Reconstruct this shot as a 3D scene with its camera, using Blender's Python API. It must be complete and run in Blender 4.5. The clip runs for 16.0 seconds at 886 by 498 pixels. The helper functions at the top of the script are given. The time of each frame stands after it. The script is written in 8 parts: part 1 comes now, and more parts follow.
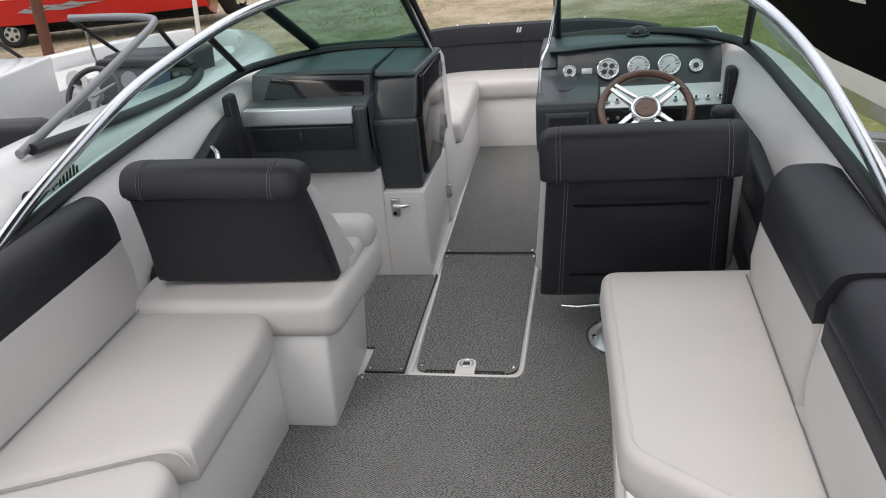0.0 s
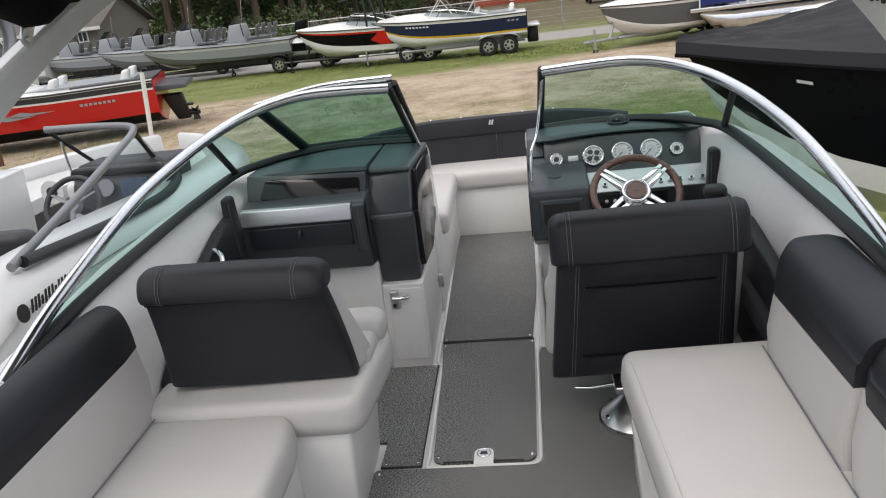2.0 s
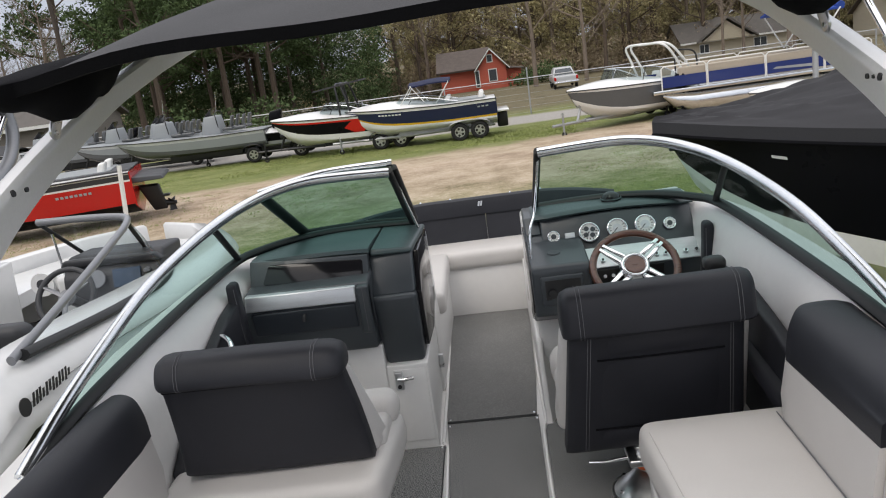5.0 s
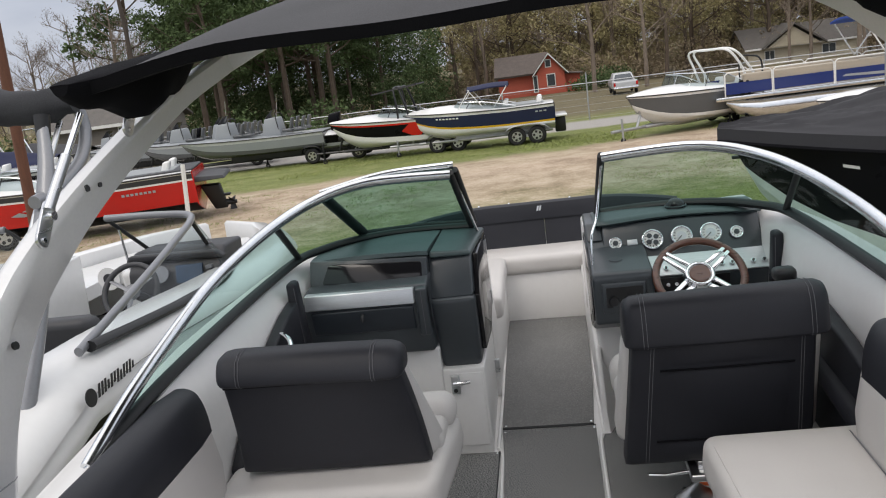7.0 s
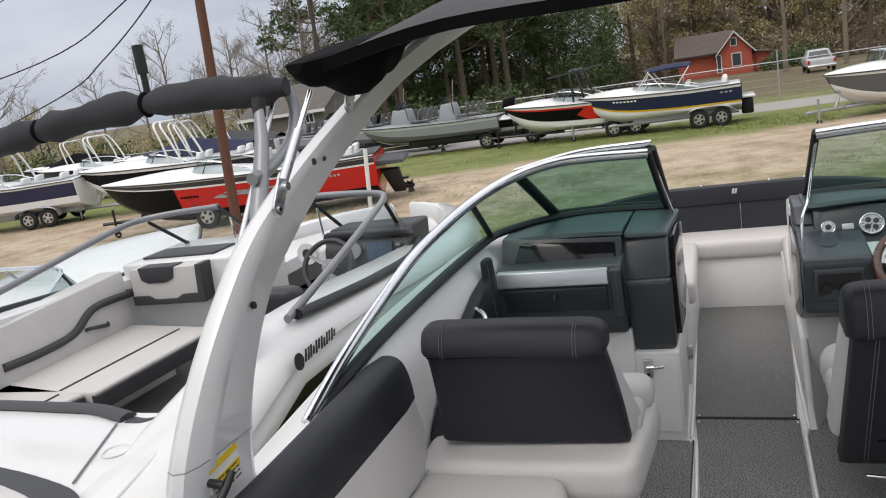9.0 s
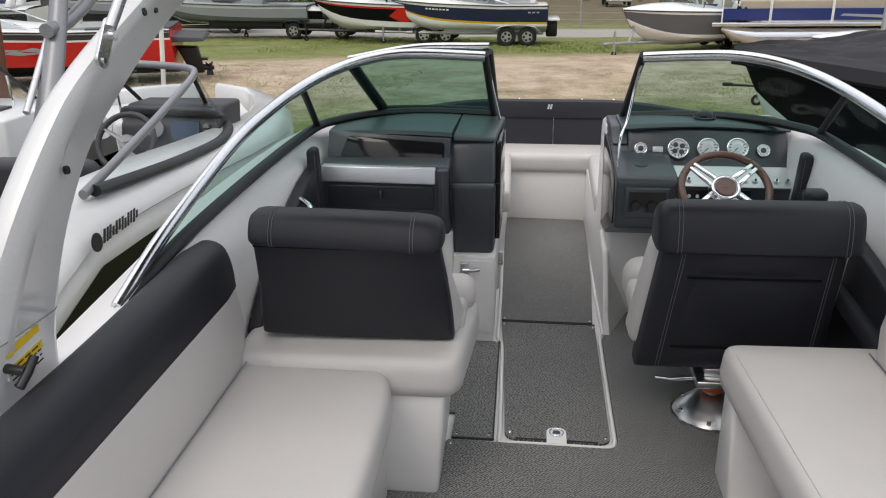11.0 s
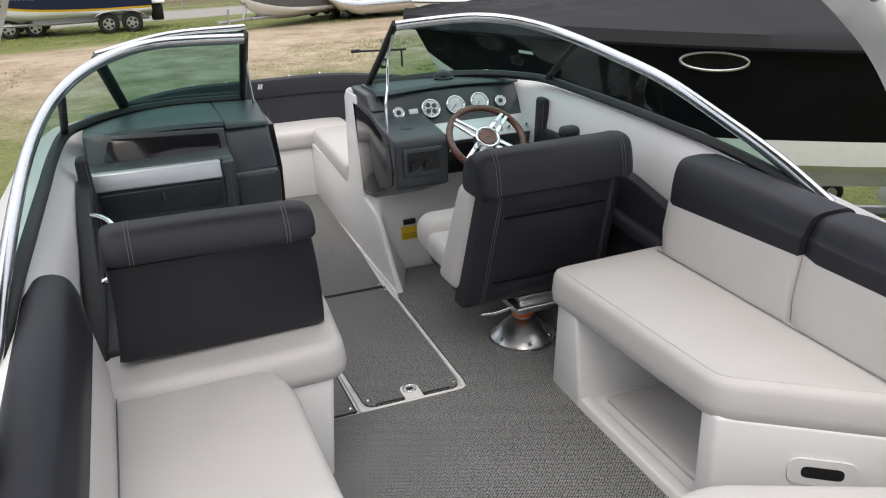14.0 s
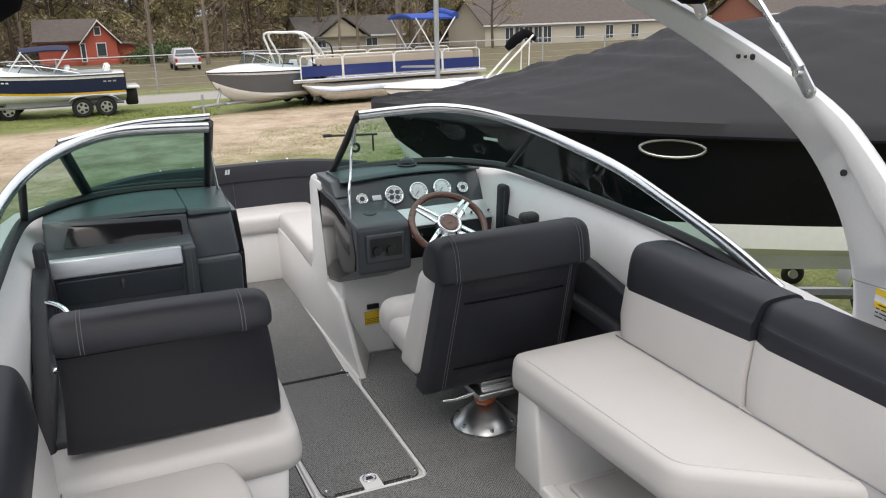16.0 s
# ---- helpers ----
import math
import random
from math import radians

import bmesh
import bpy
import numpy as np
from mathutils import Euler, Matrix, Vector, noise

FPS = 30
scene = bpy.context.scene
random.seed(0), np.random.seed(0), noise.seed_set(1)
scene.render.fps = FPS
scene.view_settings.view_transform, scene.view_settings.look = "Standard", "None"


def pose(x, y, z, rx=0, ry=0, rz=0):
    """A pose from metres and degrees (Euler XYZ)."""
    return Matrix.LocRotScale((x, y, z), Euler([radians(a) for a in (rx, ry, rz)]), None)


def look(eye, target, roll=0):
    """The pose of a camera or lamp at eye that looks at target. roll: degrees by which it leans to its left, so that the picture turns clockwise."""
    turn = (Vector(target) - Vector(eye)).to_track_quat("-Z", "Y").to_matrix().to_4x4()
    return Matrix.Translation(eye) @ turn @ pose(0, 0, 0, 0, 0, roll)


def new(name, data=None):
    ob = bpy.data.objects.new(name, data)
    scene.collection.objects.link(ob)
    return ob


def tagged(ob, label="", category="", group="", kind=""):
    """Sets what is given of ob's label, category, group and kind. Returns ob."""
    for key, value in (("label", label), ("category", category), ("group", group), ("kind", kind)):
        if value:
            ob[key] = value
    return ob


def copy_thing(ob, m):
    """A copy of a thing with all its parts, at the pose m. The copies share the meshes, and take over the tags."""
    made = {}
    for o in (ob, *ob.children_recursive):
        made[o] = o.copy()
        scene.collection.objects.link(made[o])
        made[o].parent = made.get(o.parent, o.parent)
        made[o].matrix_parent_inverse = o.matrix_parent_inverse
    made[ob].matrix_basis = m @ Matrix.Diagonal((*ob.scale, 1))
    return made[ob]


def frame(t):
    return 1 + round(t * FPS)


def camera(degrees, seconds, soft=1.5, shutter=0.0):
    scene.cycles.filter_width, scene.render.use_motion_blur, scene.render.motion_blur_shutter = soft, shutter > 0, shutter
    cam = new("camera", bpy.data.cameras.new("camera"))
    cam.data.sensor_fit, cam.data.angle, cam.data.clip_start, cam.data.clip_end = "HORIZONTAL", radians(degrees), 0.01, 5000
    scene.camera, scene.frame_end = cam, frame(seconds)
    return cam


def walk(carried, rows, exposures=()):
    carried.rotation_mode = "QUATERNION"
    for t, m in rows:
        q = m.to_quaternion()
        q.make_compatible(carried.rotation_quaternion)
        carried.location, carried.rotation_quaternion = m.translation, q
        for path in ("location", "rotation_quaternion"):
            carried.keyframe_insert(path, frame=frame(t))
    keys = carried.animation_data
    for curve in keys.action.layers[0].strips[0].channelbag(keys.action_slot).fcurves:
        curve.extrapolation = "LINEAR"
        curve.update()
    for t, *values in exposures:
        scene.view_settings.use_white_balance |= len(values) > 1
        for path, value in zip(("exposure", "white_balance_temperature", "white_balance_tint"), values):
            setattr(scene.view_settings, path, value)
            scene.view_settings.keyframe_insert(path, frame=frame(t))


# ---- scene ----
cam = camera(57.9, 16.0, soft=1.1)
PATH = [
    (0, (0.456, -2.353, 1.6), (0.08, -0.584, 0.747), -5.7),
    (0.5, (0.282, -2.385, 1.588), (-0.065, -0.594, 0.767), -9.1),
    (1, (0.227, -2.411, 1.625), (-0.073, -0.593, 0.846), -8.7),
    (1.5, (0.277, -2.414, 1.648), (0.03, -0.542, 0.99), -8.0),
    (2, (0.266, -2.406, 1.631), (0.017, -0.534, 0.972), -7.2),
    (2.5, (0.194, -2.421, 1.629), (-0.102, -0.554, 0.975), -8.1),
    (3, (0.157, -2.434, 1.643), (-0.101, -0.554, 1.012), -10.1),
    (3.5, (0.155, -2.448, 1.645), (-0.05, -0.529, 1.117), -10.0),
    (4, (0.152, -2.454, 1.65), (-0.031, -0.525, 1.153), -9.4),
    (4.2, (0.151, -2.459, 1.647), (-0.019, -0.527, 1.157), -8.8),
    (6.3, (0.137, -2.444, 1.643), (-0.029, -0.504, 1.187), -7.8),
    (6.5, (0.127, -2.44, 1.64), (-0.113, -0.505, 1.193), -7.6),
    (7, (0.122, -2.441, 1.64), (-0.172, -0.513, 1.197), -7.7),
    (7.5, (0.12, -2.441, 1.64), (-0.163, -0.513, 1.191), -7.6),
    (8, (0.096, -2.441, 1.636), (-0.216, -0.517, 1.187), -7.7),
    (8.5, (0.068, -2.457, 1.635), (-0.5, -0.588, 1.208), -7.9),
    (9, (0.026, -2.474, 1.628), (-0.676, -0.649, 1.21), -9.1),
    (9.5, (0.001, -2.466, 1.614), (-0.61, -0.627, 1.12), -8.0),
    (10, (-0.03, -2.473, 1.584), (-0.599, -0.642, 1.015), -4.7),
    (10.2, (-0.029, -2.469, 1.581), (-0.593, -0.658, 0.944), -3.1),
    (12.3, (-0.462, -2.336, 1.593), (-0.111, -0.51, 0.856), -0.0),
    (12.5, (-0.518, -2.329, 1.593), (-0.376, -0.512, 0.77), -4.1),
    (13, (-0.691, -2.339, 1.588), (-0.184, -0.586, 0.769), -3.5),
    (13.5, (-0.749, -2.363, 1.576), (-0.113, -0.637, 0.789), -2.3),
    (14, (-0.757, -2.405, 1.6), (-0.103, -0.676, 0.837), -2.2),
    (14.5, (-0.719, -2.424, 1.614), (-0.024, -0.662, 0.972), -2.2),
    (15, (-0.708, -2.426, 1.617), (0.011, -0.663, 1.006), -2.2),
    (15.5, (-0.71, -2.431, 1.621), (0.027, -0.671, 1.022), -1.9),
    (16, (-0.719, -2.432, 1.621), (0.029, -0.669, 1.046), -1.6),
]
walk(cam, [(t, look(eye, target, roll)) for t, eye, target, roll in PATH], [(0, 0.04), (1.5, 0.0), (4.2, -0.02), (6.5, -0.05), (8.5, -0.03), (10.2, -0.07), (12.5, 0.02), (13.5, 0.13), (16.0, 0.26)])

# ---- light ----
world = bpy.data.worlds.new("overcast_sky")
scene.world = world
world.use_nodes = True
wn, wl = world.node_tree.nodes, world.node_tree.links
wbg = wn["Background"]
sky = wn.new("ShaderNodeTexSky")
sky.sky_type = 'NISHITA'
sky.sun_disc = False
sky.sun_elevation, sky.sun_rotation = radians(48), radians(200)
sky.air_density, sky.dust_density = 1.5, 4.0
wco = wn.new("ShaderNodeTexCoord")
wmap = wn.new("ShaderNodeMapping")
wmap.inputs["Scale"].default_value = (1.6, 1.6, 5.0)
wnoise = wn.new("ShaderNodeTexNoise")
wnoise.inputs["Scale"].default_value = 2.4
wnoise.inputs["Detail"].default_value = 6
wramp = wn.new("ShaderNodeValToRGB")
wramp.color_ramp.elements[0].position, wramp.color_ramp.elements[1].position = 0.3, 0.72
wramp.color_ramp.elements[0].color = (6.2, 6.4, 6.95, 1)
wramp.color_ramp.elements[1].color = (9.2, 9.2, 9.3, 1)
wmix = wn.new("ShaderNodeMixRGB")
wmix.inputs[0].default_value = 0.88
wl.new(wco.outputs["Generated"], wmap.inputs["Vector"])
wl.new(wmap.outputs["Vector"], wnoise.inputs["Vector"])
wl.new(wnoise.outputs["Fac"], wramp.inputs["Fac"])
wl.new(sky.outputs["Color"], wmix.inputs[1])
wl.new(wramp.outputs["Color"], wmix.inputs[2])
wsep = wn.new("ShaderNodeSeparateXYZ")
wl.new(wco.outputs["Generated"], wsep.inputs[0])
wgrad = wn.new("ShaderNodeMapRange")
wgrad.inputs["From Min"].default_value, wgrad.inputs["From Max"].default_value = 0.0, 1.0
wgrad.inputs["To Min"].default_value, wgrad.inputs["To Max"].default_value = 0.75, 2.1
wl.new(wsep.outputs["Z"], wgrad.inputs["Value"])
wmul = wn.new("ShaderNodeVectorMath")
wmul.operation = 'SCALE'
wl.new(wmix.outputs["Color"], wmul.inputs[0])
wl.new(wgrad.outputs["Result"], wmul.inputs["Scale"])
wtint = wn.new("ShaderNodeMixRGB")
wtint.inputs[1].default_value, wtint.inputs[2].default_value = (0.92, 0.97, 1.08, 1), (1.05, 1.0, 0.94, 1)
wl.new(wsep.outputs["Z"], wtint.inputs[0])
wtm = wn.new("ShaderNodeVectorMath")
wtm.operation = 'MULTIPLY'
wl.new(wmul.outputs["Vector"], wtm.inputs[0])
wl.new(wtint.outputs["Color"], wtm.inputs[1])
wl.new(wtm.outputs["Vector"], wbg.inputs["Color"])
wbg.inputs["Strength"].default_value = 0.106
sun_data = bpy.data.lights.new("sun", 'SUN')
sun_data.energy, sun_data.angle, sun_data.color = 0.65, radians(25), (1.0, 0.94, 0.86)
sun = new("sun", sun_data)
sun.matrix_world = look((-8, -14, 24), (0, 0, 0))


# ---- materials ----
def mat(name, col, rough=0.5, metal=0.0, var=0.12, big=3.0, fine=120.0, bump=0.05, coat=0.0, rvar=0.1, stretch=(1, 1, 1), spec=0.5, isle=0.0):
    m = bpy.data.materials.new(name)
    m.use_nodes = True
    n, l = m.node_tree.nodes, m.node_tree.links
    b = n["Principled BSDF"]
    co = n.new("ShaderNodeTexCoord")
    mp = n.new("ShaderNodeMapping")
    mp.inputs["Scale"].default_value = stretch
    l.new(co.outputs["Object"], mp.inputs["Vector"])
    n1, n2 = n.new("ShaderNodeTexNoise"), n.new("ShaderNodeTexNoise")
    n1.inputs["Scale"].default_value, n1.inputs["Detail"].default_value = big, 5
    n2.inputs["Scale"].default_value, n2.inputs["Detail"].default_value = fine, 3
    l.new(mp.outputs["Vector"], n1.inputs["Vector"])
    l.new(mp.outputs["Vector"], n2.inputs["Vector"])
    add = n.new("ShaderNodeMath")
    add.operation = 'MULTIPLY_ADD'
    add.inputs[1].default_value = 0.5
    l.new(n2.outputs["Fac"], add.inputs[0])
    half = n.new("ShaderNodeMath")
    half.operation = 'MULTIPLY'
    half.inputs[1].default_value = 0.5
    l.new(n1.outputs["Fac"], half.inputs[0])
    l.new(half.outputs[0], add.inputs[2])
    ramp = n.new("ShaderNodeValToRGB")
    ramp.color_ramp.elements[0].position, ramp.color_ramp.elements[1].position = 0.3, 0.7
    ramp.color_ramp.elements[0].color = (*[c * (1 - var) for c in col], 1)
    ramp.color_ramp.elements[1].color = (*[min(1, c * (1 + var)) for c in col], 1)
    l.new(add.outputs[0], ramp.inputs["Fac"])
    last = ramp.outputs["Color"]
    if isle:
        geo = n.new("ShaderNodeNewGeometry")
        hsv = n.new("ShaderNodeHueSaturation")
        mr = n.new("ShaderNodeMapRange")
        mr.inputs["To Min"].default_value, mr.inputs["To Max"].default_value = 1 - isle, 1 + isle
        l.new(geo.outputs["Random Per Island"], mr.inputs["Value"])
        l.new(mr.outputs["Result"], hsv.inputs["Value"])
        l.new(last, hsv.inputs["Color"])
        last = hsv.outputs["Color"]
    l.new(last, b.inputs["Base Color"])
    rr = n.new("ShaderNodeMapRange")
    rr.inputs["To Min"].default_value, rr.inputs["To Max"].default_value = max(0.02, rough - rvar), min(1, rough + rvar)
    l.new(n1.outputs["Fac"], rr.inputs["Value"])
    l.new(rr.outputs["Result"], b.inputs["Roughness"])
    b.inputs["Metallic"].default_value = metal
    b.inputs["Coat Weight"].default_value = coat
    b.inputs["Coat Roughness"].default_value = 0.08
    b.inputs["Specular IOR Level"].default_value = spec
    if bump:
        bp = n.new("ShaderNodeBump")
        bp.inputs["Strength"].default_value = bump
        bp.inputs["Distance"].default_value = 0.004
        l.new(n2.outputs["Fac"], bp.inputs["Height"])
        l.new(bp.outputs["Normal"], b.inputs["Normal"])
    return m


def carpet_mat(name, dark, light, pitch):
    m = mat(name, dark, 0.95, var=0.2, bump=0)
    n, l = m.node_tree.nodes, m.node_tree.links
    b = n["Principled BSDF"]
    co = n.new("ShaderNodeTexCoord")
    mp = n.new("ShaderNodeMapping")
    mp.inputs["Rotation"].default_value = (0, 0, 0.6)
    mp.inputs["Scale"].default_value = (1.0, 1.5, 1.0)
    l.new(co.outputs["Object"], mp.inputs["Vector"])
    vo = n.new("ShaderNodeTexVoronoi")
    vo.inputs["Scale"].default_value, vo.inputs["Randomness"].default_value = 1 / pitch, 0.38
    l.new(mp.outputs["Vector"], vo.inputs["Vector"])
    mul = n.new("ShaderNodeMath")
    mul.operation = 'MULTIPLY_ADD'
    mul.inputs[1].default_value, mul.inputs[2].default_value = -1.3, 0.93
    l.new(vo.outputs["Distance"], mul.inputs[0])
    nz = n.new("ShaderNodeTexNoise")
    nz.inputs["Scale"].default_value, nz.inputs["Detail"].default_value = 260, 2
    l.new(co.outputs["Object"], nz.inputs["Vector"])
    ad = n.new("ShaderNodeMath")
    ad.operation = 'MULTIPLY_ADD'
    ad.inputs[1].default_value = 0.30
    l.new(nz.outputs["Fac"], ad.inputs[0])
    l.new(mul.outputs[0], ad.inputs[2])
    ramp = n.new("ShaderNodeValToRGB")
    ramp.color_ramp.elements[0].position, ramp.color_ramp.elements[1].position = 0.34, 0.98
    ramp.color_ramp.elements[0].color, ramp.color_ramp.elements[1].color = (*dark, 1), (*light, 1)
    l.new(ad.outputs[0], ramp.inputs["Fac"])
    big = n.new("ShaderNodeTexNoise")
    big.inputs["Scale"].default_value, big.inputs["Detail"].default_value = 4, 6
    l.new(co.outputs["Object"], big.inputs["Vector"])
    hs = n.new("ShaderNodeHueSaturation")
    mr = n.new("ShaderNodeMapRange")
    mr.inputs["To Min"].default_value, mr.inputs["To Max"].default_value = 0.84, 1.16
    l.new(big.outputs["Fac"], mr.inputs["Value"])
    l.new(mr.outputs["Result"], hs.inputs["Value"])
    l.new(ramp.outputs["Color"], hs.inputs["Color"])
    l.new(hs.outputs["Color"], b.inputs["Base Color"])
    bp = n.new("ShaderNodeBump")
    bp.inputs["Strength"].default_value, bp.inputs["Distance"].default_value = 0.35, 0.002
    l.new(ad.outputs[0], bp.inputs["Height"])
    l.new(bp.outputs["Normal"], b.inputs["Normal"])
    return m


def glass_mat(name, tint, gloss=0.05):
    m = bpy.data.materials.new(name)
    m.use_nodes = True
    n, l = m.node_tree.nodes, m.node_tree.links
    n.remove(n["Principled BSDF"])
    tr, gl, mx, fr = (n.new(k) for k in ("ShaderNodeBsdfTransparent", "ShaderNodeBsdfGlossy", "ShaderNodeMixShader", "ShaderNodeLayerWeight"))
    tr.inputs["Color"].default_value = (*tint, 1)
    gl.inputs["Roughness"].default_value = gloss
    fr.inputs["Blend"].default_value = 0.25
    pw = n.new("ShaderNodeMath")
    pw.operation = 'MULTIPLY_ADD'
    pw.inputs[1].default_value, pw.inputs[2].default_value = 0.5, 0.03
    cube = n.new("ShaderNodeMath")
    cube.operation = 'POWER'
    cube.inputs[1].default_value = 3.0
    l.new(fr.outputs["Facing"], cube.inputs[0])
    l.new(cube.outputs[0], pw.inputs[0])
    l.new(pw.outputs[0], mx.inputs[0])
    l.new(tr.outputs[0], mx.inputs[1])
    l.new(gl.outputs[0], mx.inputs[2])
    l.new(mx.outputs[0], n["Material Output"].inputs["Surface"])
    return m


M_GEL = mat("white_gelcoat", (0.78, 0.77, 0.755), 0.34, var=0.025, big=2, fine=30, bump=0.0, coat=0.2, rvar=0.04)
M_VINYL = mat("white_vinyl", (0.565, 0.545, 0.525), 0.55, var=0.06, big=4, fine=420, bump=0.12, spec=0.4)
M_CHAR = mat("charcoal_vinyl", (0.0205, 0.0215, 0.0268), 0.50, spec=0.32, var=0.22, big=6, fine=380, bump=0.15)
M_STITCH = mat("grey_thread", (0.13, 0.13, 0.14), 0.85, var=0.25, fine=700, bump=0.3)
M_CONS = mat("dark_moulding", (0.047, 0.055, 0.062), 0.38, var=0.15, big=5, fine=500, bump=0.06, coat=0.15)
M_LID = mat("grained_dark_lid", (0.048, 0.072, 0.074), 0.42, var=0.15, big=5, fine=520, bump=0.12)
M_SMOKE = mat("smoked_panel", (0.012, 0.0115, 0.013), 0.09, var=0.08, bump=0, spec=0.4, rvar=0.03)
M_SILV = mat("brushed_silver", (0.60, 0.62, 0.64), 0.42, 0.7, var=0.12, big=4, fine=60, bump=0.03, stretch=(1, 30, 30))
M_CHROME = mat("chrome", (0.82, 0.83, 0.85), 0.10, 1.0, var=0.04, bump=0, rvar=0.05)
M_ALU = mat("polished_aluminium", (0.72, 0.74, 0.76), 0.20, 1.0, var=0.08, big=8, bump=0.01)
M_STEEL = mat("brushed_steel", (0.60, 0.61, 0.62), 0.3, 1.0, var=0.1, bump=0.02, stretch=(1, 1, 20))
M_RUBBER = mat("black_rubber", (0.012, 0.013, 0.014), 0.55, var=0.2, bump=0.05)
M_BLACK = mat("black_plastic", (0.012, 0.012, 0.013), 0.4, var=0.2, bump=0.03)
M_WOOD = mat("stained_wood", (0.10, 0.035, 0.018), 0.3, var=0.45, big=20, fine=200, bump=0.05, coat=0.5, stretch=(1, 1, 6))
M_DIAL = mat("silver_dial", (0.72, 0.72, 0.70), 0.35, 0.3, var=0.15, big=60, fine=400, bump=0)
M_AMBER = mat("orange_plastic", (0.65, 0.12, 0.02), 0.45, var=0.1)
M_YELLOW = mat("yellow_label", (0.75, 0.52, 0.03), 0.5, var=0.08, bump=0)
M_PAPER = mat("pale_label", (0.72, 0.72, 0.70), 0.5, var=0.05, bump=0)
M_INK = mat("black_ink", (0.02, 0.02, 0.02), 0.6, var=0.1, bump=0)
M_CARPET = carpet_mat("woven_cockpit_carpet", (0.055, 0.056, 0.056), (0.39, 0.39, 0.38), 0.0088)
M_CARPET2 = carpet_mat("fine_cockpit_carpet", (0.14, 0.14, 0.137), (0.40, 0.40, 0.385), 0.0062)
M_TOWER = mat("tower_paint", (0.70, 0.70, 0.70), 0.32, 0.1, var=0.04, big=3, bump=0.01, coat=0.3)
M_CANVAS2 = mat("weathered_black_canvas", (0.040, 0.041, 0.045), 0.85, var=0.3, big=6, fine=200, bump=0.3, spec=0.25)
M_CANVAS = mat("charcoal_canvas", (0.072, 0.072, 0.076), 0.9, var=0.22, big=4, fine=300, bump=0.25, spec=0.2)
M_BLACKCLOTH = mat("black_canvas", (0.007, 0.007, 0.0085), 0.95, var=0.25, big=5, fine=300, bump=0.25, spec=0.08)
M_GREYPIPE = mat("grey_painted_pipe", (0.23, 0.235, 0.25), 0.35, 0.3, var=0.08, coat=0.2)
M_FRONT = mat("blue_black_moulding", (0.022, 0.028, 0.036), 0.42, var=0.15, big=5, fine=500, bump=0.05)
M_GLASS = glass_mat("green_tinted_glass", (0.55, 0.73, 0.69))
M_GLASS2 = glass_mat("clear_glass", (0.86, 0.90, 0.90))
M_GLASSDK = glass_mat("smoked_glass", (0.60, 0.66, 0.66))


# ---- building helpers ----
BASES = {}


def thing(name, at, label, category, group="", kind=""):
    ob = new(name)
    ob.empty_display_size = 0.1
    ob.matrix_basis = Matrix.Translation(at)
    BASES[ob] = Matrix.Translation(at)
    return tagged(ob, label, category, group, kind)


def part(name, bm, material, parent=None, label="", smooth=True):
    base = BASES.get(parent, Matrix())
    if parent:
        bm.transform(base.inverted())
    bmesh.ops.recalc_face_normals(bm, faces=bm.faces)
    me = bpy.data.meshes.new(name)
    bm.to_mesh(me)
    bm.free()
    for p in me.polygons:
        p.use_smooth = smooth
    if smooth:
        me.set_sharp_from_angle(angle=radians(46))
    me.materials.append(material)
    ob = new(name, me)
    if parent:
        ob.parent = parent
        BASES[ob] = base
    if label:
        tagged(ob, label)
    return ob


def solo(name, bm, material, label, category, group="", kind="", smooth=True):
    return tagged(part(name, bm, material, None, "", smooth), label, category, group, kind)


def add(bm, other):
    me = bpy.data.meshes.new("tmp")
    other.to_mesh(me)
    other.free()
    bm.from_mesh(me)
    bpy.data.meshes.remove(me)
    return bm


def join(*bms):
    bm = bmesh.new()
    for b in bms:
        add(bm, b)
    return bm


def bevel(bm, r, seg=3):
    if r > 0:
        bmesh.ops.recalc_face_normals(bm, faces=bm.faces)
        bmesh.ops.bevel(bm, geom=bm.edges[:], offset=r, segments=seg, profile=0.5, affect='EDGES', clamp_overlap=True)
    return bm


def hexa(low, top, r=0.0, seg=3):
    """A block from four lower and four upper corners, with rounded edges."""
    bm = bmesh.new()
    a = [bm.verts.new(p) for p in low]
    b = [bm.verts.new(p) for p in top]
    bm.faces.new(a[::-1])
    bm.faces.new(b)
    for i in range(len(a)):
        j = (i + 1) % len(a)
        bm.faces.new((a[i], a[j], b[j], b[i]))
    return bevel(bm, r, seg)


def box(lo, hi, r=0.0, seg=2):
    (x0, y0, z0), (x1, y1, z1) = lo, hi
    q = [(x0, y0), (x1, y0), (x1, y1), (x0, y1)]
    return hexa([(x, y, z0) for x, y in q], [(x, y, z1) for x, y in q], r, seg)


def prism(pts, axis, a, b, r=0.0, seg=3):
    """A flat outline drawn out along an axis."""
    def at(p, v):
        return {"x": (v, p[0], p[1]), "y": (p[0], v, p[1]), "z": (p[0], p[1], v)}[axis]
    return hexa([at(p, a) for p in pts], [at(p, b) for p in pts], r, seg)


def spline(pts, n=6):
    pts = [Vector(p) for p in pts]
    q = [pts[0] * 2 - pts[1]] + pts + [pts[-1] * 2 - pts[-2]]
    out = []
    for i in range(1, len(q) - 2):
        for k in range(n):
            t = k / n
            a, b, c, d = q[i - 1], q[i], q[i + 1], q[i + 2]
            out.append(0.5 * ((2 * b) + (c - a) * t + (2 * a - 5 * b + 4 * c - d) * t * t + (3 * b - a - 3 * c + d) * t ** 3))
    return out + [pts[-1]]


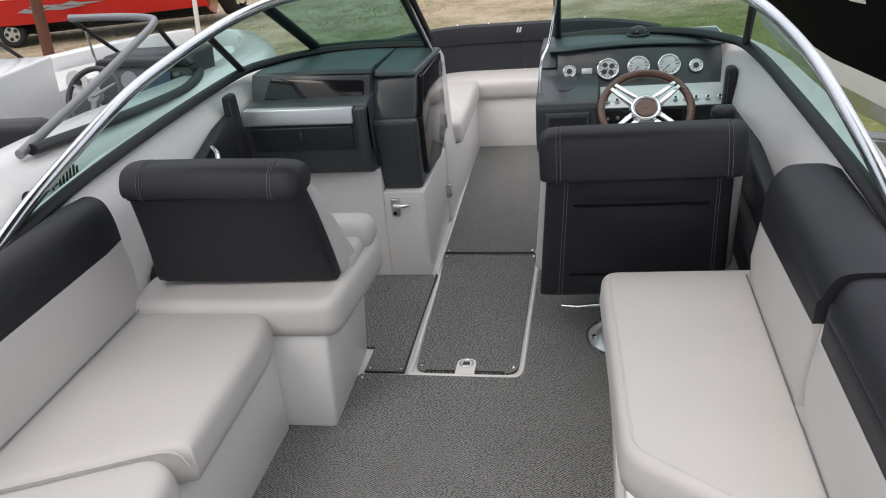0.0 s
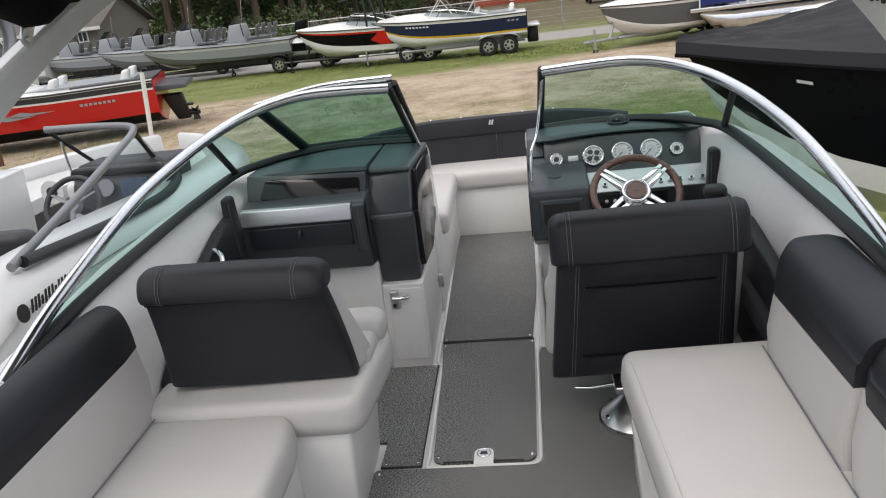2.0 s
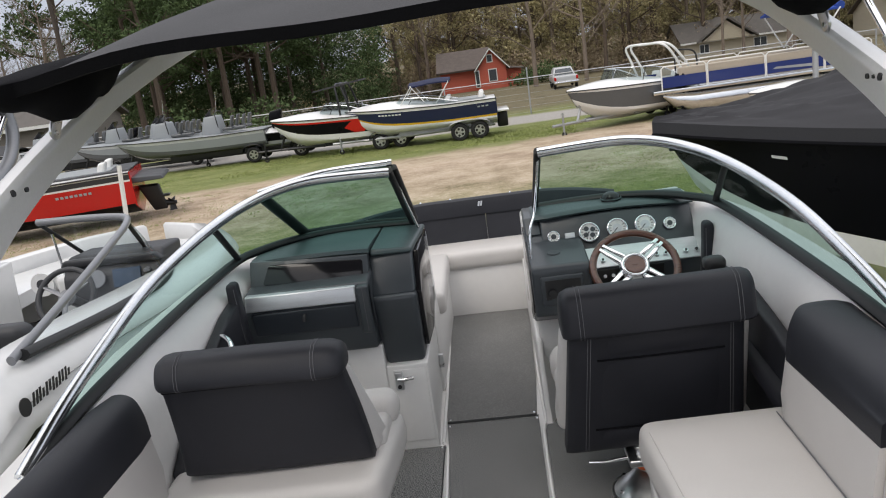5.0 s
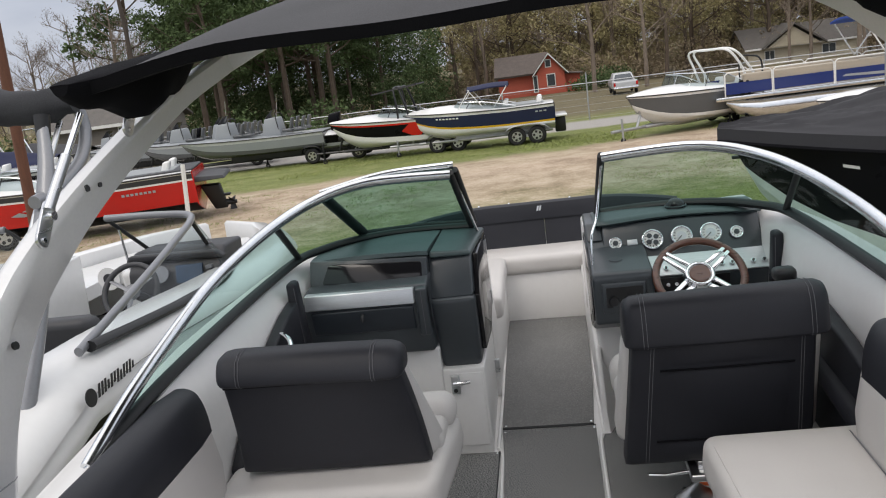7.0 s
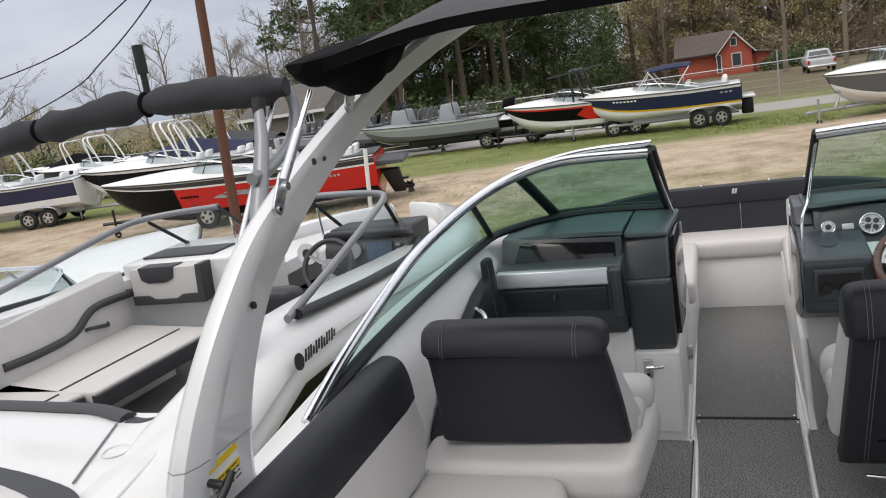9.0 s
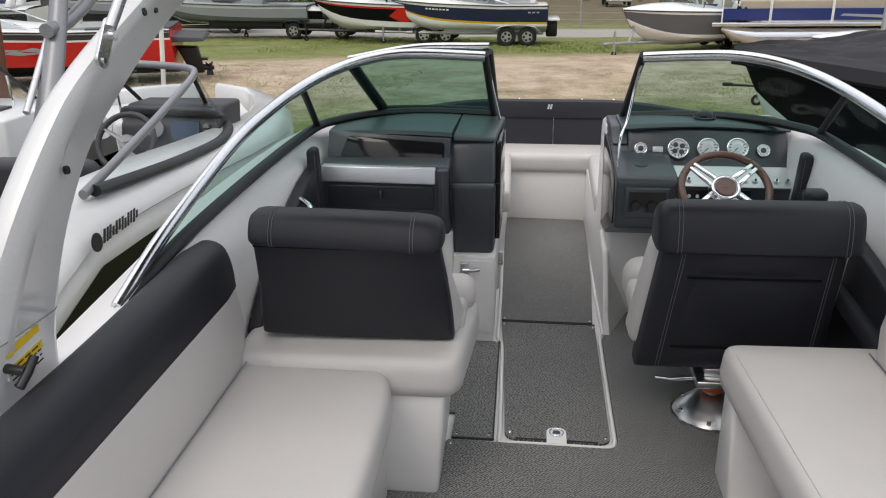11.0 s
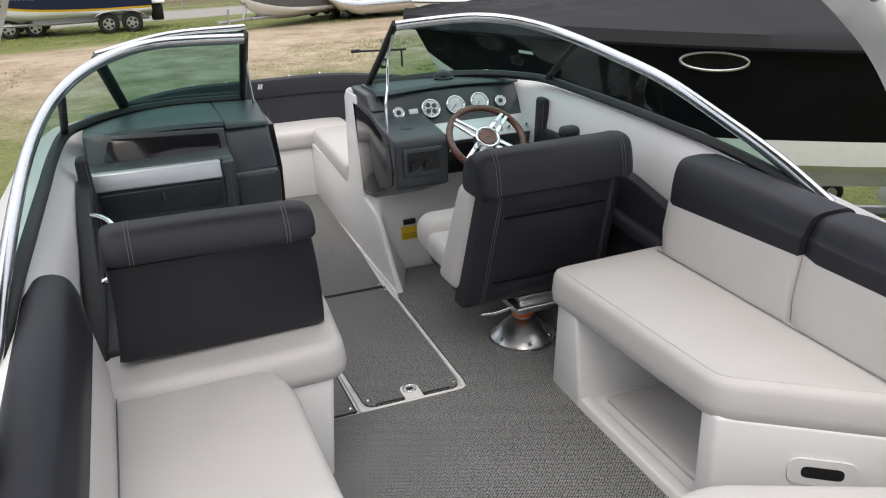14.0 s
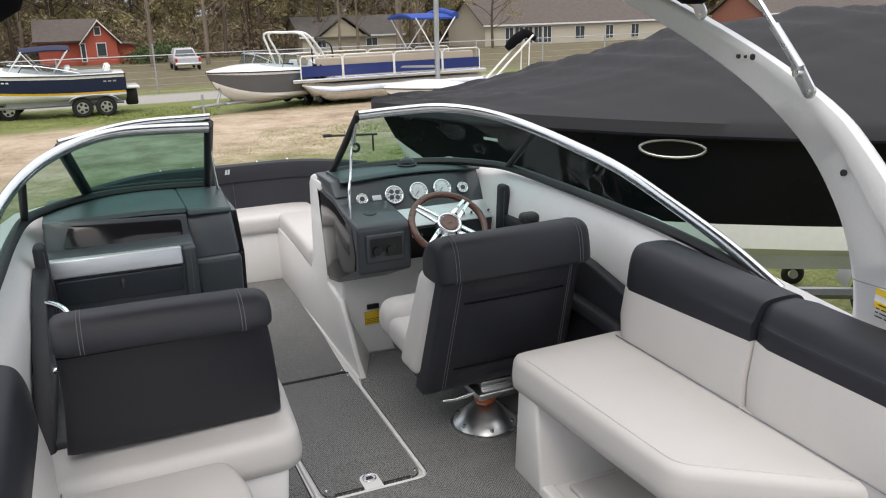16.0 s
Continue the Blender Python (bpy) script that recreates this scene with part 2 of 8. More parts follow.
def loft(rings, cap=True, close=True):
    bm = bmesh.new()
    rows = [[bm.verts.new(p) for p in r] for r in rings]
    m = len(rows[0])
    for a, b in zip(rows, rows[1:]):
        for i in range(m if close else m - 1):
            j = (i + 1) % m
            bm.faces.new((a[i], a[j], b[j], b[i]))
    if cap and close:
        bm.faces.new(rows[0][::-1])
        bm.faces.new(rows[-1])
    return bm


def tube(pts, r, n=10, flat=1.0):
    """A round bar along points; r may be one number or one for each point."""
    pts = [Vector(p) for p in pts]
    rs = r if isinstance(r, (list, tuple)) else [r] * len(pts)
    rings, up = [], None
    for i, p in enumerate(pts):
        d = (pts[min(i + 1, len(pts) - 1)] - pts[max(i - 1, 0)]).normalized()
        if up is None:
            up = d.orthogonal().normalized() if abs(d.z) > 0.9 else (Vector((0, 0, 1)) - d * d.z).normalized()
        else:
            up = (up - d * up.dot(d)).normalized()
        s = d.cross(up)
        rings.append([p + (s * math.cos(2 * math.pi * k / n) + up * math.sin(2 * math.pi * k / n) * flat) * rs[i] for k in range(n)])
    return loft(rings)


def disc(c, normal, r, h, n=24, r2=None, bev=0.0):
    """A short round block whose base lies at c."""
    q = Vector(normal).normalized().to_track_quat('Z', 'Y').to_matrix()
    c = Vector(c)
    r2 = r if r2 is None else r2
    def ring(rad, z):
        return [c + q @ Vector((rad * math.cos(2 * math.pi * k / n), rad * math.sin(2 * math.pi * k / n), z)) for k in range(n)]
    rings = [ring(r, 0), ring(r2, h)] if not bev else [ring(r, 0), ring(r2, h - bev), ring(r2 - bev, h)]
    return loft(rings)


def ringy(c, normal, R, r, n=40, m=10):
    q = Vector(normal).normalized().to_track_quat('Z', 'Y').to_matrix()
    bm = bmesh.new()
    rows = []
    for i in range(n):
        a = 2 * math.pi * i / n
        rows.append([bm.verts.new(Vector(c) + q @ Vector(((R + r * math.cos(b)) * math.cos(a), (R + r * math.cos(b)) * math.sin(a), r * math.sin(b))))
                     for b in (2 * math.pi * k / m for k in range(m))])
    for i in range(n):
        for k in range(m):
            bm.faces.new((rows[i][k], rows[(i + 1) % n][k], rows[(i + 1) % n][(k + 1) % m], rows[i][(k + 1) % m]))
    return bm


def dense(poly, step=0.03):
    """The outline with points along its edges."""
    out = []
    for a, b in zip(poly, list(poly[1:]) + [poly[0]]):
        a, b = Vector(a), Vector(b)
        k = max(1, int((b - a).length / step))
        out += [a.lerp(b, i / k) for i in range(k)]
    return out


def inset(pts, d):
    """A dense closed outline moved inwards by d."""
    area = sum(a.x * b.y - b.x * a.y for a, b in zip(pts, pts[1:] + pts[:1]))
    sg = 1 if area > 0 else -1
    out = []
    for i, p in enumerate(pts):
        t = (pts[(i + 1) % len(pts)] - pts[i - 1])
        t = t / max(1e-9, t.length)
        out.append(p + Vector((-t.y, t.x)) * d * sg)
    return out


def pillow(poly, z0, z1, r=0.04, crown=0.012, bulge=0.005):
    """A padded cushion: full rounded upper edge, swelling sides and a domed top."""
    pts = dense(poly)
    c = sum(pts, Vector((0, 0))) / len(pts)
    levels = [(r * 0.35, z0), (0.0, z0 + r * 0.35), (-bulge, (z0 + z1 - r) / 2), (0.0, z1 - r)]
    levels += [(r * (1 - math.cos(a)), z1 - r + r * math.sin(a)) for a in (0.4, 0.8, 1.2, math.pi / 2)]
    rings = [[(p.x, p.y, z) for p in inset(pts, d)] for d, z in levels]
    last = inset(pts, r)
    for f in (0.12, 0.3, 0.55, 0.8, 1.0):
        rings.append([(p.x + (c.x - p.x) * f, p.y + (c.y - p.y) * f, z1 + crown * (1 - (1 - f) ** 2)) for p in last])
    bm = loft(rings, cap=False)
    bmesh.ops.remove_doubles(bm, verts=bm.verts, dist=0.0004)
    return bm


def roll_pad(prof, xs):
    """A padded roll across x; xs holds (x, size, dy, dz) and shrinks the section about its middle."""
    sec = [(p.x, p.y) for p in spline([(y, z, 0) for y, z in prof] + [(prof[0][0], prof[0][1], 0)], 4)[:-1]]
    cy, cz = sum(p[0] for p in sec) / len(sec), sum(p[1] for p in sec) / len(sec)
    return loft([[(x, cy + (y - cy) * k + dy, cz + (z - cz) * k + dz) for y, z in sec] for x, k, dy, dz in xs])


def mirror(bm):
    bmesh.ops.scale(bm, vec=(-1, 1, 1), verts=bm.verts)
    bmesh.ops.reverse_faces(bm, faces=bm.faces)
    return bm


def moved(bm, v):
    bmesh.ops.translate(bm, vec=v, verts=bm.verts)
    return bm


def mx(pts, s):
    return [(s * p[0], p[1], p[2]) for p in pts]


def bars(c, right, up, w, rows, gap, seed=1):
    """Short flat bars in rows, for lettering too small to read."""
    rnd = random.Random(seed)
    right, up, c = Vector(right).normalized(), Vector(up).normalized(), Vector(c)
    n = right.cross(up)
    bm = bmesh.new()
    for i in range(rows):
        x, h = 0.0, gap * 0.28
        while x < w:
            ww = min(w - x, rnd.uniform(0.12, 0.3) * w)
            o = c + right * x - up * (i * gap)
            f = [o, o + right * ww, o + right * ww + up * h, o + up * h]
            add(bm, hexa(f, [p + n * 0.001 for p in f]))
            x += ww + 0.05 * w
    return bm


# ---- ground level ----
def ground_z(y):
    return -1.35 - max(0.0, y - 20) * 0.024


# ---- own boat: hull and floor ----
def half_breadth(y):
    return float(np.interp(y, [-2.7, -1.5, 0.0, 0.8, 1.4, 2.0, 2.6, 3.0, 3.25], [1.20, 1.23, 1.24, 1.20, 1.13, 1.02, 0.90, 0.56, 0.10]))


def rail_z(y):
    return float(np.interp(y, [-2.7, -1.0, -0.5, 0.0, 0.5, 1.0, 1.4, 2.0, 2.6, 3.25], [0.72, 0.755, 0.80, 0.845, 0.865, 0.87, 0.84, 0.68, 0.62, 0.55]))


def hull_shell():
    rings = []
    for y in [-2.7, -2.0, -1.4, -1.0, -0.7, -0.4, 0.0, 0.4, 0.8, 1.1, 1.4, 1.7, 2.0, 2.3, 2.6, 2.85, 3.05, 3.25]:
        w, z = half_breadth(y), rail_z(y)
        k = w / 1.17
        keel = -0.82 + max(0, y - 1.2) ** 2 * 0.16
        inn = max(0.02, w - 0.235 + 0.06 * max(0.0, min(1.0, (y - 0.8) / 1.2)))
        zin = 0.0 if y < 2.5 else 0.38
        side = [(inn * 0.985, y, zin), (inn, y, z - 0.16), (inn + 0.02 * k, y, z - 0.05), (w - 0.15 * k, y, z), (w - 0.03 * k, y, z - 0.02),
                (w, y, z - 0.06), (w + 0.01, y, z - 0.09), (w * 0.985, y, z - 0.35), (w * 0.90, y, min(-0.2, z - 0.9) if y < 2 else z - 0.7), (0.0, y, keel)]
        rings.append(side + [(-x, yy, zz) for x, yy, zz in side[-2::-1]])
    bm = loft(rings, cap=False, close=False)
    for r in (0, -1):
        bm.verts.ensure_lookup_table()
        m = len(rings[0])
        bm.faces.new([bm.verts[(0 if r == 0 else (len(rings) - 1) * m) + i] for i in range(m)])
    return bm


solo("boat_hull", hull_shell(), M_GEL, "white gelcoat hull and cockpit liner of a bowrider boat", "boat hull", kind="structure")
solo("floor", box((-1.02, -2.7, -0.05), (1.02, 2.62, 0.0)), M_GEL, "white gelcoat cockpit sole under the carpets", "floor", kind="structure")

# transom wall behind the camera
solo("wall_aft", box((-1.02, -2.69, 0.0), (1.02, -2.6, 0.70), 0.02), M_GEL, "plain white gelcoat transom wall of the cockpit", "wall", kind="structure")


def carpet(poly, label, material=M_CARPET, r=0.004, z0=0.001):
    bm = prism(poly, "z", z0, 0.011)
    return solo("carpet_panel", bm, material, label, "carpet", "cockpit carpets", smooth=False)


def rounded(poly, r, corners):
    """The outline with the named corners cut round."""
    out = []
    n = len(poly)
    for i, p in enumerate(poly):
        if i not in corners:
            out.append(p)
            continue
        p = Vector(p)
        a, b = Vector(poly[i - 1]) - p, Vector(poly[(i + 1) % n]) - p
        a, b = p + a.normalized() * r, p + b.normalized() * r
        for k in range(6):
            t = k / 5
            out.append(tuple(a * (1 - t) ** 2 + p * 2 * t * (1 - t) + b * t * t))
    return out


main_carpet = carpet(rounded([(-0.60, -2.6), (0.98, -2.6), (0.98, 1.04), (0.345, 1.04), (0.225, 0.80), (0.212, 0.74), (0.208, -0.078), (-0.37, -0.072), (-0.54, -0.30)], 0.05, (6,)),
                     "dark grey woven marine carpet on the cockpit floor")
hatch = carpet(rounded([(-0.178, -0.046), (0.184, -0.050), (0.19, 0.876), (-0.226, 0.886), (-0.205, 0.60)], 0.045, (0, 1)),
               "carpeted ski locker hatch with a chrome flush latch")
strip = carpet([(-0.362, -0.055), (-0.216, -0.055), (-0.224, 0.20), (-0.226, 0.685), (-0.56, 0.685), (-0.56, 0.12), (-0.362, 0.10)],
               "narrow carpet panel beside the ski locker hatch")
bow_carpet = carpet([(-0.226, 0.905), (0.182, 0.900), (0.205, 1.35), (0.228, 2.40), (-0.262, 2.43), (-0.236, 1.25)],
                    "finer grey carpet on the bow walkway", M_CARPET2)
# dark bound edges of the carpets, chrome snaps and the flush latch
for owner, line in ((hatch, [(-0.225, 0.889, 0.0135), (0.19, 0.880, 0.0135)]), (strip, [(-0.362, -0.058, 0.011), (-0.214, -0.058, 0.011)]),
                    (bow_carpet, [(-0.226, 0.903, 0.012), (0.182, 0.897, 0.012)]), (strip, [(-0.218, -0.055, 0.011), (-0.228, 0.685, 0.011)]),
                    (hatch, [(-0.14, -0.046, 0.0128), (-0.035, -0.047, 0.0128)]), (hatch, [(0.035, -0.047, 0.0128), (0.14, -0.049, 0.0128)])):
    part("bound_edge", tube(line, 0.003, 6), M_RUBBER, owner, "black bound carpet edge")
for owner, x, y in ((hatch, -0.161, -0.009), (hatch, 0.169, -0.017), (hatch, -0.212, 0.862), (hatch, 0.182, 0.858), (strip, -0.232, -0.032), (strip, -0.345, -0.035),
                    (bow_carpet, -0.212, 0.925), (bow_carpet, 0.172, 0.921), (strip, -0.238, 0.672), (main_carpet, -0.36, -0.095), (main_carpet, 0.36, 1.02)):
    part("snap", disc((x, y, 0.010), (0, 0, 1), 0.0065, 0.004, 12, 0.004), M_CHROME, owner, "chrome snap fastener")
latch = part("latch", disc((0, 0.0, 0.009), (0, 0, 1), 0.024, 0.006, 28, 0.022), M_SILV, hatch, "round chrome flush latch")
part("latch_ring", ringy((0, 0, 0.0145), (0, 0, 1), 0.0235, 0.0035, 28, 8), M_CHROME, latch)
part("latch_recess", prism([(-0.014, -0.010), (0.014, -0.010), (0.010, 0.008), (-0.010, 0.008)], "z", 0.0145, 0.0165), M_BLACK, latch)
part("latch_surround", join(prism(rounded([(-0.034, -0.065), (0.034, -0.065), (0.034, 0.032), (-0.034, 0.032)], 0.032, (2, 3)), "z", 0.002, 0.0125)), M_GEL, hatch, "white gelcoat lug round the latch")
# raised white rims beside the hatch and the walkway
for pts in ([(-0.20, -0.062, 0.002), (0.16, -0.066, 0.002), (0.188, -0.060, 0.002), (0.199, -0.03, 0.002), (0.203, 0.74, 0.002), (0.212, 0.80, 0.002)],
            [(-0.20, -0.062, 0.002), (-0.196, 0.0, 0.002), (-0.214, 0.68, 0.002), (-0.232, 0.72, 0.002)],
            [(-0.236, 0.72, 0.004), (-0.243, 1.24, 0.004), (-0.272, 2.42, 0.004)], [(0.222, 0.80, 0.004), (0.217, 1.3, 0.004), (0.240, 2.40, 0.004)]):
    solo("trim", tube(pts, 0.009, 8), M_GEL, "raised white gelcoat rim along the carpet", "trim", kind="structure")


# ---- seats ----
def stitch(pts, parent, r=0.0011):
    return part("stitching", tube(pts, r, 5), M_STITCH, parent, "pale grey double stitching")


# companion seat with its back to the stern
cs = thing("companion_seat", (-0.64, -0.12, 0.0), "charcoal and white vinyl companion seat on a moulded base", "boat seat")
part("base", hexa([(-1.0, -0.375, 0), (-0.372, -0.370, 0), (-0.385, 0.08, 0), (-1.0, 0.08, 0)],
                  [(-1.0, -0.380, 0.39), (-0.345, -0.385, 0.39), (-0.352, 0.09, 0.39), (-1.0, 0.09, 0.39)], 0.018), M_GEL, cs, "white gelcoat seat base")
part("ledge_cushion", pillow(rounded([(-0.99, -0.405), (-0.305, -0.395), (-0.282, -0.05), (-0.279, 0.12), (-0.99, 0.12)], 0.07, (1, 3)), 0.360, 0.480, 0.036, 0.004), M_VINYL, cs, "white padded vinyl ledge")
part("knee_roll", box((-0.89, -0.02, 0.45), (-0.287, 0.130, 0.565), 0.052, 5), M_VINYL, cs, "white rolled cushion front")
part("seat_cushion", box((-0.88, -0.17, 0.44), (-0.31, 0.02, 0.525), 0.03, 3), M_VINYL, cs)
def companion_face(u, z):
    """Outer face of the companion seat back; u runs across from 0 to 1."""
    k = (z - 0.485) / 0.335
    xl = -0.915 + 0.016 * k + 0.006 * math.sin(math.pi * k)
    xr = -0.334 - 0.010 * k - 0.024 * k * k
    y = -0.300 + 0.034 * u - (0.064 + 0.028 * u) * k - 0.006 * math.sin(math.pi * u)
    return Vector((xl + (xr - xl) * u, y, z + (0.016 * (1 - u)) * (1 - k)))


def padded_back(face, z0, z1, thick, rim=0.014):
    """A seat back shell on a face, its four rims rounded over."""
    us = [0.0, 0.006, 0.02, 0.05] + list(np.linspace(0.12, 0.88, 8)) + [0.95, 0.98, 0.994, 1.0]
    zs = [0.0, 0.008, 0.03, 0.07] + list(np.linspace(0.15, 0.9, 8)) + [1.0]
    rings = []
    for v in zs:
        row, back_row = [], []
        for u in us:
            e = min(1.0, min(u, 1 - u) / 0.05)
            w = min(1.0, v / 0.07)
            d = rim * ((1 - math.sqrt(max(0.0, 1 - (1 - e) ** 2))) + (1 - math.sqrt(max(0.0, 1 - (1 - w) ** 2))))
            p = face(u, z0 + (z1 - z0) * v)
            row.append(p + Vector((0, min(d, rim * 1.4), 0)))
            back_row.append(p + Vector((0, thick, 0)))
        rings.append(row + back_row[::-1])
    return loft(rings)


back = part("backrest", padded_back(companion_face, 0.485, 0.83, 0.06), M_CHAR, cs, "charcoal vinyl seat back shell")
part("back_pad", hexa([(-0.86, -0.235, 0.47), (-0.322, -0.215, 0.47), (-0.300, -0.06, 0.47), (-0.86, -0.06, 0.47)],
                      [(-0.86, -0.31, 0.84), (-0.378, -0.30, 0.835), (-0.372, -0.20, 0.80), (-0.86, -0.19, 0.80)], 0.035, 4), M_VINYL, cs, "white inner back cushion")
ROLL = [(-0.372, 0.811), (-0.391, 0.815), (-0.399, 0.828), (-0.394, 0.855), (-0.374, 0.887), (-0.345, 0.901), (-0.290, 0.900), (-0.250, 0.880), (-0.240, 0.845), (-0.262, 0.815), (-0.31, 0.808)]
roll = part("head_roll", roll_pad(ROLL, [(-0.902, 0.50, 0, 0.006), (-0.899, 0.78, 0, 0.006), (-0.889, 0.93, 0, 0.006), (-0.868, 1.0, 0, 0.006), (-0.62, 1.0, 0, 0.003), (-0.425, 1.0, 0, -0.003), (-0.392, 0.97, 0, -0.004), (-0.370, 0.88, 0, -0.006), (-0.358, 0.72, 0.004, -0.008), (-0.353, 0.45, 0.006, -0.010)]), M_CHAR, cs, "charcoal rolled back top")
for dx in (0.0, 0.009):
    for x in (-0.440, -0.836):
        dz = 0.006 - 0.009 * (x + 0.868) / 0.44
        stitch([(x + dx, y, z + dz) for y, z in ((-0.384, 0.812), (-0.393, 0.815), (-0.4015, 0.828), (-0.3965, 0.856), (-0.376, 0.889), (-0.345, 0.9035), (-0.290, 0.9025))], roll)
# thin black tube on the shell, drawn in as the shade beneath the roll
part("crease_shade", tube([companion_face(u, 0.812) + Vector((0, -0.001, 0)) for u in (0.01, 0.25, 0.5, 0.75, 0.985)], 0.005, 6), M_BLACKCLOTH, back, "black line standing in for the shade under the roll")
# helm seat on its pedestal
hs = thing("helm_chair", (0.575, 0.23, 0.0), "charcoal and white helm bucket seat on a chromed pedestal", "boat seat")
ped = part("pedestal", join(disc((0.553, 0.180, 0.010), (0, 0, 1), 0.140, 0.014, 40, 0.138), disc((0.553, 0.180, 0.022), (0, 0, 1), 0.132, 0.085, 40, 0.045), disc((0.553, 0.180, 0.10), (0, 0, 1), 0.036, 0.09, 24)), M_STEEL, hs, "brushed steel trumpet pedestal")
for k in range(6):
    a = k * math.pi / 3 + 0.3
    part("bolt", disc((0.553 + 0.112 * math.cos(a), 0.180 + 0.112 * math.sin(a), 0.033), (0, 0, 1), 0.010, 0.012, 10, 0.007), M_CHROME, ped)
part("sleeve", disc((0.548, 0.170, 0.125), (0, 0, 1), 0.044, 0.03, 20), M_AMBER, ped, "orange plastic sleeve")
slide = part("slide", join(box((0.47, 0.06, 0.178), (0.70, 0.42, 0.205), 0.006), box((0.50, 0.10, 0.205), (0.67, 0.40, 0.235), 0.004)), M_STEEL, hs, "steel seat slide")
part("lever", tube([(0.335, 0.10, 0.195), (0.39, 0.10, 0.19), (0.50, 0.115, 0.195)], 0.007, 8), M_CHROME, slide, "chrome slide lever")
part("pan", hexa([(0.29, 0.13, 0.215), (0.85, 0.13, 0.215), (0.84, 0.52, 0.25), (0.30, 0.52, 0.25)], [(0.265, 0.12, 0.30), (0.875, 0.12, 0.30), (0.86, 0.56, 0.33), (0.28, 0.56, 0.33)], 0.02), M_CHAR, hs, "charcoal seat pan")
part("seat_cushion", box((0.262, 0.16, 0.30), (0.868, 0.50, 0.42), 0.04, 4), M_VINYL, hs, "white seat cushion")
part("knee_roll", box((0.255, 0.44, 0.295), (0.872, 0.63, 0.465), 0.07, 5), M_VINYL, hs, "white raised knee roll")
def helm_face(u, z):
    """Outer face of the helm seat back."""
    k = (z - 0.235) / 0.52
    xl, xr = 0.262 + 0.048 * k, 0.872 - 0.012 * k
    return Vector((xl + (xr - xl) * u, 0.086 - 0.118 * k + 0.010 * u * (1 - k) - 0.006 * math.sin(math.pi * u), z + 0.012 * u * (1 - k)))


shell = part("backrest", padded_back(helm_face, 0.235, 0.76, 0.10, 0.018), M_CHAR, hs, "charcoal seat back shell")
part("back_pad", hexa([(0.240, 0.155, 0.285), (0.905, 0.16, 0.285), (0.912, 0.33, 0.285), (0.240, 0.33, 0.285)],
                      [(0.286, 0.045, 0.715), (0.905, 0.05, 0.715), (0.905, 0.19, 0.715), (0.288, 0.19, 0.715)], 0.04, 5), M_VINYL, hs, "white side bolsters and inner back")
HROLL = [(-0.030, 0.703), (-0.046, 0.708), (-0.053, 0.722), (-0.047, 0.775), (-0.034, 0.822), (-0.014, 0.848), (0.025, 0.858), (0.070, 0.850), (0.110, 0.815), (0.130, 0.755), (0.122, 0.708), (0.05, 0.700)]
roll = part("head_roll", roll_pad(HROLL, [(0.284, 0.60, 0.03, -0.022), (0.286, 0.78, 0.022, -0.016), (0.294, 0.90, 0.012, -0.008), (0.316, 0.98, 0.003, -0.002), (0.36, 1.0, 0, 0), (0.60, 1.01, -0.002, 0.002), (0.835, 1.0, 0, 0.004), (0.872, 0.98, 0.003, 0.003), (0.892, 0.90, 0.012, 0), (0.899, 0.78, 0.02, -0.004), (0.901, 0.58, 0.03, -0.006)]), M_CHAR, hs, "charcoal rolled back top")
for x in (0.340, 0.352, 0.836, 0.848):
    dz = 0.004 if x > 0.5 else 0.0
    stitch([(x, y, z + dz) for y, z in ((-0.047, 0.706), (-0.0555, 0.722), (-0.0495, 0.776), (-0.0365, 0.823), (-0.015, 0.8505), (0.025, 0.8605), (0.070, 0.8525))], roll)
for u in (0.105, 0.122, 0.915, 0.930):
    stitch([helm_face(u, z) + Vector((0, -0.001, 0)) for z in np.linspace(0.245, 0.70, 8)], shell)
# recessed centre of the back with two padded welts, the upper one a pocket edge
def helm_pad(u0, u1, z0, z1, proud):
    us, zs = np.linspace(u0, u1, 9), np.linspace(0, 1, 7)
    rows = []
    for v in zs:
        row = []
        for u in us:
            q = (u - u0) / (u1 - u0)
            e = (math.sin(math.pi * min(1, max(0, q))) ** 0.25) * (math.sin(math.pi * (0.02 + 0.96 * v)) ** 0.35)
            row.append(helm_face(u, z0 + (z1 - z0) * v + 0.012 * (q - 0.5) * 0.3) + Vector((0, 0.004 - proud * e, 0)))
        rows.append(row)
    return loft([r + [p + Vector((0, 0.03, 0)) for p in r[::-1]] for r in rows])
part("pocket", helm_pad(0.155, 0.885, 0.345, 0.606, 0.014), M_CHAR, shell, "charcoal map pocket")
part("upper_panel", helm_pad(0.155, 0.885, 0.622, 0.70, 0.008), M_CHAR, shell, "padded charcoal strip")
part("lower_panel", helm_pad(0.155, 0.885, 0.262, 0.328, 0.010), M_CHAR, shell, "padded charcoal strip")
for z in (0.613, 0.336):
    part("welt", tube([helm_face(u, z) + Vector((0, -0.0035, 0)) for u in np.linspace(0.16, 0.88, 9)], 0.0032, 6), M_BLACKCLOTH, shell, "dark sewn welt")

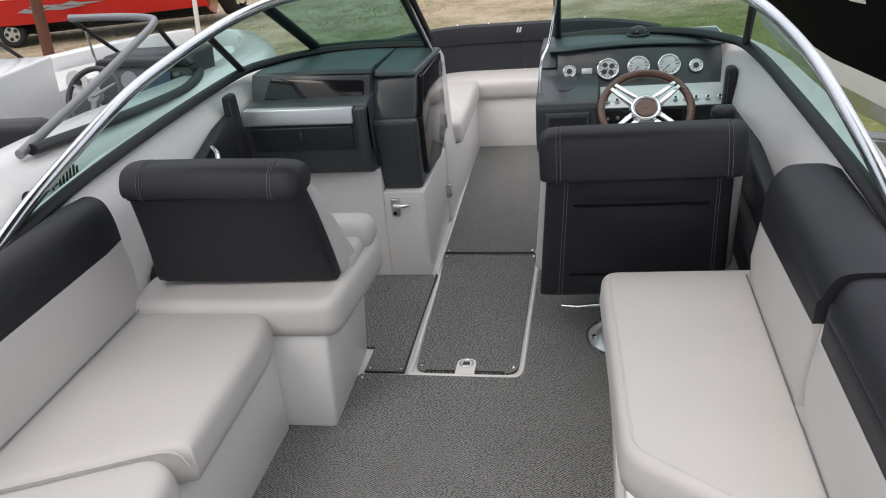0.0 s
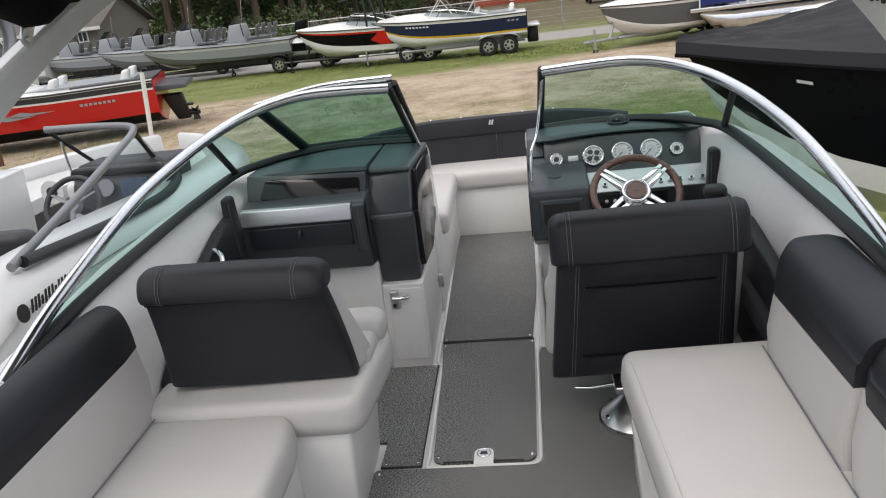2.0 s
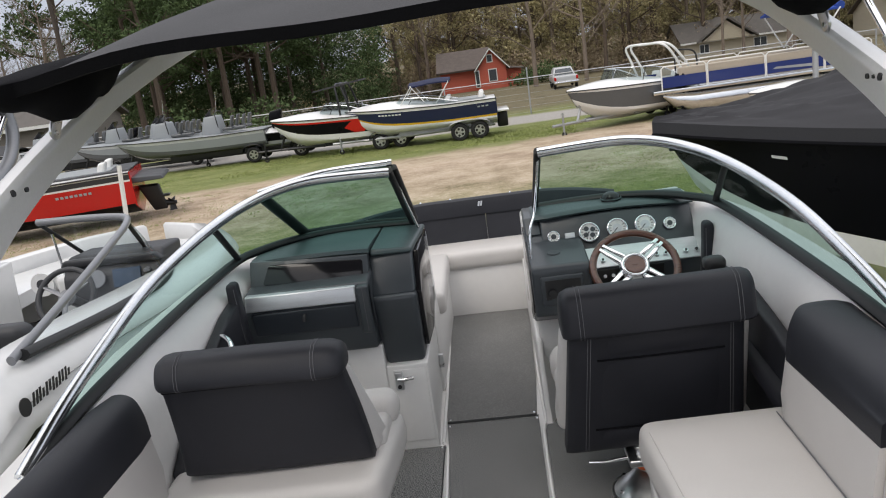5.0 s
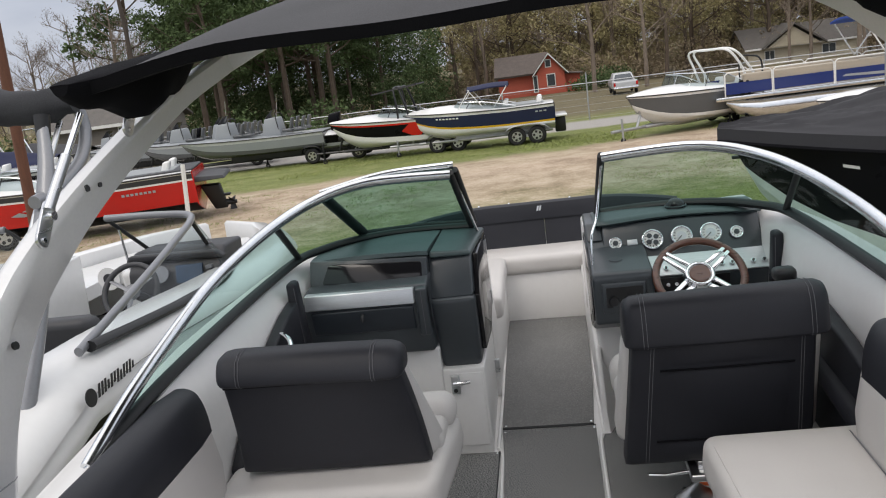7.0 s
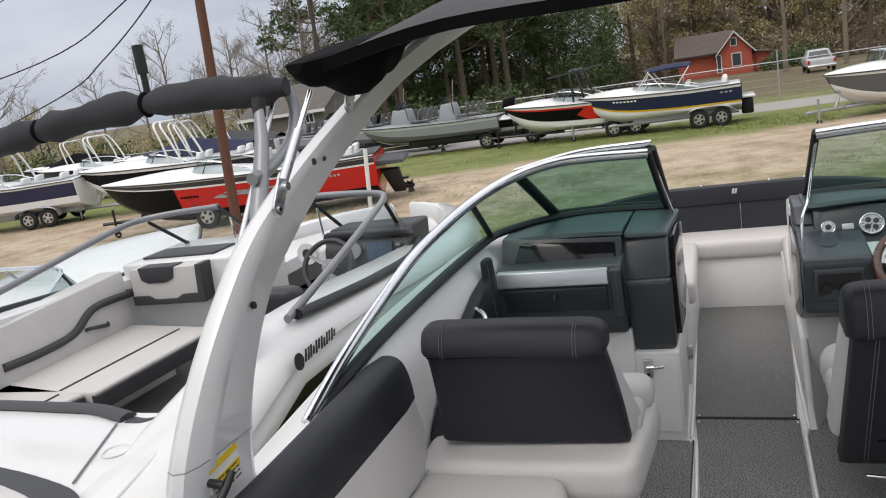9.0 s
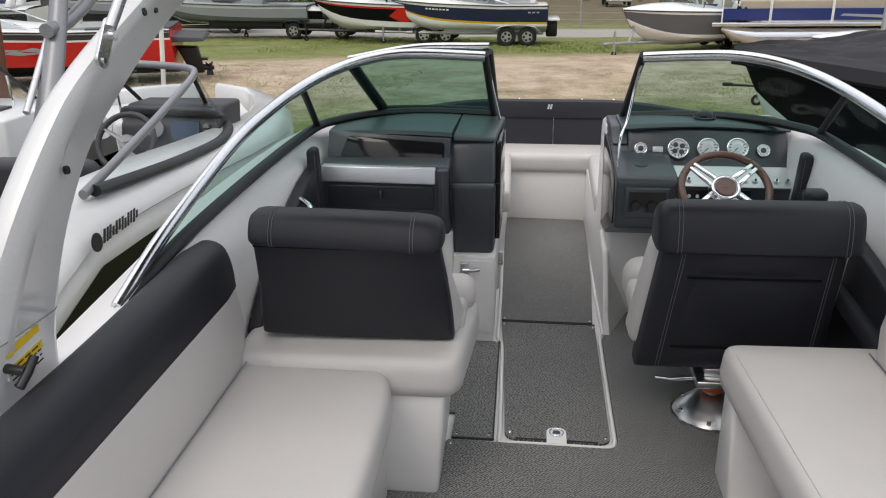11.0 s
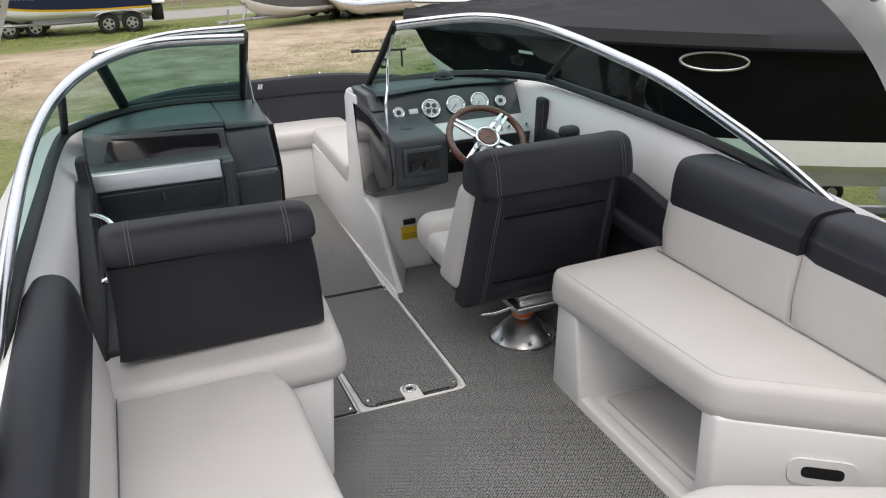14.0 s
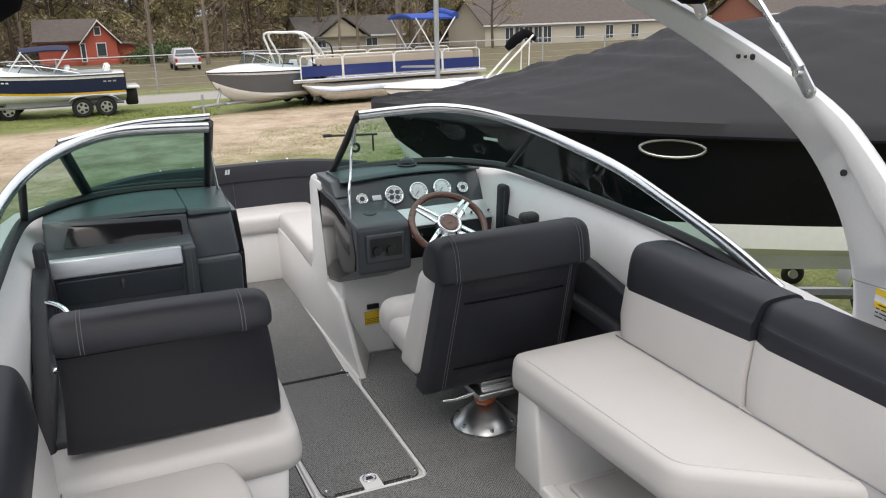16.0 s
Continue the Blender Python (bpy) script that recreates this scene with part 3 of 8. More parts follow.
# port bench
pb = thing("lounge_bench", (-0.73, -1.1, 0.0), "white vinyl lounge bench on a moulded base", "boat bench")
part("base", prism([(-1.0, -2.55), (-0.58, -2.55), (-0.535, -1.5), (-0.528, -0.378), (-1.0, -0.378)], "z", 0.0, 0.37, 0.015), M_GEL, pb, "white gelcoat bench base")
part("cushion", pillow(rounded([(-0.985, -0.385), (-0.512, -0.382), (-0.482, -0.52), (-0.475, -1.000), (-0.985, -1.232)], 0.06, (1, 2)), 0.335, 0.452, 0.036, 0.003), M_VINYL, pb)
part("cushion", pillow(rounded([(-0.985, -1.240), (-0.545, -1.034), (-0.474, -1.075), (-0.462, -1.25), (-0.52, -2.5), (-0.985, -2.5)], 0.045, (1, 2)), 0.335, 0.452, 0.034, 0.003), M_VINYL, pb)
part("piping", tube(spline([(-0.945, -1.219, 0.450), (-0.70, -1.106, 0.450), (-0.55, -1.036, 0.448), (-0.50, -1.025, 0.44), (-0.480, -1.02, 0.40)], 5), 0.004, 6), M_VINYL, pb)


def backrest_rows(s, y0, y1, front_round):
    """Side backrest: white panel below, charcoal bolster above, leaning out to the gunwale."""
    lo, up = [], []
    n = 14
    for i in range(n + 1):
        y = y0 + (y1 - y0) * i / n
        e0 = min(1.0, (y - y0) / 0.045) if y1 > y0 else min(1.0, (y0 - y) / 0.045)
        e = math.sqrt(max(0.0, 1 - (1 - e0) ** 2)) if front_round else 1.0
        k = 0.72 + 0.28 * e
        dz = rail_z(y) - 0.80
        zt = 0.800 + 0.35 * dz
        xb = 0.937 if s < 0 else 0.876
        zb = 0.675 if s < 0 else 0.668 + 0.026 * min(1.0, max(0.0, (-0.25 - y) / 0.6))
        xs_ = xb + 0.014
        lo.append(mx([(xb + 0.018 * (1 - e), y, 0.42), (xb + 0.018 * (1 - e), y, 0.50), (xb - 0.004 + 0.018 * (1 - e), y, 0.57), (xs_ - 0.002 + 0.018 * (1 - e), y, zb), (1.08, y, zb), (1.08, y, 0.42)], s))
        prof = [(xs_, zb), (xs_ + 0.003, zb + 0.05), (xs_ + 0.012, zt - 0.035), (xs_ + 0.030, zt + 0.002), (xs_ + 0.060, zt + 0.019), (max(xs_ + 0.09, 1.02), zt + 0.022), (1.065, zt + 0.016), (1.09, zt - 0.01), (1.10, 0.72), (1.09, zb)]
        prof = [(p.x, p.y) for p in spline([(x_, z_, 0) for x_, z_ in prof], 3)]
        cx, cz = 1.03, zb
        k = 0.84 + 0.16 * e
        up.append(mx([(cx + (x - cx) * k, y, cz + (z - cz) * (0.93 + 0.07 * e)) for x, z in prof], s))
    return lo, up


def side_backrest(s, spans, name_label):
    for y0, y1 in spans:
        lo, up = backrest_rows(s, y0, y1, True)
        t = thing("side_backrest", (s * 1.0, (y0 + y1) / 2, 0.42), name_label, "boat seat back", "cockpit side backrests")
        part("panel", loft(lo), M_VINYL, t, "white vinyl lower panel")
        # grey tube added as the shade line where cushion and backrest meet
        part("crease_shade", tube([(s * (0.934 if s < 0 else 0.873), y, 0.4585 if s < 0 else 0.4895) for y in np.linspace(y0, y1, 6)], 0.002, 5), M_GREYPIPE, t, "grey line standing in for the shade behind the cushion")
        part("seam", tube([Vector(r[0]) + Vector((s * 0.001, 0, 0.001)) for r in up], 0.002, 5), M_CHAR, t)
        part("bolster", loft(up), M_CHAR, t, "charcoal vinyl top bolster")


side_backrest(-1, [(-0.345, -1.72), (-1.725, -2.56)], "white vinyl side backrest with a charcoal top bolster")
side_backrest(1, [(-0.235, -0.842), (-0.848, -1.72), (-1.725, -2.56)], "white vinyl side backrest with a charcoal top bolster")

# starboard bench with an open locker beneath and an angled end
sb = thing("storage_bench", (0.74, -0.65, 0.0), "white vinyl bench over an open storage cubby", "boat bench")
SEAT = rounded([(0.466, -0.185), (0.955, -0.17), (0.985, -0.40), (0.985, -1.36), (0.505, -1.005)], 0.055, (0, 1, 4))
part("cushion", pillow(SEAT, 0.356, 0.484, 0.032, 0.003), M_VINYL, sb)
edge = [p for p in inset(dense(SEAT), 0.024) if p.y < -0.24 and (p.x < 0.56 or p.y < -1.02) and p.x < 0.94]
edge.sort(key=lambda p: -p.y)
part("piping", tube([(p.x, p.y, 0.4828) for p in edge], 0.0030, 6), M_VINYL, sb, "stitched white seam")
part("front_end", hexa([(0.500, -0.36, 0), (0.502, -0.157, 0), (1.0, -0.157, 0), (1.0, -0.36, 0)], [(0.475, -0.36, 0.375), (0.488, -0.215, 0.375), (1.0, -0.215, 0.375), (1.0, -0.36, 0.375)], 0.014), M_GEL, sb, "white gelcoat bench end")
part("rear_end", prism([(0.512, -0.95), (0.512, -1.015), (0.985, -1.365), (0.985, -0.95)], "z", 0.0, 0.374, 0.012), M_GEL, sb, "white gelcoat angled bench end")
part("top_rail", box((0.520, -0.97, 0.352), (0.56, -0.34, 0.380), 0.004), M_GEL, sb)
part("sill", hexa([(0.497, -0.97, 0), (0.550, -0.97, 0), (0.550, -0.34, 0), (0.497, -0.34, 0)], [(0.505, -0.97, 0.045), (0.550, -0.97, 0.045), (0.550, -0.34, 0.045), (0.505, -0.34, 0.045)], 0.008), M_GEL, sb)
part("locker_floor", box((0.548, -0.97, 0.005), (0.99, -0.35, 0.035)), M_GEL, sb)
part("locker_board", box((0.585, -0.90, 0.036), (0.97, -0.40, 0.060), 0.008), M_VINYL, sb, "loose pale board in the cubby")
part("locker_back", box((0.955, -0.97, 0.03), (0.99, -0.35, 0.374)), M_GEL, sb)
gv, gn = Vector((0.473, -0.350, 0)).normalized(), Vector((-0.350, -0.473, 0)).normalized()
g0 = Vector((0.512, -1.015, 0)) + gv * 0.27 + gn * 0.001
slot = [g0 + gv * a + Vector((0, 0, b)) for a, b in rounded([(-0.085, 0.205), (0.085, 0.205), (0.085, 0.285), (-0.085, 0.285)], 0.035, (0, 1, 2, 3))]
grab = part("grab_slot", hexa(slot, [p + gn * 0.006 for p in slot]), M_GEL, sb, "moulded white grab slot")
# no opening is cut: a black plate paints the dark inside of the slot
slot = [g0 + gn * 0.006 + gv * a + Vector((0, 0, b)) for a, b in rounded([(-0.052, 0.228), (0.052, 0.228), (0.052, 0.262), (-0.052, 0.262)], 0.016, (0, 1, 2, 3))]
part("slot_shade", hexa(slot, [p + gn * 0.001 for p in slot]), M_BLACK, grab, "flat black plate standing in for the shaded slot opening")
# aft cushion by the transom
ab = thing("aft_seat", (0.55, -1.9, 0.0), "white vinyl aft seat cushion on a moulded base", "boat seat")
part("base", prism([(0.14, -2.58), (0.98, -2.58), (0.98, -1.56), (0.62, -1.45), (0.28, -1.30), (0.14, -1.32)], "z", 0, 0.30, 0.01), M_GEL, ab)
part("cushion", pillow(rounded([(0.10, -2.58), (0.98, -2.58), (0.98, -1.50), (0.65, -1.40), (0.30, -1.235), (0.10, -1.25)], 0.06, (4, 5)), 0.285, 0.410, 0.036, 0.003), M_VINYL, ab)

# ---- dark side trims and posts ----
for s, yp, zt in ((1, 0.81, 0.835), (-1, 0.575, 0.878)):
    st = thing("side_trim", (s * 0.99, yp - 0.3, 0.2), "charcoal padded side panel with a moulded armrest", "side panel", "cockpit side panels")
    yb = -0.22
    outer = [(yp - 0.02, 0.70), (yp - 0.02, 0.25), (yb, 0.22), (yb, 0.60), (0.05, 0.66), (0.3, 0.70)] if s > 0 else [(yp - 0.02, 0.805), (yp - 0.02, 0.25), (yb, 0.22), (yb, 0.48), (-0.08, 0.57), (0.08, 0.66), (0.25, 0.735), (0.42, 0.785)]
    part("panel", mirror(prism(outer, "x", 0.945, 0.995, 0.012)) if s < 0 else prism(outer, "x", 0.945, 0.995, 0.012), M_CHAR, st, "charcoal vinyl panel")
    part("armrest", hexa(mx([(0.895, yb + 0.02, 0.44), (0.96, yb + 0.02, 0.44), (0.96, yp - 0.1, 0.50), (0.915, yp - 0.1, 0.50)], s), mx([(0.90, yb + 0.02, 0.49), (0.96, yb + 0.02, 0.50), (0.96, yp - 0.1, 0.56), (0.915, yp - 0.1, 0.55)], s), 0.018, 3), M_CHAR, st, "moulded charcoal armrest")
    post = part("post", hexa(mx([(0.925, yp - 0.055, 0.50), (0.985, yp - 0.055, 0.50), (0.985, yp + 0.02, 0.50), (0.925, yp + 0.02, 0.50)], s),
                             mx([(0.945, yp - 0.045, zt), (0.985, yp - 0.045, zt), (0.985, yp + 0.025, zt), (0.945, yp + 0.025, zt)], s), 0.016, 3), M_CHAR, st, "padded charcoal upright")
    stitch([(s * 0.933, yp - 0.057, 0.52), (s * 0.944, yp - 0.052, 0.70), (s * 0.95, yp - 0.046, zt - 0.02)], post)
grab_bar = thing("grab_handle", (-0.93, 0.35, 0.6), "curved chrome grab handle on the charcoal side panel", "handle")
part("bar", tube(spline([(-0.965, 0.32, 0.735), (-0.94, 0.30, 0.745), (-0.895, 0.24, 0.735), (-0.875, 0.17, 0.69), (-0.885, 0.12, 0.64), (-0.925, 0.09, 0.605), (-0.96, 0.085, 0.60)], 5), 0.010, 10), M_CHROME, grab_bar)

# ---- helm console ----
hc = thing("helm_console", (0.6, 1.2, 0.0), "dark helm console with gauges on a white moulded base", "boat console")
part("side_wall", prism([(0.79, 0.0), (2.43, 0.0), (2.43, 0.34), (1.58, 0.34), (1.53, 0.40), (1.50, 0.80), (1.46, 0.838), (1.28, 0.838), (1.28, 0.33), (1.06, 0.30), (1.0, 0.24)], "x", 0.222, 0.25, 0.01), M_GEL, hc, "white gelcoat walkway wall")
part("foot", hexa([(0.222, 0.78, 0), (0.25, 0.78, 0), (0.36, 1.06, 0), (0.222, 1.06, 0)], [(0.224, 1.03, 0.26), (0.228, 1.03, 0.26), (0.24, 1.06, 0.26), (0.224, 1.06, 0.26)], 0.006), M_GEL, hc)
part("base", hexa([(0.24, 1.05, 0), (1.0, 1.05, 0), (1.0, 1.5, 0), (0.24, 1.5, 0)], [(0.24, 1.09, 0.56), (1.0, 1.09, 0.56), (1.0, 1.5, 0.56), (0.24, 1.5, 0.56)], 0.02), M_GEL, hc, "white gelcoat console base")
pod = part("stereo_pod", prism([(0.735, 0.525), (0.728, 0.722), (0.745, 0.742), (1.03, 0.775), (1.06, 0.80), (1.36, 0.815), (1.27, 0.345), (1.10, 0.38)], "x", 0.228, 0.472, 0.012, 3), M_CONS, hc, "dark moulded stereo housing")
part("recess_frame", box((0.262, 0.7185, 0.575), (0.438, 0.735, 0.700), 0.006), M_CONS, pod, "raised dark bezel")
part("recess", prism([(0.278, 0.600), (0.300, 0.600), (0.300, 0.622), (0.345, 0.622), (0.345, 0.600), (0.424, 0.600), (0.424, 0.684), (0.278, 0.684)], "y", 0.7165, 0.722), M_BLACK, pod, "black socket recess")
part("side_panel", prism([(0.80, 0.715), (0.76, 0.60), (0.78, 0.53), (1.08, 0.40), (1.26, 0.37), (1.34, 0.80), (1.05, 0.78)], "x", 0.222, 0.230, 0.003), M_SMOKE, pod, "glossy grey side panel")
for x in (0.325, 0.388):
    part("socket_cap", disc((x - 0.018, 0.715, 0.628), (0, -1, 0.05), 0.021, 0.014, 20, 0.018), M_BLACK, pod, "round black socket cap")
part("speaker_grille", disc((0.335, 0.875, 0.758), (0, -0.11, 1), 0.030, 0.004, 24, 0.027), M_CONS, pod)
dash = part("dash", prism([(0.93, 0.50), (0.905, 0.655), (0.995, 0.722), (1.005, 0.735), (1.085, 0.862), (1.30, 0.872), (1.30, 0.50)], "x", 0.30, 0.965, 0.008), M_CONS, hc, "dark instrument panel")
tilt = Vector((0, -0.846, 0.533))
brow_lo, brow_hi = [], []
for x in np.linspace(0.268, 0.978, 13):
    u = (x - 0.623) / 0.355
    yb, zz = 1.075 + 0.012 * math.cos(u * 3.1) + 0.02 * (abs(u) > 0.9), 0.858 + 0.012 * (1 - abs(u) ** 2)
    brow_lo.append([(x, yb, zz), (x, yb - 0.006, zz + 0.008), (x, yb + 0.004, zz + 0.018), (x, yb + 0.03, zz + 0.022), (x, 1.33, zz + 0.020), (x, 1.33, zz)])
part("brow", loft(brow_lo), M_LID, hc, "grained dark dash brow")
part("left_cowl", prism([(1.05, 0.80), (1.12, 0.868), (1.38, 0.868), (1.36, 0.81)], "x", 0.228, 0.302, 0.01), M_CONS, hc)
part("cowl", hexa([(0.225, 1.34, 0.80), (1.0, 1.30, 0.80), (1.0, 1.5, 0.80), (0.225, 1.5, 0.80)], [(0.225, 1.34, 0.866), (1.0, 1.30, 0.872), (1.0, 1.47, 0.862), (0.225, 1.47, 0.842)], 0.015), M_GEL, hc, "white gelcoat fairing ahead of the dash")
sp = part("switch_panel", hexa([(0.476, 0.902, 0.656), (0.985, 0.902, 0.656), (0.985, 0.993, 0.723), (0.476, 0.993, 0.723)], [(x, y - 0.004, z + 0.006) for x, y, z in
          [(0.476, 0.902, 0.656), (0.985, 0.902, 0.656), (0.985, 0.993, 0.723), (0.476, 0.993, 0.723)]], 0.003), M_SILV, hc, "brushed silver switch panel")
pn = Vector((0, -0.593, 0.805))
for x in (0.505, 0.545, 0.775, 0.815, 0.855, 0.900, 0.945):
    c = Vector((x, 0.925, 0.681)) + pn * 0.004
    sw = part("switch", disc(c, pn, 0.011, 0.008, 16, 0.009), M_CHROME, sp, "chrome push switch")
    part("cap", disc(c + pn * 0.008, pn, 0.0055, 0.003, 12), M_BLACK, sw)
lp = part("ignition_panel", hexa([(0.476, 0.925, 0.505), (0.80, 0.925, 0.505), (0.80, 0.902, 0.652), (0.476, 0.902, 0.652)], [(0.476, 0.917, 0.505), (0.80, 0.917, 0.505), (0.80, 0.894, 0.652), (0.476, 0.894, 0.652)], 0.003), M_BLACK, hc, "black ignition panel")
for x in (0.510, 0.545, 0.580):
    part("switch", disc((x, 0.897, 0.622), (0, -0.99, 0.15), 0.011, 0.012, 16, 0.008), M_CHROME, lp, "chrome toggle")
part("writing", bars((0.512, 0.910, 0.560), (1, 0, 0), (0, -0.15, 1), 0.085, 6, 0.010), M_PAPER, lp, "small pale warning text")

def gauge(x, z, r):
    y = 1.005 + (z - 0.735) * 0.63
    c = Vector((x, y, z)) + tilt * 0.004
    g = part("gauge", disc(c, tilt, r, 0.006, 32), M_DIAL, hc, "round silver-faced gauge")
    part("bezel", ringy(c + tilt * 0.006, tilt, r * 0.97, r * 0.12, 32, 8), M_CHROME, g, "chrome bezel")
    part("dial_centre", disc(c + tilt * 0.006, tilt, r * 0.46, 0.0015, 24), M_CONS if r < 0.03 else M_SILV, g)
    u = Vector((1, 0, 0))
    v = tilt.cross(u)
    tk = bmesh.new()
    for k in range(11 if r > 0.03 else 7):
        a = radians(-120 + 240 * k / (10 if r > 0.03 else 6))
        d = u * math.sin(a) - v * math.cos(a)
        s2 = tilt.cross(d)
        o = c + tilt * 0.0062 + d * r * 0.62
        f = [o - s2 * r * 0.035, o + s2 * r * 0.035, o + d * r * 0.2 + s2 * r * 0.035, o + d * r * 0.2 - s2 * r * 0.035]
        add(tk, hexa(f, [p + tilt * 0.0008 for p in f]))
    part("tick_marks", tk, M_INK, g)
    d = (u * 0.7 + v * 0.7).normalized()
    part("needle", tube([c + tilt * 0.009, c + tilt * 0.009 - d * r * 0.75], [r * 0.05, r * 0.02], 6), M_INK, g)
    if r > 0.035 and x < 0.6:
        for a in (0.6, 2.2, 3.8, 5.4):
            part("sub_dial", disc(c + tilt * 0.0078 + (u * math.cos(a) + v * math.sin(a)) * r * 0.46, tilt, r * 0.26, 0.0014, 14), M_CONS, g)
for x, z, r in ((0.352, 0.785, 0.026), (0.510, 0.787, 0.043), (0.634, 0.790, 0.043), (0.756, 0.792, 0.043), (0.862, 0.785, 0.026)):
    gauge(x, z, r)
c = Vector((0.424, 1.036, 0.783)) + tilt * 0.004
part("display", hexa([c + Vector((a, 0, 0)) + tilt.cross(Vector((1, 0, 0))) * b for a, b in ((-0.022, -0.013), (0.022, -0.013), (0.022, 0.013), (-0.022, 0.013))],
                     [c + tilt * 0.006 + Vector((a, 0, 0)) + tilt.cross(Vector((1, 0, 0))) * b for a, b in ((-0.022, -0.013), (0.022, -0.013), (0.022, 0.013), (-0.022, 0.013))], 0.003), M_SILV, hc, "small square depth display")
part("key_knob", disc((0.706, 1.020, 0.758), tilt, 0.007, 0.012, 14), M_CHROME, hc)
part("label", box((0.338, 1.043, 0.162), (0.430, 1.052, 0.226)), M_YELLOW, hc, "yellow warning label")
part("label_print", bars((0.345, 1.0425, 0.190), (1, 0, 0), (0, 0, 1), 0.078, 3, 0.009, 5), M_INK, hc)
part("name_plate", box((0.352, 1.046, 0.238), (0.412, 1.056, 0.262)), M_BLACK, hc)

# compass
cp = thing("compass", (0.638, 1.188, 0.879), "domed black compass on the dash top", "compass")
part("base", disc((0.638, 1.188, 0.876), (0, 0, 1), 0.060, 0.014, 28, 0.054), M_BLACK, cp)
part("dome", join(*[disc((0.638, 1.188, 0.889 + 0.044 * math.sin(a0)), (0, 0, 1), 0.046 * math.cos(a0), 0.044 * (math.sin(a1) - math.sin(a0)), 24, 0.046 * math.cos(a1)) for a0, a1 in zip(np.linspace(0, 1.35, 6), np.linspace(0, 1.35, 6)[1:])]), M_SMOKE, cp, "dark glass dome")
part("card", ringy((0.638, 1.188, 0.900), (0, 0, 1), 0.046, 0.003, 28, 6), M_LID, cp)

# steering wheel
hub = Vector((0.646, 0.711, 0.705))
wn2 = Vector((0, -math.cos(radians(50)), math.sin(radians(50))))
sw = thing("steering_wheel", hub, "brown wood-rimmed steering wheel with chrome spokes", "steering wheel")
part("rim", ringy(hub, wn2, 0.168, 0.0155, 56, 12), M_WOOD, sw, "glossy brown wooden rim")
part("hub", join(disc(hub - wn2 * 0.01, wn2, 0.062, 0.022, 32, 0.056), ringy(hub + wn2 * 0.012, wn2, 0.050, 0.008, 32, 8)), M_CHROME, sw, "round chrome hub")
part("cap", disc(hub + wn2 * 0.010, wn2, 0.043, 0.008, 28, 0.038), M_WOOD, sw, "brown centre cap")
wu = Vector((1, 0, 0))
wv = wn2.cross(wu)
for a in (0.72, math.pi - 0.72, math.pi + 0.72, -0.72):
    d = wu * math.cos(a) + wv * math.sin(a)
    s2 = wn2.cross(d)
    o, e = hub + d * 0.045 - wn2 * 0.004, hub + d * 0.160 + wn2 * 0.004
    for off in (-0.0145, 0.0145):
        f = [o + s2 * (off * 1.25 - 0.010), o + s2 * (off * 1.25 + 0.010), e + s2 * (off * 0.8 + 0.008), e + s2 * (off * 0.8 - 0.008)]
        part("spoke", hexa(f, [p + wn2 * 0.010 for p in f], 0.003), M_CHROME, sw)
part("column", tube([hub - wn2 * 0.01, hub - wn2 * 0.26], [0.035, 0.045], 16), M_BLACK, sw)

# throttle
th = thing("throttle_lever", (0.93, 0.42, 0.6), "black throttle control lever on the side panel", "throttle")
part("housing", box((0.925, 0.33, 0.58), (0.975, 0.52, 0.70), 0.02, 3), M_CHAR, th)
part("lever", tube([(0.92, 0.43, 0.64), (0.912, 0.425, 0.70), (0.905, 0.418, 0.75)], 0.014, 10), M_CHROME, th)
part("knob", box((0.845, 0.385, 0.745), (0.925, 0.450, 0.795), 0.020, 3), M_BLACK, th, "black rubber grip")
tg = thing("safety_tag", (0.925, 0.30, 0.55), "red safety lanyard clip by the throttle", "lanyard")
part("clip", box((0.905, 0.28, 0.57), (0.925, 0.31, 0.63), 0.006), M_AMBER, tg)

# ---- port console ----
pc = thing("port_console", (-0.6, 1.0, 0.0), "dark port console with a glove box above a white cabinet", "boat console")
part("cabinet", hexa([(-0.98, 0.705, 0), (-0.432, 0.701, 0), (-0.432, 1.50, 0), (-0.98, 1.5, 0)], [(-0.98, 0.731, 0.492), (-0.432, 0.719, 0.492), (-0.432, 1.5, 0.492), (-0.98, 1.5, 0.492)], 0.008), M_GEL, pc, "white gelcoat cabinet")
part("cabinet_end", hexa([(-0.432, 0.701, 0), (-0.252, 0.700, 0), (-0.275, 1.50, 0), (-0.432, 1.5, 0)], [(-0.432, 0.715, 0.392), (-0.251, 0.711, 0.392), (-0.262, 1.5, 0.392), (-0.432, 1.5, 0.392)], 0.008), M_GEL, pc, "white gelcoat cabinet end")
part("side_wall", prism([(1.28, 0.0), (2.44, 0.0), (2.44, 0.34), (1.58, 0.34), (1.53, 0.40), (1.46, 0.80), (1.38, 0.85), (1.28, 0.85)], "x", -0.282, -0.254, 0.01), M_GEL, pc, "white gelcoat walkway wall")
dr = part("door", hexa([(-0.405, 0.692, 0.045), (-0.262, 0.690, 0.045), (-0.262, 0.702, 0.045), (-0.405, 0.702, 0.045)], [(-0.405, 0.712, 0.372), (-0.262, 0.708, 0.372), (-0.262, 0.722, 0.372), (-0.405, 0.722, 0.372)], 0.004), M_GEL, pc, "white cabinet door")
lt = part("latch", box((-0.398, 0.690, 0.285), (-0.362, 0.712, 0.368), 0.006), M_STEEL, dr, "chrome door latch")
part("lever", tube([(-0.385, 0.688, 0.335), (-0.35, 0.680, 0.338), (-0.315, 0.682, 0.342)], 0.009, 8), M_CHROME, lt)
part("keyhole", disc((-0.381, 0.690, 0.303), (0, -1, 0.05), 0.009, 0.004, 14), M_BLACK, lt)
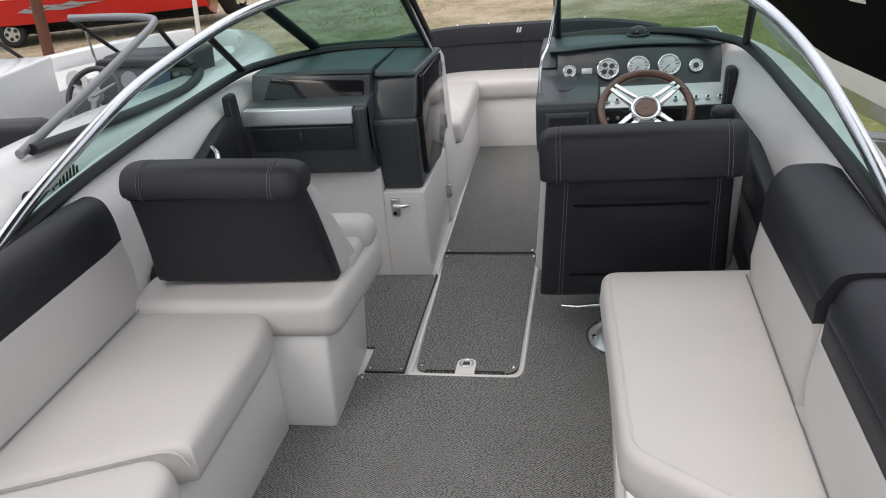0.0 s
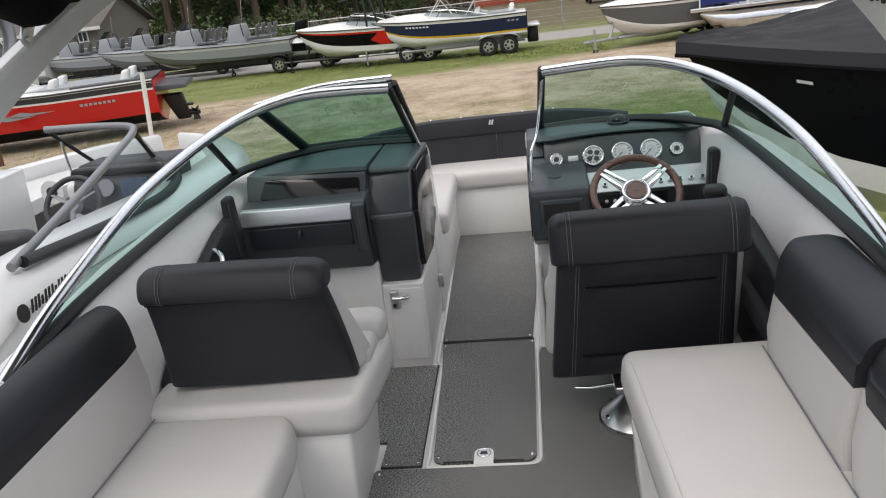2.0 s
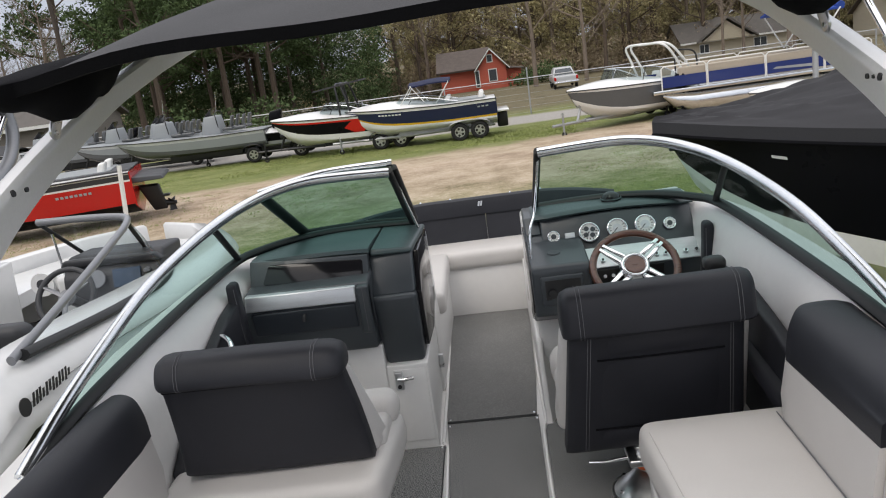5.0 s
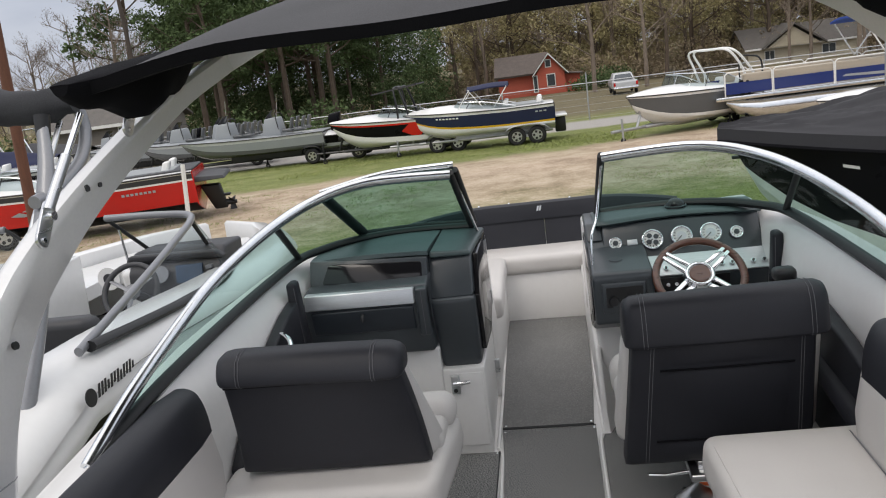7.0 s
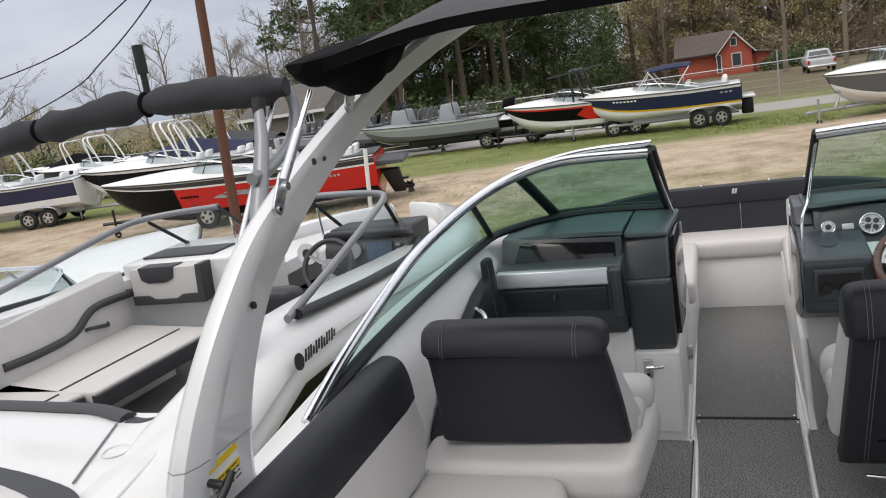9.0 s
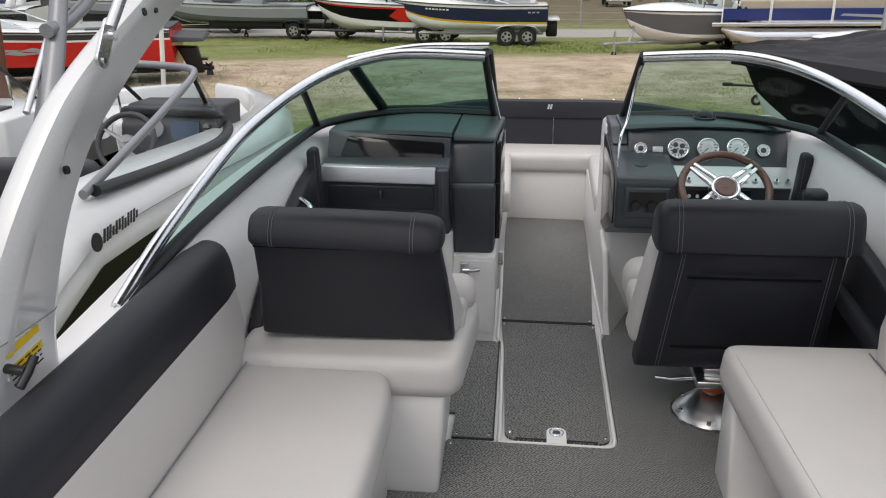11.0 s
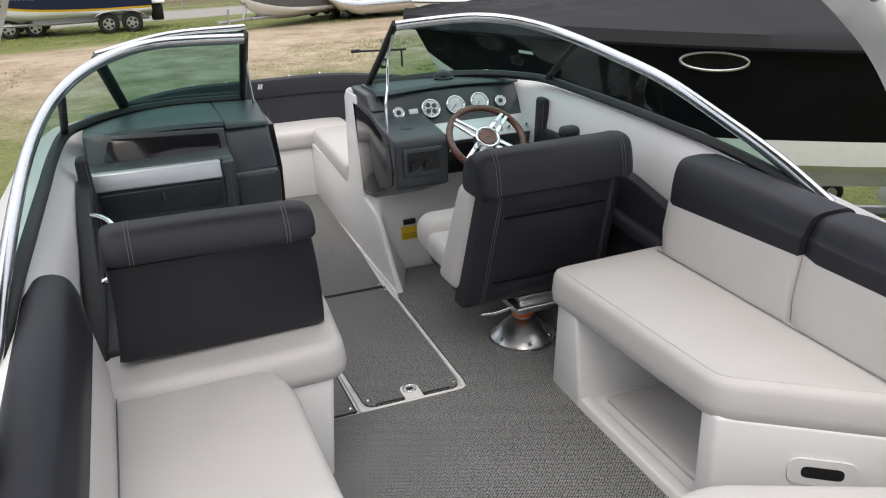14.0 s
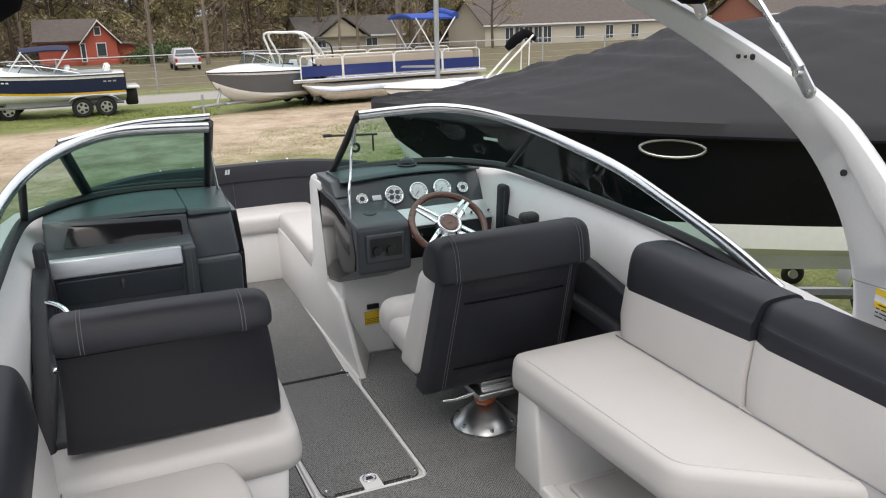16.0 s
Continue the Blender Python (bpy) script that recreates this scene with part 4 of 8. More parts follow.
for z, y in ((0.18, 1.253), (0.52, 1.30), (0.77, 1.305)):
    part("hinge", box((-0.262, y - 0.012, z - 0.035), (-0.238, y + 0.012, z + 0.035), 0.004), M_STEEL, pc, "steel hinge")
pil = part("pillar", hexa([(-0.43, 0.745, 0.385), (-0.262, 0.745, 0.385), (-0.252, 1.10, 0.42), (-0.43, 1.10, 0.42)], [(-0.45, 0.715, 0.700), (-0.258, 0.720, 0.700), (-0.245, 1.29, 0.700), (-0.45, 1.29, 0.700)], 0.022, 4), M_CONS, pc, "dark padded pillar")
part("pillar_top", hexa([(-0.45, 0.735, 0.698), (-0.260, 0.742, 0.698), (-0.246, 1.29, 0.698), (-0.45, 1.29, 0.698)], [(-0.45, 0.850, 0.853), (-0.266, 0.855, 0.853), (-0.243, 1.295, 0.853), (-0.45, 1.29, 0.853)], 0.012, 3), M_CONS, pil)
part("side_panel", prism([(0.775, 0.69), (0.80, 0.44), (1.08, 0.42), (1.285, 0.50), (1.295, 0.845), (0.88, 0.845)], "x", -0.262, -0.2395, 0.003), M_SMOKE, pil, "glossy grey side panel")
stitch([(-0.425, 0.742, 0.42), (-0.436, 0.716, 0.60), (-0.442, 0.712, 0.69)], pil)
part("glove_housing", prism([(0.675, 0.495), (0.655, 0.585), (0.64, 0.735), (0.665, 0.790), (0.82, 0.805), (0.86, 0.865), (1.25, 0.87), (1.25, 0.485), (0.78, 0.48)], "x", -0.965, -0.44, 0.014, 3), M_CONS, pc, "dark glove box housing")
gl = part("glove_door", hexa([(-0.935, 0.645, 0.612), (-0.500, 0.642, 0.608), (-0.500, 0.660, 0.608), (-0.935, 0.660, 0.612)], [(-0.935, 0.626, 0.712), (-0.500, 0.626, 0.712), (-0.500, 0.657, 0.712), (-0.935, 0.657, 0.712)], 0.006), M_FRONT, pc, "blue-black glove box door")
part("catch", tube([(-0.713, 0.626, 0.690), (-0.713, 0.610, 0.684), (-0.713, 0.608, 0.668)], 0.008, 8), M_BLACK, gl)
part("silver_strip", hexa([(-0.955, 0.626, 0.724), (-0.492, 0.626, 0.720), (-0.492, 0.66, 0.720), (-0.955, 0.66, 0.724)], [(-0.955, 0.640, 0.788), (-0.492, 0.640, 0.782), (-0.492, 0.69, 0.784), (-0.955, 0.69, 0.790)], 0.006, 3), M_SILV, pc, "brushed silver trim strip")
clm = part("column", hexa([(-0.488, 0.640, 0.575), (-0.440, 0.640, 0.575), (-0.440, 0.70, 0.575), (-0.488, 0.70, 0.575)], [(-0.488, 0.628, 0.780), (-0.440, 0.628, 0.780), (-0.440, 0.70, 0.785), (-0.488, 0.70, 0.785)], 0.010, 3), M_CONS, pc, "stitched dark column")
stitch([(-0.462, 0.6395, 0.585), (-0.462, 0.631, 0.70), (-0.462, 0.629, 0.772)], clm)
def sloped(outline, y0, z0, dy):
    """Points of an outline (x, height) laid on the sloping face over the ledge."""
    return [Vector((x, y0 + dy * h, z0 + h - 0.045 * (x + 0.90))) for x, h in outline]


win = rounded([(-0.902, 0.004), (-0.470, 0.004), (-0.470, 0.078), (-0.872, 0.082)], 0.014, (0, 1, 2, 3))
face = [(-0.955, -0.012), (-0.448, -0.012), (-0.448, 0.092), (-0.955, 0.096)]
part("window_surround", hexa(sloped(face, 0.752, 0.797, 0.5), [p + Vector((0, 0.06, 0)) for p in sloped(face, 0.752, 0.797, 0.5)], 0.003), M_CONS, pc, "dark sloping panel")
part("smoked_window", hexa(sloped(win, 0.748, 0.797, 0.5), [p + Vector((0, 0.01, 0)) for p in sloped(win, 0.748, 0.797, 0.5)], 0.002), M_SMOKE, pc, "smoked glossy stowage window")
lid = []
for x in np.linspace(-0.962, -0.445, 14):
    u = (x + 0.70) / 0.26
    yb, zz = 0.815 + 0.018 * u * u, 0.872 + 0.012 * (1 - u * u)
    lid.append([(x, yb, zz - 0.006), (x, yb - 0.012, zz), (x, yb - 0.006, zz + 0.016), (x, yb + 0.03, zz + 0.020), (x, 1.30, zz + 0.006), (x, 1.30, zz - 0.02)])
part("lid", loft(lid), M_LID, pc, "grained dark console top")
part("lid_end", hexa([(-0.441, 0.828, 0.853), (-0.262, 0.840, 0.848), (-0.238, 1.31, 0.850), (-0.441, 1.30, 0.855)], [(-0.441, 0.842, 0.880), (-0.268, 0.850, 0.868), (-0.242, 1.305, 0.868), (-0.441, 1.30, 0.880)], 0.009, 3), M_LID, pc, "grained dark console corner top")

# ---- windshield ----
TOP = [(0.315, 0.893, 1.190), (0.50, 0.872, 1.200), (0.66, 0.835, 1.204), (0.79, 0.755, 1.190), (0.90, 0.645, 1.158), (0.975, 0.510, 1.120), (1.025, 0.33, 1.080), (1.062, 0.05, 1.026), (1.09, -0.23, 0.943), (1.108, -0.50, 0.858), (1.122, -0.72, 0.768)]
BOT = [(0.295, 1.315, 0.872), (0.50, 1.290, 0.885), (0.70, 1.225, 0.895), (0.86, 1.110, 0.900), (0.965, 0.985, 0.898), (1.02, 0.87, 0.895), (1.048, 0.60, 0.885), (1.062, 0.20, 0.872), (1.08, -0.18, 0.848), (1.10, -0.45, 0.815), (1.118, -0.69, 0.765)]


def windshield(fn, alum, seal, glass, label, group=""):
    ws = thing("windshield", fn((0, 0.5, 0.88)), label, "windshield", group)
    for s in (1, -1):
        T = [fn((s * x, y, z)) for x, y, z in spline(TOP, 5)]
        B = [fn((s * x, y, z)) for x, y, z in spline(BOT, 5)]
        top = part("top_rail", tube(T, 0.017, 10, 1.25), alum, ws, "bright metal top rail")
        part("lower_seal", tube([p + Vector((0, 0, 0.004)) for p in B], 0.021, 8, 0.9), seal, ws, "black rubber seal")
        cut = 25
        for a, b in ((0, cut), (cut, len(T) - 1)):
            bm = bmesh.new()
            rows = [[bm.verts.new(T[i]), bm.verts.new(B[i])] for i in range(a, b + 1)]
            for p, q in zip(rows, rows[1:]):
                bm.faces.new((p[0], q[0], q[1], p[1]))
            bmesh.ops.recalc_face_normals(bm, faces=bm.faces)
            g = part("pane", bm, glass, ws, "tinted safety glass")
            g.visible_shadow = False
        part("divider", tube([T[cut], B[cut]], 0.014, 8), seal, ws, "black upright divider")
        part("end_post", tube([T[0] + Vector((0, 0, 0.01)), (T[0] + B[0]) / 2, B[0]], 0.016, 8), seal, ws, "black end post")
        part("end_cap", disc(T[-1] + Vector((0, 0.03, 0)), (0, -1, -0.35), 0.022, 0.07, 14, 0.010), alum, ws)
    return ws


ws = windshield(Vector, M_ALU, M_RUBBER, M_GLASS, "green-tinted curved windshield with a polished aluminium rail")
# walk-through pane, folded open against the port side
wd = thing("walk_through_pane", (-0.6, 1.0, 0.9), "open tinted centre windshield pane folded against the port glass", "windshield pane")
ft = [(-0.300, 0.925, 1.226), (-0.60, 0.905, 1.222), (-0.86, 0.80, 1.185)]
fb = [(-0.285, 1.345, 0.890), (-0.55, 1.315, 0.905), (-0.80, 1.20, 0.920)]
part("top_rail", tube(spline(ft, 6), 0.013, 10, 1.3), M_ALU, wd, "bright metal top rail")
part("lower_rail", tube(spline(fb, 6), 0.012, 8), M_RUBBER, wd)
for a, b, r in ((ft[0], fb[0], 0.015), (ft[2], fb[2], 0.024)):
    part("side_rail", tube([Vector(a).lerp(Vector(b), 0.07), b], r, 8), M_RUBBER, wd, "black side rail")
T, B = spline(ft, 6), spline(fb, 6)
bm = bmesh.new()
rows = [[bm.verts.new(p), bm.verts.new(q)] for p, q in zip(T, B)]
for p, q in zip(rows, rows[1:]):
    bm.faces.new((p[0], q[0], q[1], p[1]))
part("pane", bm, M_GLASS, wd, "tinted safety glass").visible_shadow = False
for pts, lab in (([(0.317, 0.93, 1.165), (0.30, 0.97, 1.05), (0.275, 0.93, 0.93), (0.245, 0.87, 0.86), (0.238, 0.84, 0.70)], "thin bright stay rod from the windshield to the dash"),
                 ([(-0.300, 1.03, 1.10), (-0.285, 1.12, 1.0), (-0.262, 1.22, 0.868)], "thin bright stay rod from the folded pane to the console")):
    solo("stay_rod", tube(spline(pts, 6), 0.0065, 8), M_CHROME, lab, "stay rod", "windshield stay rods")

# ---- bow seating ----
bs = thing("bow_seat", (0, 2.3, 0.0), "white vinyl bow seat with charcoal backrests", "boat seat")
part("front_wall", hexa([(-0.60, 2.425, 0), (0.60, 2.405, 0), (0.52, 2.60, 0), (-0.52, 2.6, 0)], [(-0.60, 2.445, 0.36), (0.60, 2.43, 0.36), (0.52, 2.62, 0.36), (-0.52, 2.62, 0.36)], 0.01), M_GEL, bs, "white gelcoat seat front")
part("front_cushion", box((-0.50, 2.405, 0.305), (0.50, 2.74, 0.425), 0.04, 4), M_VINYL, bs, "white front cushion")
for s in (1, -1):
    part("side_base", prism(mx([(0.262, 1.5, 0), (0.9, 1.5, 0), (0.55, 2.5, 0), (0.262, 2.5, 0)], s) and [(s * x, y) for x, y in ((0.285, 1.5), (0.82, 1.5), (0.50, 2.5), (0.285, 2.5))], "z", 0, 0.31), M_GEL, bs)
    part("side_cushion", prism([(s * x, y) for x, y in ((0.215, 1.56), (0.84, 1.56), (0.52, 2.44), (0.235, 2.44))], "z", 0.31, 0.43, 0.03, 3), M_VINYL, bs, "white side cushion")
    part("back_cushion", hexa(mx([(0.42, 1.52, 0.42), (0.75, 1.52, 0.42), (0.75, 1.66, 0.42), (0.42, 1.66, 0.42)], s), mx([(0.42, 1.50, 0.70), (0.75, 1.50, 0.70), (0.75, 1.56, 0.70), (0.42, 1.56, 0.70)], s), 0.035, 3), M_VINYL, bs, "white bow backrest")
def bow_line(x, dy, z):
    """A point of the curved bow rim, dy ahead of its inner face."""
    a = max(0.0, abs(x) - 0.36)
    return Vector((x * (1 + 0.10 * dy), 2.69 + dy - 1.25 * a * a - 0.18 * a, z))


for x0, x1 in ((-0.80, 0.02), (0.024, 0.80)):
    part("bow_pad", loft([[bow_line(x, 0.0, 0.41), bow_line(x, 0.045, 0.595), bow_line(x, 0.12, 0.595), bow_line(x, 0.12, 0.41)] for x in np.linspace(x0, x1, 12)]), M_CHAR, bs, "charcoal bow backrest")
part("bow_pad_top", loft([[bow_line(x, 0.032, 0.590), bow_line(x, 0.036, 0.65), bow_line(x, 0.050, 0.690), bow_line(x, 0.075, 0.700), bow_line(x, 0.125, 0.694), bow_line(x, 0.145, 0.67), bow_line(x, 0.145, 0.59)] for x in np.linspace(-0.82, 0.82, 25)]), M_CHAR, bs, "charcoal padded bow rim")
mk = []
for dx in (0.0, 0.016):
    mk.append(hexa([(-0.022 + dx, 2.727, 0.645), (-0.010 + dx, 2.727, 0.645), (-0.002 + dx, 2.733, 0.675), (-0.014 + dx, 2.733, 0.675)], [(-0.022 + dx, 2.723, 0.645), (-0.010 + dx, 2.723, 0.645), (-0.002 + dx, 2.729, 0.675), (-0.014 + dx, 2.729, 0.675)]))
part("emblem", join(*mk), M_SILV, bs, "small silver emblem")
stitch([(0.022, 2.687, 0.43), (0.022, 2.733, 0.59)], bs)
for x in (-0.2, 0.2, -0.4, 0.4):
    part("snap", disc((x, 2.80, 0.695), (0, 0, 1), 0.008, 0.008, 10, 0.005), M_CHROME, bs)

# ---- wake tower ----
LEAD = [(-1.150, -0.955, 0.70), (-1.128, -0.965, 0.85), (-1.095, -0.940, 1.02), (-1.065, -0.860, 1.18), (-1.035, -0.760, 1.30), (-1.000, -0.555, 1.435), (-0.950, -0.20, 1.60), (-0.88, 0.06, 1.70)]
TRAIL = [(-1.160, -1.270, 0.70), (-1.140, -1.240, 0.88), (-1.105, -1.150, 1.07), (-1.065, -1.015, 1.255), (-1.035, -0.900, 1.365), (-0.995, -0.660, 1.500), (-0.945, -0.28, 1.66), (-0.875, 0.00, 1.765)]


def tower_ring(a, b, th):
    a, b = Vector(a), Vector(b)
    d = b - a
    n = Vector((th, 0, th * 0.18))
    k = min(1.0, 0.58 + max(0.0, (a + b).z / 2 - 1.22) * 4.2)   # recessed panel on the lower inner face
    return [a, a + d * 0.03 + n * 0.6 * k, a + d * 0.10 + n * k, a + d * 0.57 + n * k, a + d * 0.62 + n, a + d * 0.72 + n * 1.04, a + d * 0.84 + n, a + d * 0.96 + n * 0.7, b, a + d * 0.96 - n * 0.7, a + d * 0.84 - n, a + d * 0.16 - n, a + d * 0.04 - n * 0.7]


tw = thing("wake_tower", (0, -0.6, 0.7), "white painted wake tower with a charcoal canvas top", "wake tower")
A, Bq = spline(LEAD, 5), spline(TRAIL, 5)
rings = [tower_ring(a, b, 0.034) for a, b in zip(A, Bq)]
arch_a = spline([LEAD[-1], (-0.72, 0.22, 1.79), (-0.4, 0.30, 1.86), (0, 0.32, 1.88)], 4)
arch_b = spline([TRAIL[-1], (-0.72, 0.13, 1.85), (-0.4, 0.20, 1.92), (0, 0.22, 1.94)], 4)
for s in (1, -1):
    bm = loft(rings) if s < 0 else mirror(loft(rings))
    leg = part("leg", bm, M_TOWER, tw, "white tower leg")
    bm = loft([tower_ring(a, b, 0.03) for a, b in zip(arch_a, arch_b)])
    part("arch", bm if s < 0 else mirror(bm), M_TOWER, tw)
    for (x, y, z), r in (((-1.001, -0.685, 1.464), 0.0085), ((-0.999, -0.634, 1.466), 0.0085), ((-1.000, -0.660, 1.465), 0.006), ((-1.071, -0.963, 1.179), 0.009)):
        if s < 0 and r == 0.006:
            continue
        bm = disc((x + 0.029, y, z + 0.005), (1, 0, 0.18), r, 0.006, 16)
        part("plug", bm if s < 0 else mirror(bm), M_BLACK if z > 0.9 else M_STEEL, leg, "black plug")
    # hinge plates and gas struts
    for (x, y, z) in ((-0.994, -0.864, 1.42), (-0.953, -0.488, 1.617)):
        d = Vector((0, 0.62, 0.78))
        q = [Vector((x + 0.018, y, z)) + d * a + Vector((0, -0.78, 0.62)) * b for a, b in rounded([(-0.055, -0.020), (0.055, -0.020), (0.055, 0.020), (-0.055, 0.020)], 0.019, (0, 1, 2, 3))]
        bm = hexa(q, [p + Vector((0.008, 0, 0.002)) for p in q], 0.003)
        pl = part("plate", bm if s < 0 else mirror(bm), M_STEEL, leg, "oval bright hinge plate")
        for dy_, dz_, rr_, hh_ in ((0.012, 0.016, 0.011, 0.014), (-0.024, -0.030, 0.006, 0.004)):
            bm = disc((x + 0.026, y + dy_, z + dz_), (1, 0, 0), rr_, hh_, 14)
            part("pivot" if hh_ > 0.01 else "bolt", bm if s < 0 else mirror(bm), M_CHROME, pl)
    a, b = Vector((-0.955, -0.867, 1.451)), Vector((-0.93, -0.728, 1.621))
    b = b + (b - a) * 0.12
    bm = tube([a, a.lerp(b, 0.55)], 0.012, 12)
    stt = part("strut", bm if s < 0 else mirror(bm), M_STEEL, tw, "bright telescopic strut")
    bm = tube([a.lerp(b, 0.5), b], 0.0075, 10)
    part("rod", bm if s < 0 else mirror(bm), M_CHROME, stt)
    # folding knob, seam and label at the foot
    cut = loft(rings)
    cut = [v.co.copy() for v in bmesh.ops.bisect_plane(cut, geom=cut.verts[:] + cut.edges[:] + cut.faces[:], plane_co=(-1.10, -1.10, 0.893), plane_no=(0, 0.05, 1))["geom_cut"] if isinstance(v, bmesh.types.BMVert)]
    mid = sum(cut, Vector()) / len(cut)
    cut.sort(key=lambda p: math.atan2((p.y - mid.y) * 0.3, p.x - mid.x))
    bm = tube(cut + cut[:1], 0.0016, 6)
    part("seam", bm if s < 0 else mirror(bm), M_GREYPIPE, leg)
    kb = join(tube([(-1.11, -1.165, 0.845), (-1.068, -1.165, 0.84)], 0.010, 12), tube([(-1.068, -1.190, 0.818), (-1.063, -1.165, 0.838), (-1.063, -1.138, 0.858)], 0.0095, 12))
    part("knob", kb if s < 0 else mirror(kb), M_BLACK, tw, "black locking knob")
    q = [Vector((-1.112, y, z)) for y, z in ((-1.165, 0.815), (-1.05, 0.825), (-1.05, 0.888), (-1.165, 0.880))]
    bm = hexa(q, [p + Vector((0.008, 0, 0)) for p in q])
    lab = part("label", bm if s < 0 else mirror(bm), M_PAPER, leg, "white and yellow warning label")
    for k in (0, 1):
        q2 = [Vector((-1.1035, y, z - 0.036 * k)) for y, z in ((-1.163, 0.862), (-1.052, 0.870), (-1.052, 0.886), (-1.163, 0.878))]
        bm = hexa(q2, [p + Vector((0.0012, 0, 0)) for p in q2])
        part("stripe", bm if s < 0 else mirror(bm), M_YELLOW, lab)
    bm = bars((-1.1025, -1.160, 0.835), (0, 1, 0.07), (0, -0.07, 1), 0.10, 4, 0.011, 3)
    part("print", bm if s < 0 else mirror(bm), M_INK, lab)

# canvas top: rises forward from a stiff aft edge
cv = []
NX = 24
def canvas_pt(u, v):
    """u runs across (-1 to 1), v from the aft edge (0) to the front (1)."""
    x = 0.955 * u
    drop = 0.050 * max(0.0, (abs(u) - 0.55) / 0.45) ** 2
    y = -0.76 + 0.06 * u * u + 1.05 * v
    z = 1.738 - drop + 0.28 * v ** 0.85 * (1 - 0.55 * u * u) + 0.004 * math.sin(9 * u + 5 * v)
    return Vector((x, y, z))
top_rows = [[canvas_pt(u, v) for v in np.linspace(0, 1, 12)] for u in np.linspace(-1, 1, NX + 1)]
can = part("canopy", loft([r + [p - Vector((0, 0, 0.008)) for p in r[::-1]] for r in top_rows]), M_CANVAS, tw, "charcoal canvas bimini top")
edge = [canvas_pt(u, 0) for u in np.linspace(-1, 1, NX + 1)]
part("hem", loft([[p + Vector((0, -0.014, 0.008)), p + Vector((0, 0.045, 0.012)), p + Vector((0, 0.05, -0.016)), p + Vector((0, -0.004, -0.019))] for p in edge]), M_BLACKCLOTH, can, "black stiffened hem")
for s in (1, -1):
    bag = []
    for v in np.linspace(0, 1, 17):
        sw_ = math.sin(math.pi * min(1, 0.03 + v * 0.94)) ** 0.8
        w, h = 0.085 * sw_ + 0.010, (0.118 + 0.016 * math.sin(17 * v)) * sw_ * (0.75 + 0.35 * v) + 0.010
        c = Vector((-0.93 + 0.06 * v, -0.765 + 0.56 * v, 1.706 + 0.075 * v))
        bag.append([c + Vector((w * math.cos(a) * (1 + 0.12 * math.sin(3 * a + 9 * v)), 0, h * math.sin(a) * (1.0 if math.sin(a) < 0 else 0.10))) for a in (2 * math.pi * k / 14 for k in range(14))])
    bm = loft(bag)
    part("end_bag", bm if s < 0 else mirror(bm), M_BLACKCLOTH, can, "bunched black cloth")

# ---- neighbouring boat on the port side ----
M_NWHITE = mat("neighbour_gelcoat", (0.71, 0.71, 0.70), 0.22, var=0.03, big=2, fine=20, bump=0.005, coat=0.4)
M_NDARK = mat("neighbour_grey_vinyl", (0.035, 0.036, 0.040), 0.5, var=0.15, fine=300, bump=0.1)
M_NBLACK = mat("neighbour_black_gelcoat", (0.007, 0.0065, 0.006), 0.32, var=0.1, bump=0, spec=0.10)
NX0, NY0, NZ0 = -3.05, 1.22, -0.14


def nb_half(y):
    return float(np.interp(y, [-1.6, -0.8, -0.2, 0.3, 1.0, 2.0, 2.8, 3.4, 3.9, 4.3, 4.6], [1.55, 1.48, 1.38, 1.30, 1.28, 1.27, 1.25, 1.17, 0.98, 0.70, 0.25]))


def nb_rail(y):
    return float(np.interp(y, [-1.6, -0.5, 0.3, 1.0, 2.0, 3.0, 4.6], [0.54, 0.595, 0.70, 0.68, 0.60, 0.54, 0.50]))


nb = thing("neighbour_boat", (NX0, 1.4, -0.8), "white and black bowrider boat with a grey tower", "boat")
YS = [-1.6, -1.1, -0.6, -0.1, 0.3, 0.7, 1.2, 1.7, 2.2, 2.7, 3.2, 3.6, 4.0, 4.3, 4.6]


def nb_strip(fr, material, name, label, s):
    """A run of hull between two heights, on one side."""
    rings = []
    for y in YS:
        w, z = nb_half(y), nb_rail(y)
        row = [(NX0 + s * (w - di * (0.4 + 0.6 * w / 1.27)), y, z - dz if dz < 0.5 else z - dz * (1 - 0.35 * max(0, (y - 2.5) / 2.1) ** 2)) for di, dz in fr]
        rings.append(row)
    bm = loft(rings, cap=False, close=False)
    return part(name, bm, material, nb, label)


for s in (1, -1):
    nb_strip([(0.36, 0.62), (0.34, 0.20), (0.33, 0.02), (0.28, -0.003), (0.16, 0.012), (0.08, 0.04), (0.02, 0.09), (0.005, 0.135), (0.025, 0.150), (0.005, 0.19), (0.0, 0.21), (0.004, 0.245)], M_NWHITE, "topside", "glossy white topsides", s)
    nb_strip([(0.002, 0.243), (0.03, 0.60), (0.05, 0.98)], M_NBLACK, "hull_band", "glossy black hull band", s)
    nb_strip([(0.049, 0.978), (0.12, 1.10), (0.6, 1.28), (1.30, 1.40)], M_NWHITE, "bottom", "white hull bottom", s)
    for dz in (0.46, 0.53, 0.60):
        part("pinstripe", tube([(NX0 + s * (nb_half(y) - 0.012), y, nb_rail(y) - dz * (1 - 0.35 * max(0, (y - 2.5) / 2.1) ** 2)) for y in YS[:12]], 0.007, 5), M_GREYPIPE, nb)
